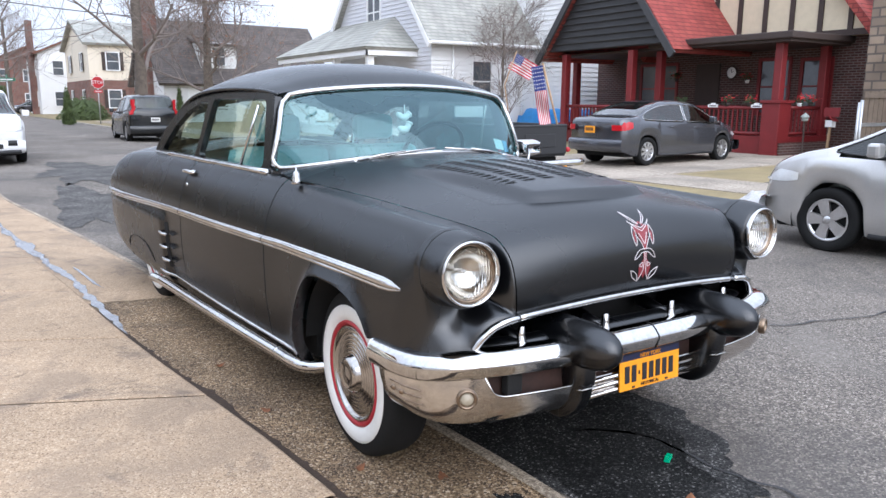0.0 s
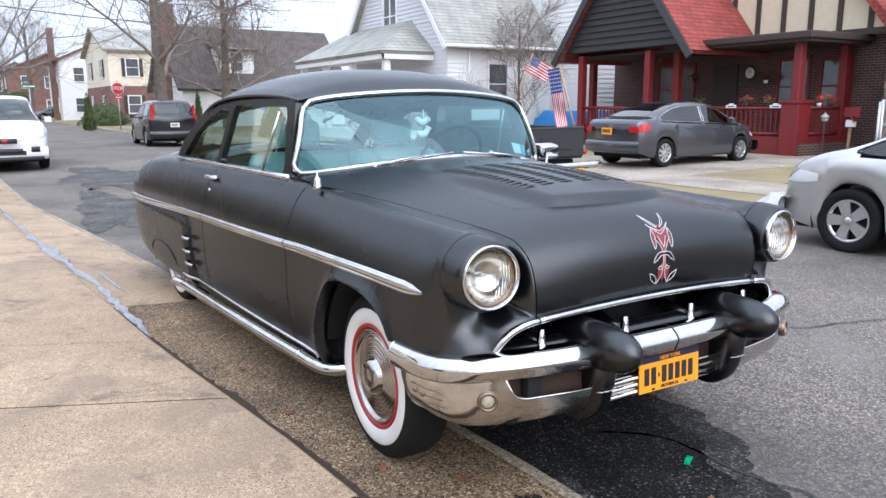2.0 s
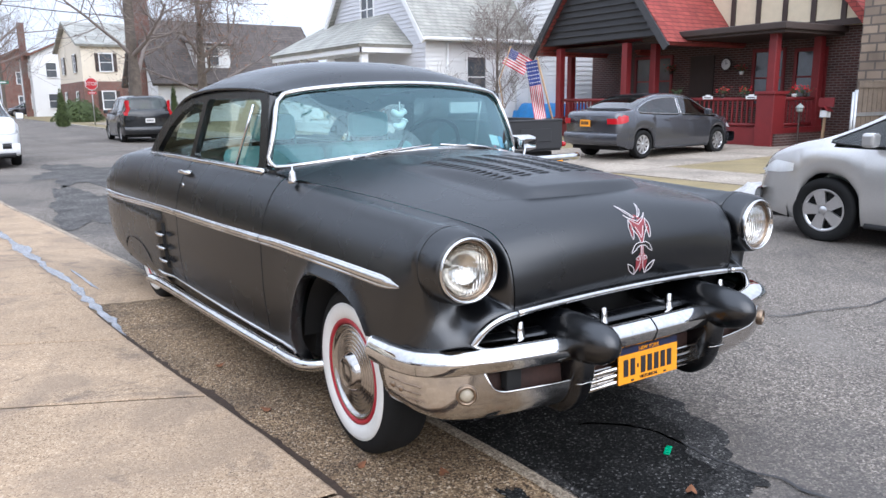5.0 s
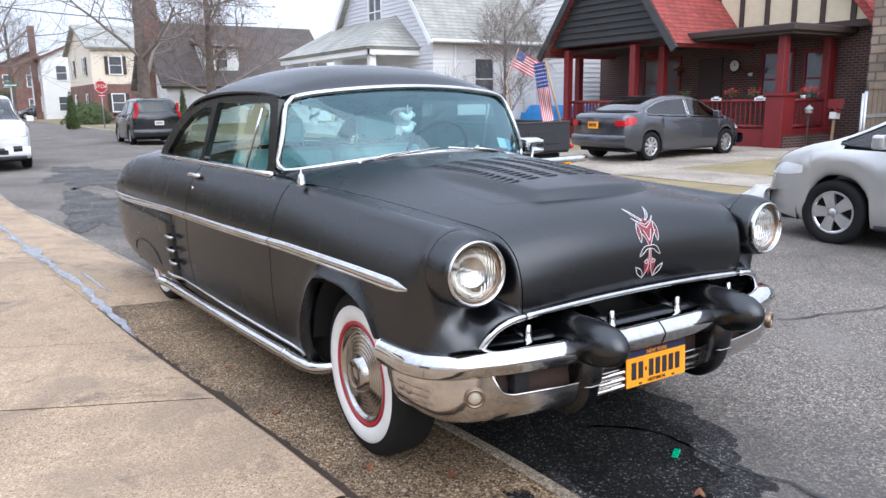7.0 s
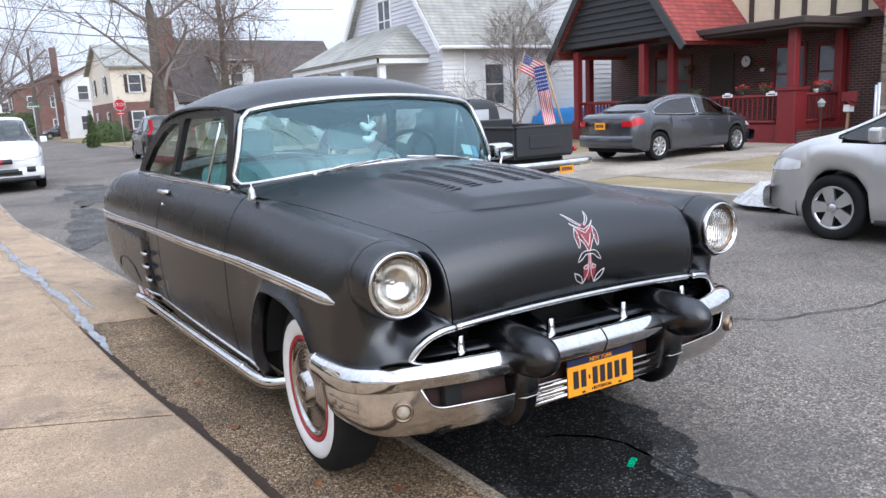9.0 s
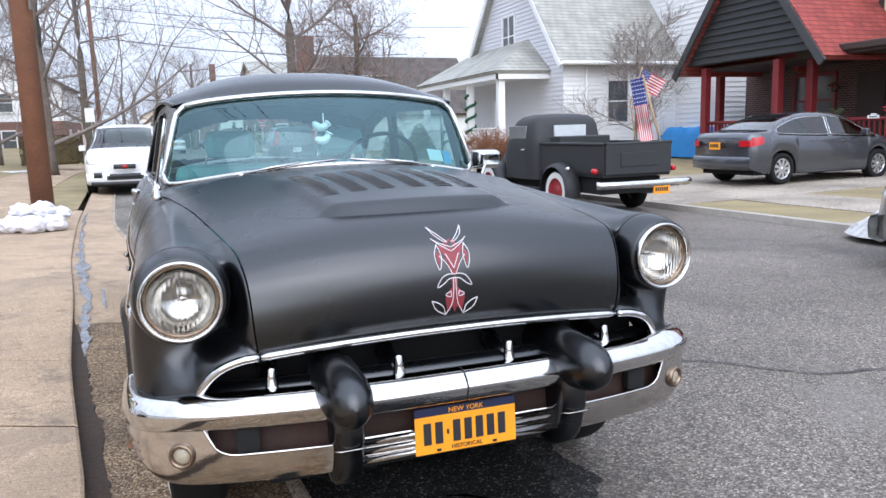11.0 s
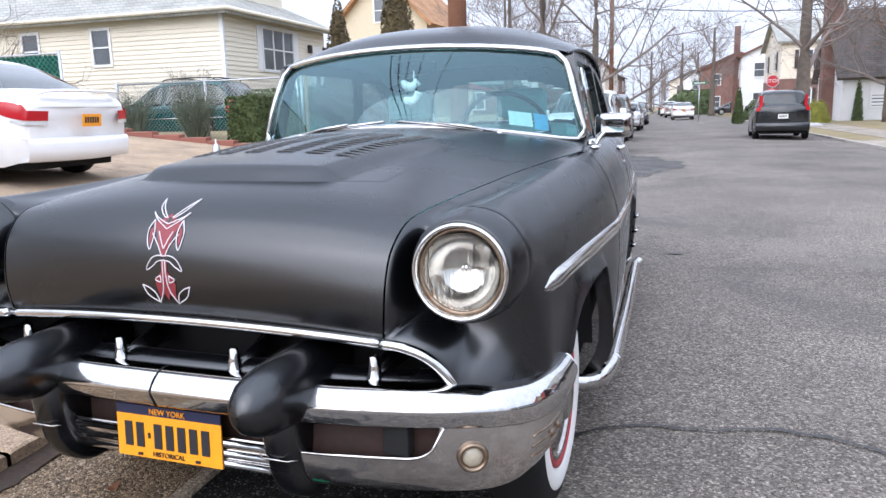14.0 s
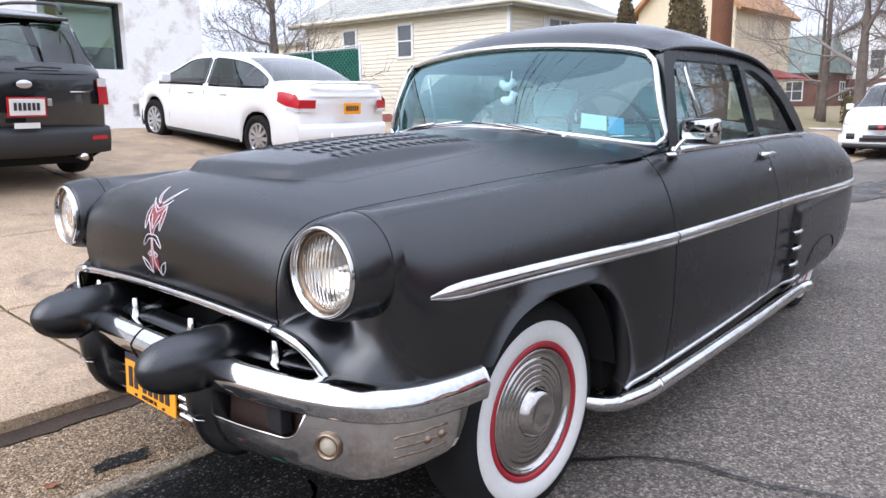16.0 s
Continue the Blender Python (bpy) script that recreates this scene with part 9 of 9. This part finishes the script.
# utility pole, sign plates and wires
pole = thing("utility_pole", "weathered brown wooden utility pole", "utility pole", at=pose(-2.6, 9.4, 0.1))
put("shaft", *tube([(0, 0, -0.3), (0, 0, 4), (0, 0, 11)], [0.155, 0.145, 0.11], 14), TIMBER, pole)
put("conduit", *tube([(0.14, -0.12, 3.0), (0.14, -0.12, 9.0)], 0.03, 8), GALV, pole)
boxed("box", 0.12, 0.24, -0.1, 0.1, 4.2, 5.2, PLASTIC, pole)
boxed("crossarm", -1.2, 1.2, -0.06, 0.06, 10.2, 10.35, TIMBER, pole)
pole2 = thing("utility_pole", "weathered wooden utility pole across the far corner", "utility pole", at=pose(-5.4, 52.0, 0.1))
put("shaft", *tube([(0, 0, -0.3), (0, 0, 11)], [0.17, 0.12], 12), TIMBER, pole2)
pole3 = thing("utility_pole", "tall wooden utility pole behind the camera", "utility pole", at=pose(-2.0, -24.0, 0.1))
put("shaft", *tube([(0, 0, -0.3), (0, 0, 11)], [0.17, 0.12], 12), TIMBER, pole3)
CABLE = mat("black_cable", (0.02, 0.02, 0.02), 0.6, var=0.1)


def cable(p, q, sag, r=0.018):
    p, q = Vector(p), Vector(q)
    path = [p.lerp(q, k / 24) - Vector((0, 0, sag * 4 * (k / 24) * (1 - k / 24))) for k in range(25)]
    return tagged(put("cable", *tube(path, r, 5, caps=False), CABLE), "black overhead cable between poles", "cable", "overhead cables")


for dx, z in ((-0.9, 10.4), (0.0, 9.4), (0.9, 10.4), (0.1, 7.2), (0.12, 6.6)):
    cable((-2.6 + dx, 9.4, z), (-5.4 + dx, 52.0, z), 0.7)
    cable((-2.6 + dx, 9.4, z), (-2.0 + dx, -24.0, z), 0.7)
    cable((-5.4 + dx, 52.0, z), (-8.0 + dx, 95.0, z), 0.7)
cable((-5.4, 52.0, 8.0), (16.0, 51.5, 7.0), 0.5, 0.03)
cable((-5.4, 52.0, 9.2), (18.0, 53.0, 8.4), 0.4, 0.022)
cable((-5.4, 52.0, 9.9), (22.0, 54.0, 9.4), 0.4, 0.02)
cable((-2.6, 9.4, 7.0), (13.0, 25.6, 7.2), 0.6, 0.015)
cable((-2.6, 9.4, 6.8), (17.5, 24.0, 7.2), 0.6, 0.015)
sign = thing("street_sign", "small white parking sign on a green post", "sign", at=pose(-3.6, 27.5, 0.15))
put("post", *tube([(0, 0, -0.1), (0, 0, 2.3)], 0.03, 6), mat("green_post", (0.06, 0.12, 0.05), 0.6), sign)
boxed("plate", -0.16, 0.16, -0.05, -0.035, 1.8, 2.3, TRIM_WHITE, sign)

# stop sign at the corner
SIGN_RED = mat("sign_red", (0.55, 0.02, 0.03), 0.35, var=0.06)
stop = thing("stop_sign", "red octagonal stop sign on a steel post", "sign", at=pose(6.9, 48.0, 0))
put("post", *tube([(0, 0.03, -0.2), (0, 0.03, 2.8)], 0.035, 6), GALV, stop)
oct_ = [(0.39 * math.cos(math.pi / 8 + k * math.pi / 4), 2.5 + 0.39 * math.sin(math.pi / 8 + k * math.pi / 4)) for k in range(8)]
part("border", shape(bmesh.new(), oct_, 0.0, 0.01), TRIM_WHITE, stop)
part("face", shape(bmesh.new(), [(x * 0.93, 2.5 + (z - 2.5) * 0.93) for x, z in oct_], -0.012, 0.008), SIGN_RED, stop)
text("word", "STOP", 0.30, pose(0, -0.03, 2.5, 90, 0, 0), TRIM_WHITE, stop, 0.004)
boxed("plate", -0.24, 0.24, -0.02, 0.0, 1.88, 2.04, SIGN_RED, stop)
boxed("lettering_bar", -0.18, 0.18, -0.026, -0.018, 1.94, 1.98, TRIM_WHITE, stop)
nameplate = thing("street_sign", "green street name plate on a post", "sign", at=pose(3.0, 60.0, 0))
put("post", *tube([(0, 0, -0.2), (0, 0, 2.9)], 0.04, 6), GALV, nameplate)
boxed("plate", -0.55, 0.55, -0.02, 0.02, 2.75, 2.98, mat("sign_green", (0.02, 0.16, 0.09), 0.5), nameplate)
boxed("lettering_bar", -0.4, 0.4, -0.03, -0.02, 2.82, 2.9, TRIM_WHITE, nameplate)
boxed("plate", -0.02, 0.02, -0.5, 0.5, 2.98, 3.2, mat("sign_green_b", (0.02, 0.16, 0.09), 0.5), nameplate)

# white bags at the foot of the pole
BAG = mat("white_plastic_bag", (0.68, 0.67, 0.7), 0.35, var=0.1, scale=5, fine=20, bump=0.6)
for i, (x, y, z, r) in enumerate(((-2.86, 8.6, 0.1, 0.155), (-2.62, 8.45, 0.1, 0.16), (-2.38, 8.6, 0.1, 0.15), (-2.76, 8.7, 0.28, 0.125), (-2.5, 8.7, 0.29, 0.14), (-2.3, 8.8, 0.22, 0.12))):
    bm = bmesh.new()
    bmesh.ops.create_icosphere(bm, subdivisions=4, radius=r)
    for v in bm.verts:
        n = v.co.normalized()
        k = 1 + 0.28 * noise.noise(n * 2.2 + Vector((i * 3, 0, 0))) + 0.10 * noise.noise(n * 7 + Vector((0, i, 0)))
        v.co = Vector((v.co.x * k * 1.15, v.co.y * k, max(-r * 0.62, v.co.z * k * 0.8)))
    o = part("trash_bag", bm, BAG, None, smooth=True)
    o.matrix_basis = pose(x, y, left_z(x, y) + z)
    tagged(o, "crumpled white plastic bag by the pole", "bag", "bags")

# flags
STAR_BLUE = mat("flag_blue", (0.02, 0.035, 0.16), 0.8, var=0.1)
FLAG_RED = mat("flag_red", (0.42, 0.02, 0.035), 0.8, var=0.1)
FLAG_WHITE = mat("flag_white", (0.55, 0.53, 0.52), 0.8, var=0.06)


def flag(label, m, w, h, pole_pts, furl, full=False):
    """A striped flag hanging from a staff; furl gathers it in folds."""
    f = thing("flag", label, "flag", "flags", at=m)
    put("staff", *tube(pole_pts, 0.018, 8), WOOD, f)

    def pt(u, v):
        fold = 0.07 * math.sin(u * 9 + v * 2) * u + 0.03 * noise.noise((u * 4, v * 4, furl))
        return Vector((u * w * (1 - 0.55 * furl), fold + 0.03 * furl * math.sin(u * 22), -v * h - u * u * 0.55 * w * furl))
    for k in range(13):
        rows = [[pt(i / 24, (k + j / 2) / 13) for i in range(25) if not ((k < 7 or full) and i < 10)] for j in range(3)]
        put("stripe", *grid(rows), FLAG_RED if k % 2 == 0 else FLAG_WHITE, f)
    put("canton", *grid([[pt(i / 24, (1.0 if full else 7 / 13) * j / 8) for i in range(11)] for j in range(9)]), STAR_BLUE, f)
    for r in range(5):
        for c in range(6):
            p = pt(0.03 + 0.065 * c + 0.012, (1.0 if full else 7 / 13) * (r + 0.5) / 5)
            put("star", *lathe([(0.0001, -0.012), (0.012, -0.012), (0.012, 0.012), (0.0001, 0.012)], 5, "y"), FLAG_WHITE, f).matrix_basis = pose(*p)
    return f


flag("furled striped flag hanging from a staff in the truck bed", pose(6.2, 7.37, 2.02, 0, 0, -38) @ pose(0, 0, 0, 0, 80, 0), 0.98, 0.2, [(-0.04, 0.02, 0.0), (1.45, 0.02, 0.14)], 0.0, True)
flag("striped flag flying from a tall slanted staff", pose(10.86, 14.17, 2.75, 0, 0, -42) @ pose(0, 0, 0, 0, 28, 0), 0.72, 0.46, [(0, 0, 0.05), (0.15, 0, -0.9), (1.3, 0, -2.43)], 0.05)

# a scrap of green plastic and a few dry leaves by the front wheel
GREEN_BIT = mat("green_plastic", (0.0, 0.35, 0.17), 0.2, var=0.2)
bm = bmesh.new()
for k in range(5):
    box(bm, -0.02 + 0.012 * k, -0.004 + 0.012 * k, -0.012 + 0.006 * (k % 2), 0.012, 0.0, 0.008 + 0.004 * (k % 3), 0.002)
o = part("litter", bm, GREEN_BIT)
o.matrix_basis = pose(0.225, -0.69, -0.002, 0, 0, 30)
tagged(o, "scrap of bright green plastic on the asphalt", "litter")
for i, (x, y, rz) in enumerate(((-0.86, -0.12, 20), (-0.62, -0.35, 80), (-0.98, 0.6, 140), (-1.0, 1.3, 10), (-0.5, -0.9, 60), (0.05, -0.95, 40))):
    v = [(0.025 * math.cos(a) * (1 + 0.4 * math.cos(3 * a)), 0.02 * math.sin(a), 0.004 + 0.006 * math.cos(2 * a)) for a in (2 * math.pi * k / 10 for k in range(10))] + [(0, 0, 0.006)]
    o = put("fallen_leaf", v, [(k, (k + 1) % 10, 10) for k in range(10)], DRY_LEAF)
    o.matrix_basis = pose(x, y, 0.008, 0, 0, rz)
    tagged(o, "dry brown leaf on the ground", "leaf", "fallen leaves")

# old snow by the far kerb
SNOW = mat("dirty_snow", (0.5, 0.49, 0.48), 0.8, var=0.3, scale=9, bump=0.6, stain=((0.14, 0.12, 0.1), 0.8, 7))
for i, (x, y, rx, ry, h) in enumerate(((6.95, 3.5, 0.42, 0.6, 0.26), (-6.2, 27.0, 1.1, 0.3, 0.05), (6.2, 40.2, 0.5, 0.3, 0.15))):
    rows = [[(x + rx * q * math.cos(a) * (1 + 0.25 * noise.noise((math.cos(a) * 2, math.sin(a) * 2, i))), y + ry * q * math.sin(a), (left_z(x, y) if x < 0 else right_z(x, y)) - 0.02 + h * (1 - q * q) * (1 + 0.5 * noise.noise((q * 4 * math.cos(a), q * 4 * math.sin(a), i)))) for a in (2 * math.pi * k / 24 for k in range(24))] for q in (1, 0.8, 0.6, 0.4, 0.2, 0.02)]
    tagged(put("snow_heap", *grid(rows, wrap=True), SNOW), "heap of dirty old snow by the kerb", "snow", kind="stuff")

# the lots beside the drive and the far end of the street lie a little turned from the kerb's line
def middle(ob):
    at = Matrix.Identity(4)
    while ob.type != "MESH" and ob.children:
        at = at @ ob.matrix_basis
        ob = ob.children[0]
    if ob.type != "MESH":
        return at @ ob.matrix_basis.translation
    pts = [at @ ob.matrix_basis @ v.co for v in ob.data.vertices]
    return sum(pts, Vector()) / len(pts)


near_lots = pose(1.4, -1.9, 0) @ pose(0, 0, 0, 0, 0, 3.2) @ pose(-1.4, 1.9, 0)
street_end = pose(-2.0, -2.5, 0) @ pose(0, 0, 0, 0, 0, 2.4) @ pose(2.0, 2.5, 0)
for ob in list(scene.objects):
    if ob.parent is None and ob.type in ("EMPTY", "MESH") and ob.name.split(".")[0] in ("house", "building", "fence", "fence_stake", "hedge", "bush", "garden_wall", "sedan", "suv", "station_wagon", "tree", "parked_car", "stop_sign", "street_sign"):
        p = middle(ob)
        if -28 < p.x < -4.3 and -14 < p.y < 26:
            rests = ob.name.split(".")[0] in ("sedan", "suv", "garden_wall")
            ob.matrix_basis = pose(0, 0, 0 if rests else 0.2) @ near_lots @ ob.matrix_basis
        elif p.x > -0.5 and p.y > 33:
            ob.matrix_basis = street_end @ ob.matrix_basis
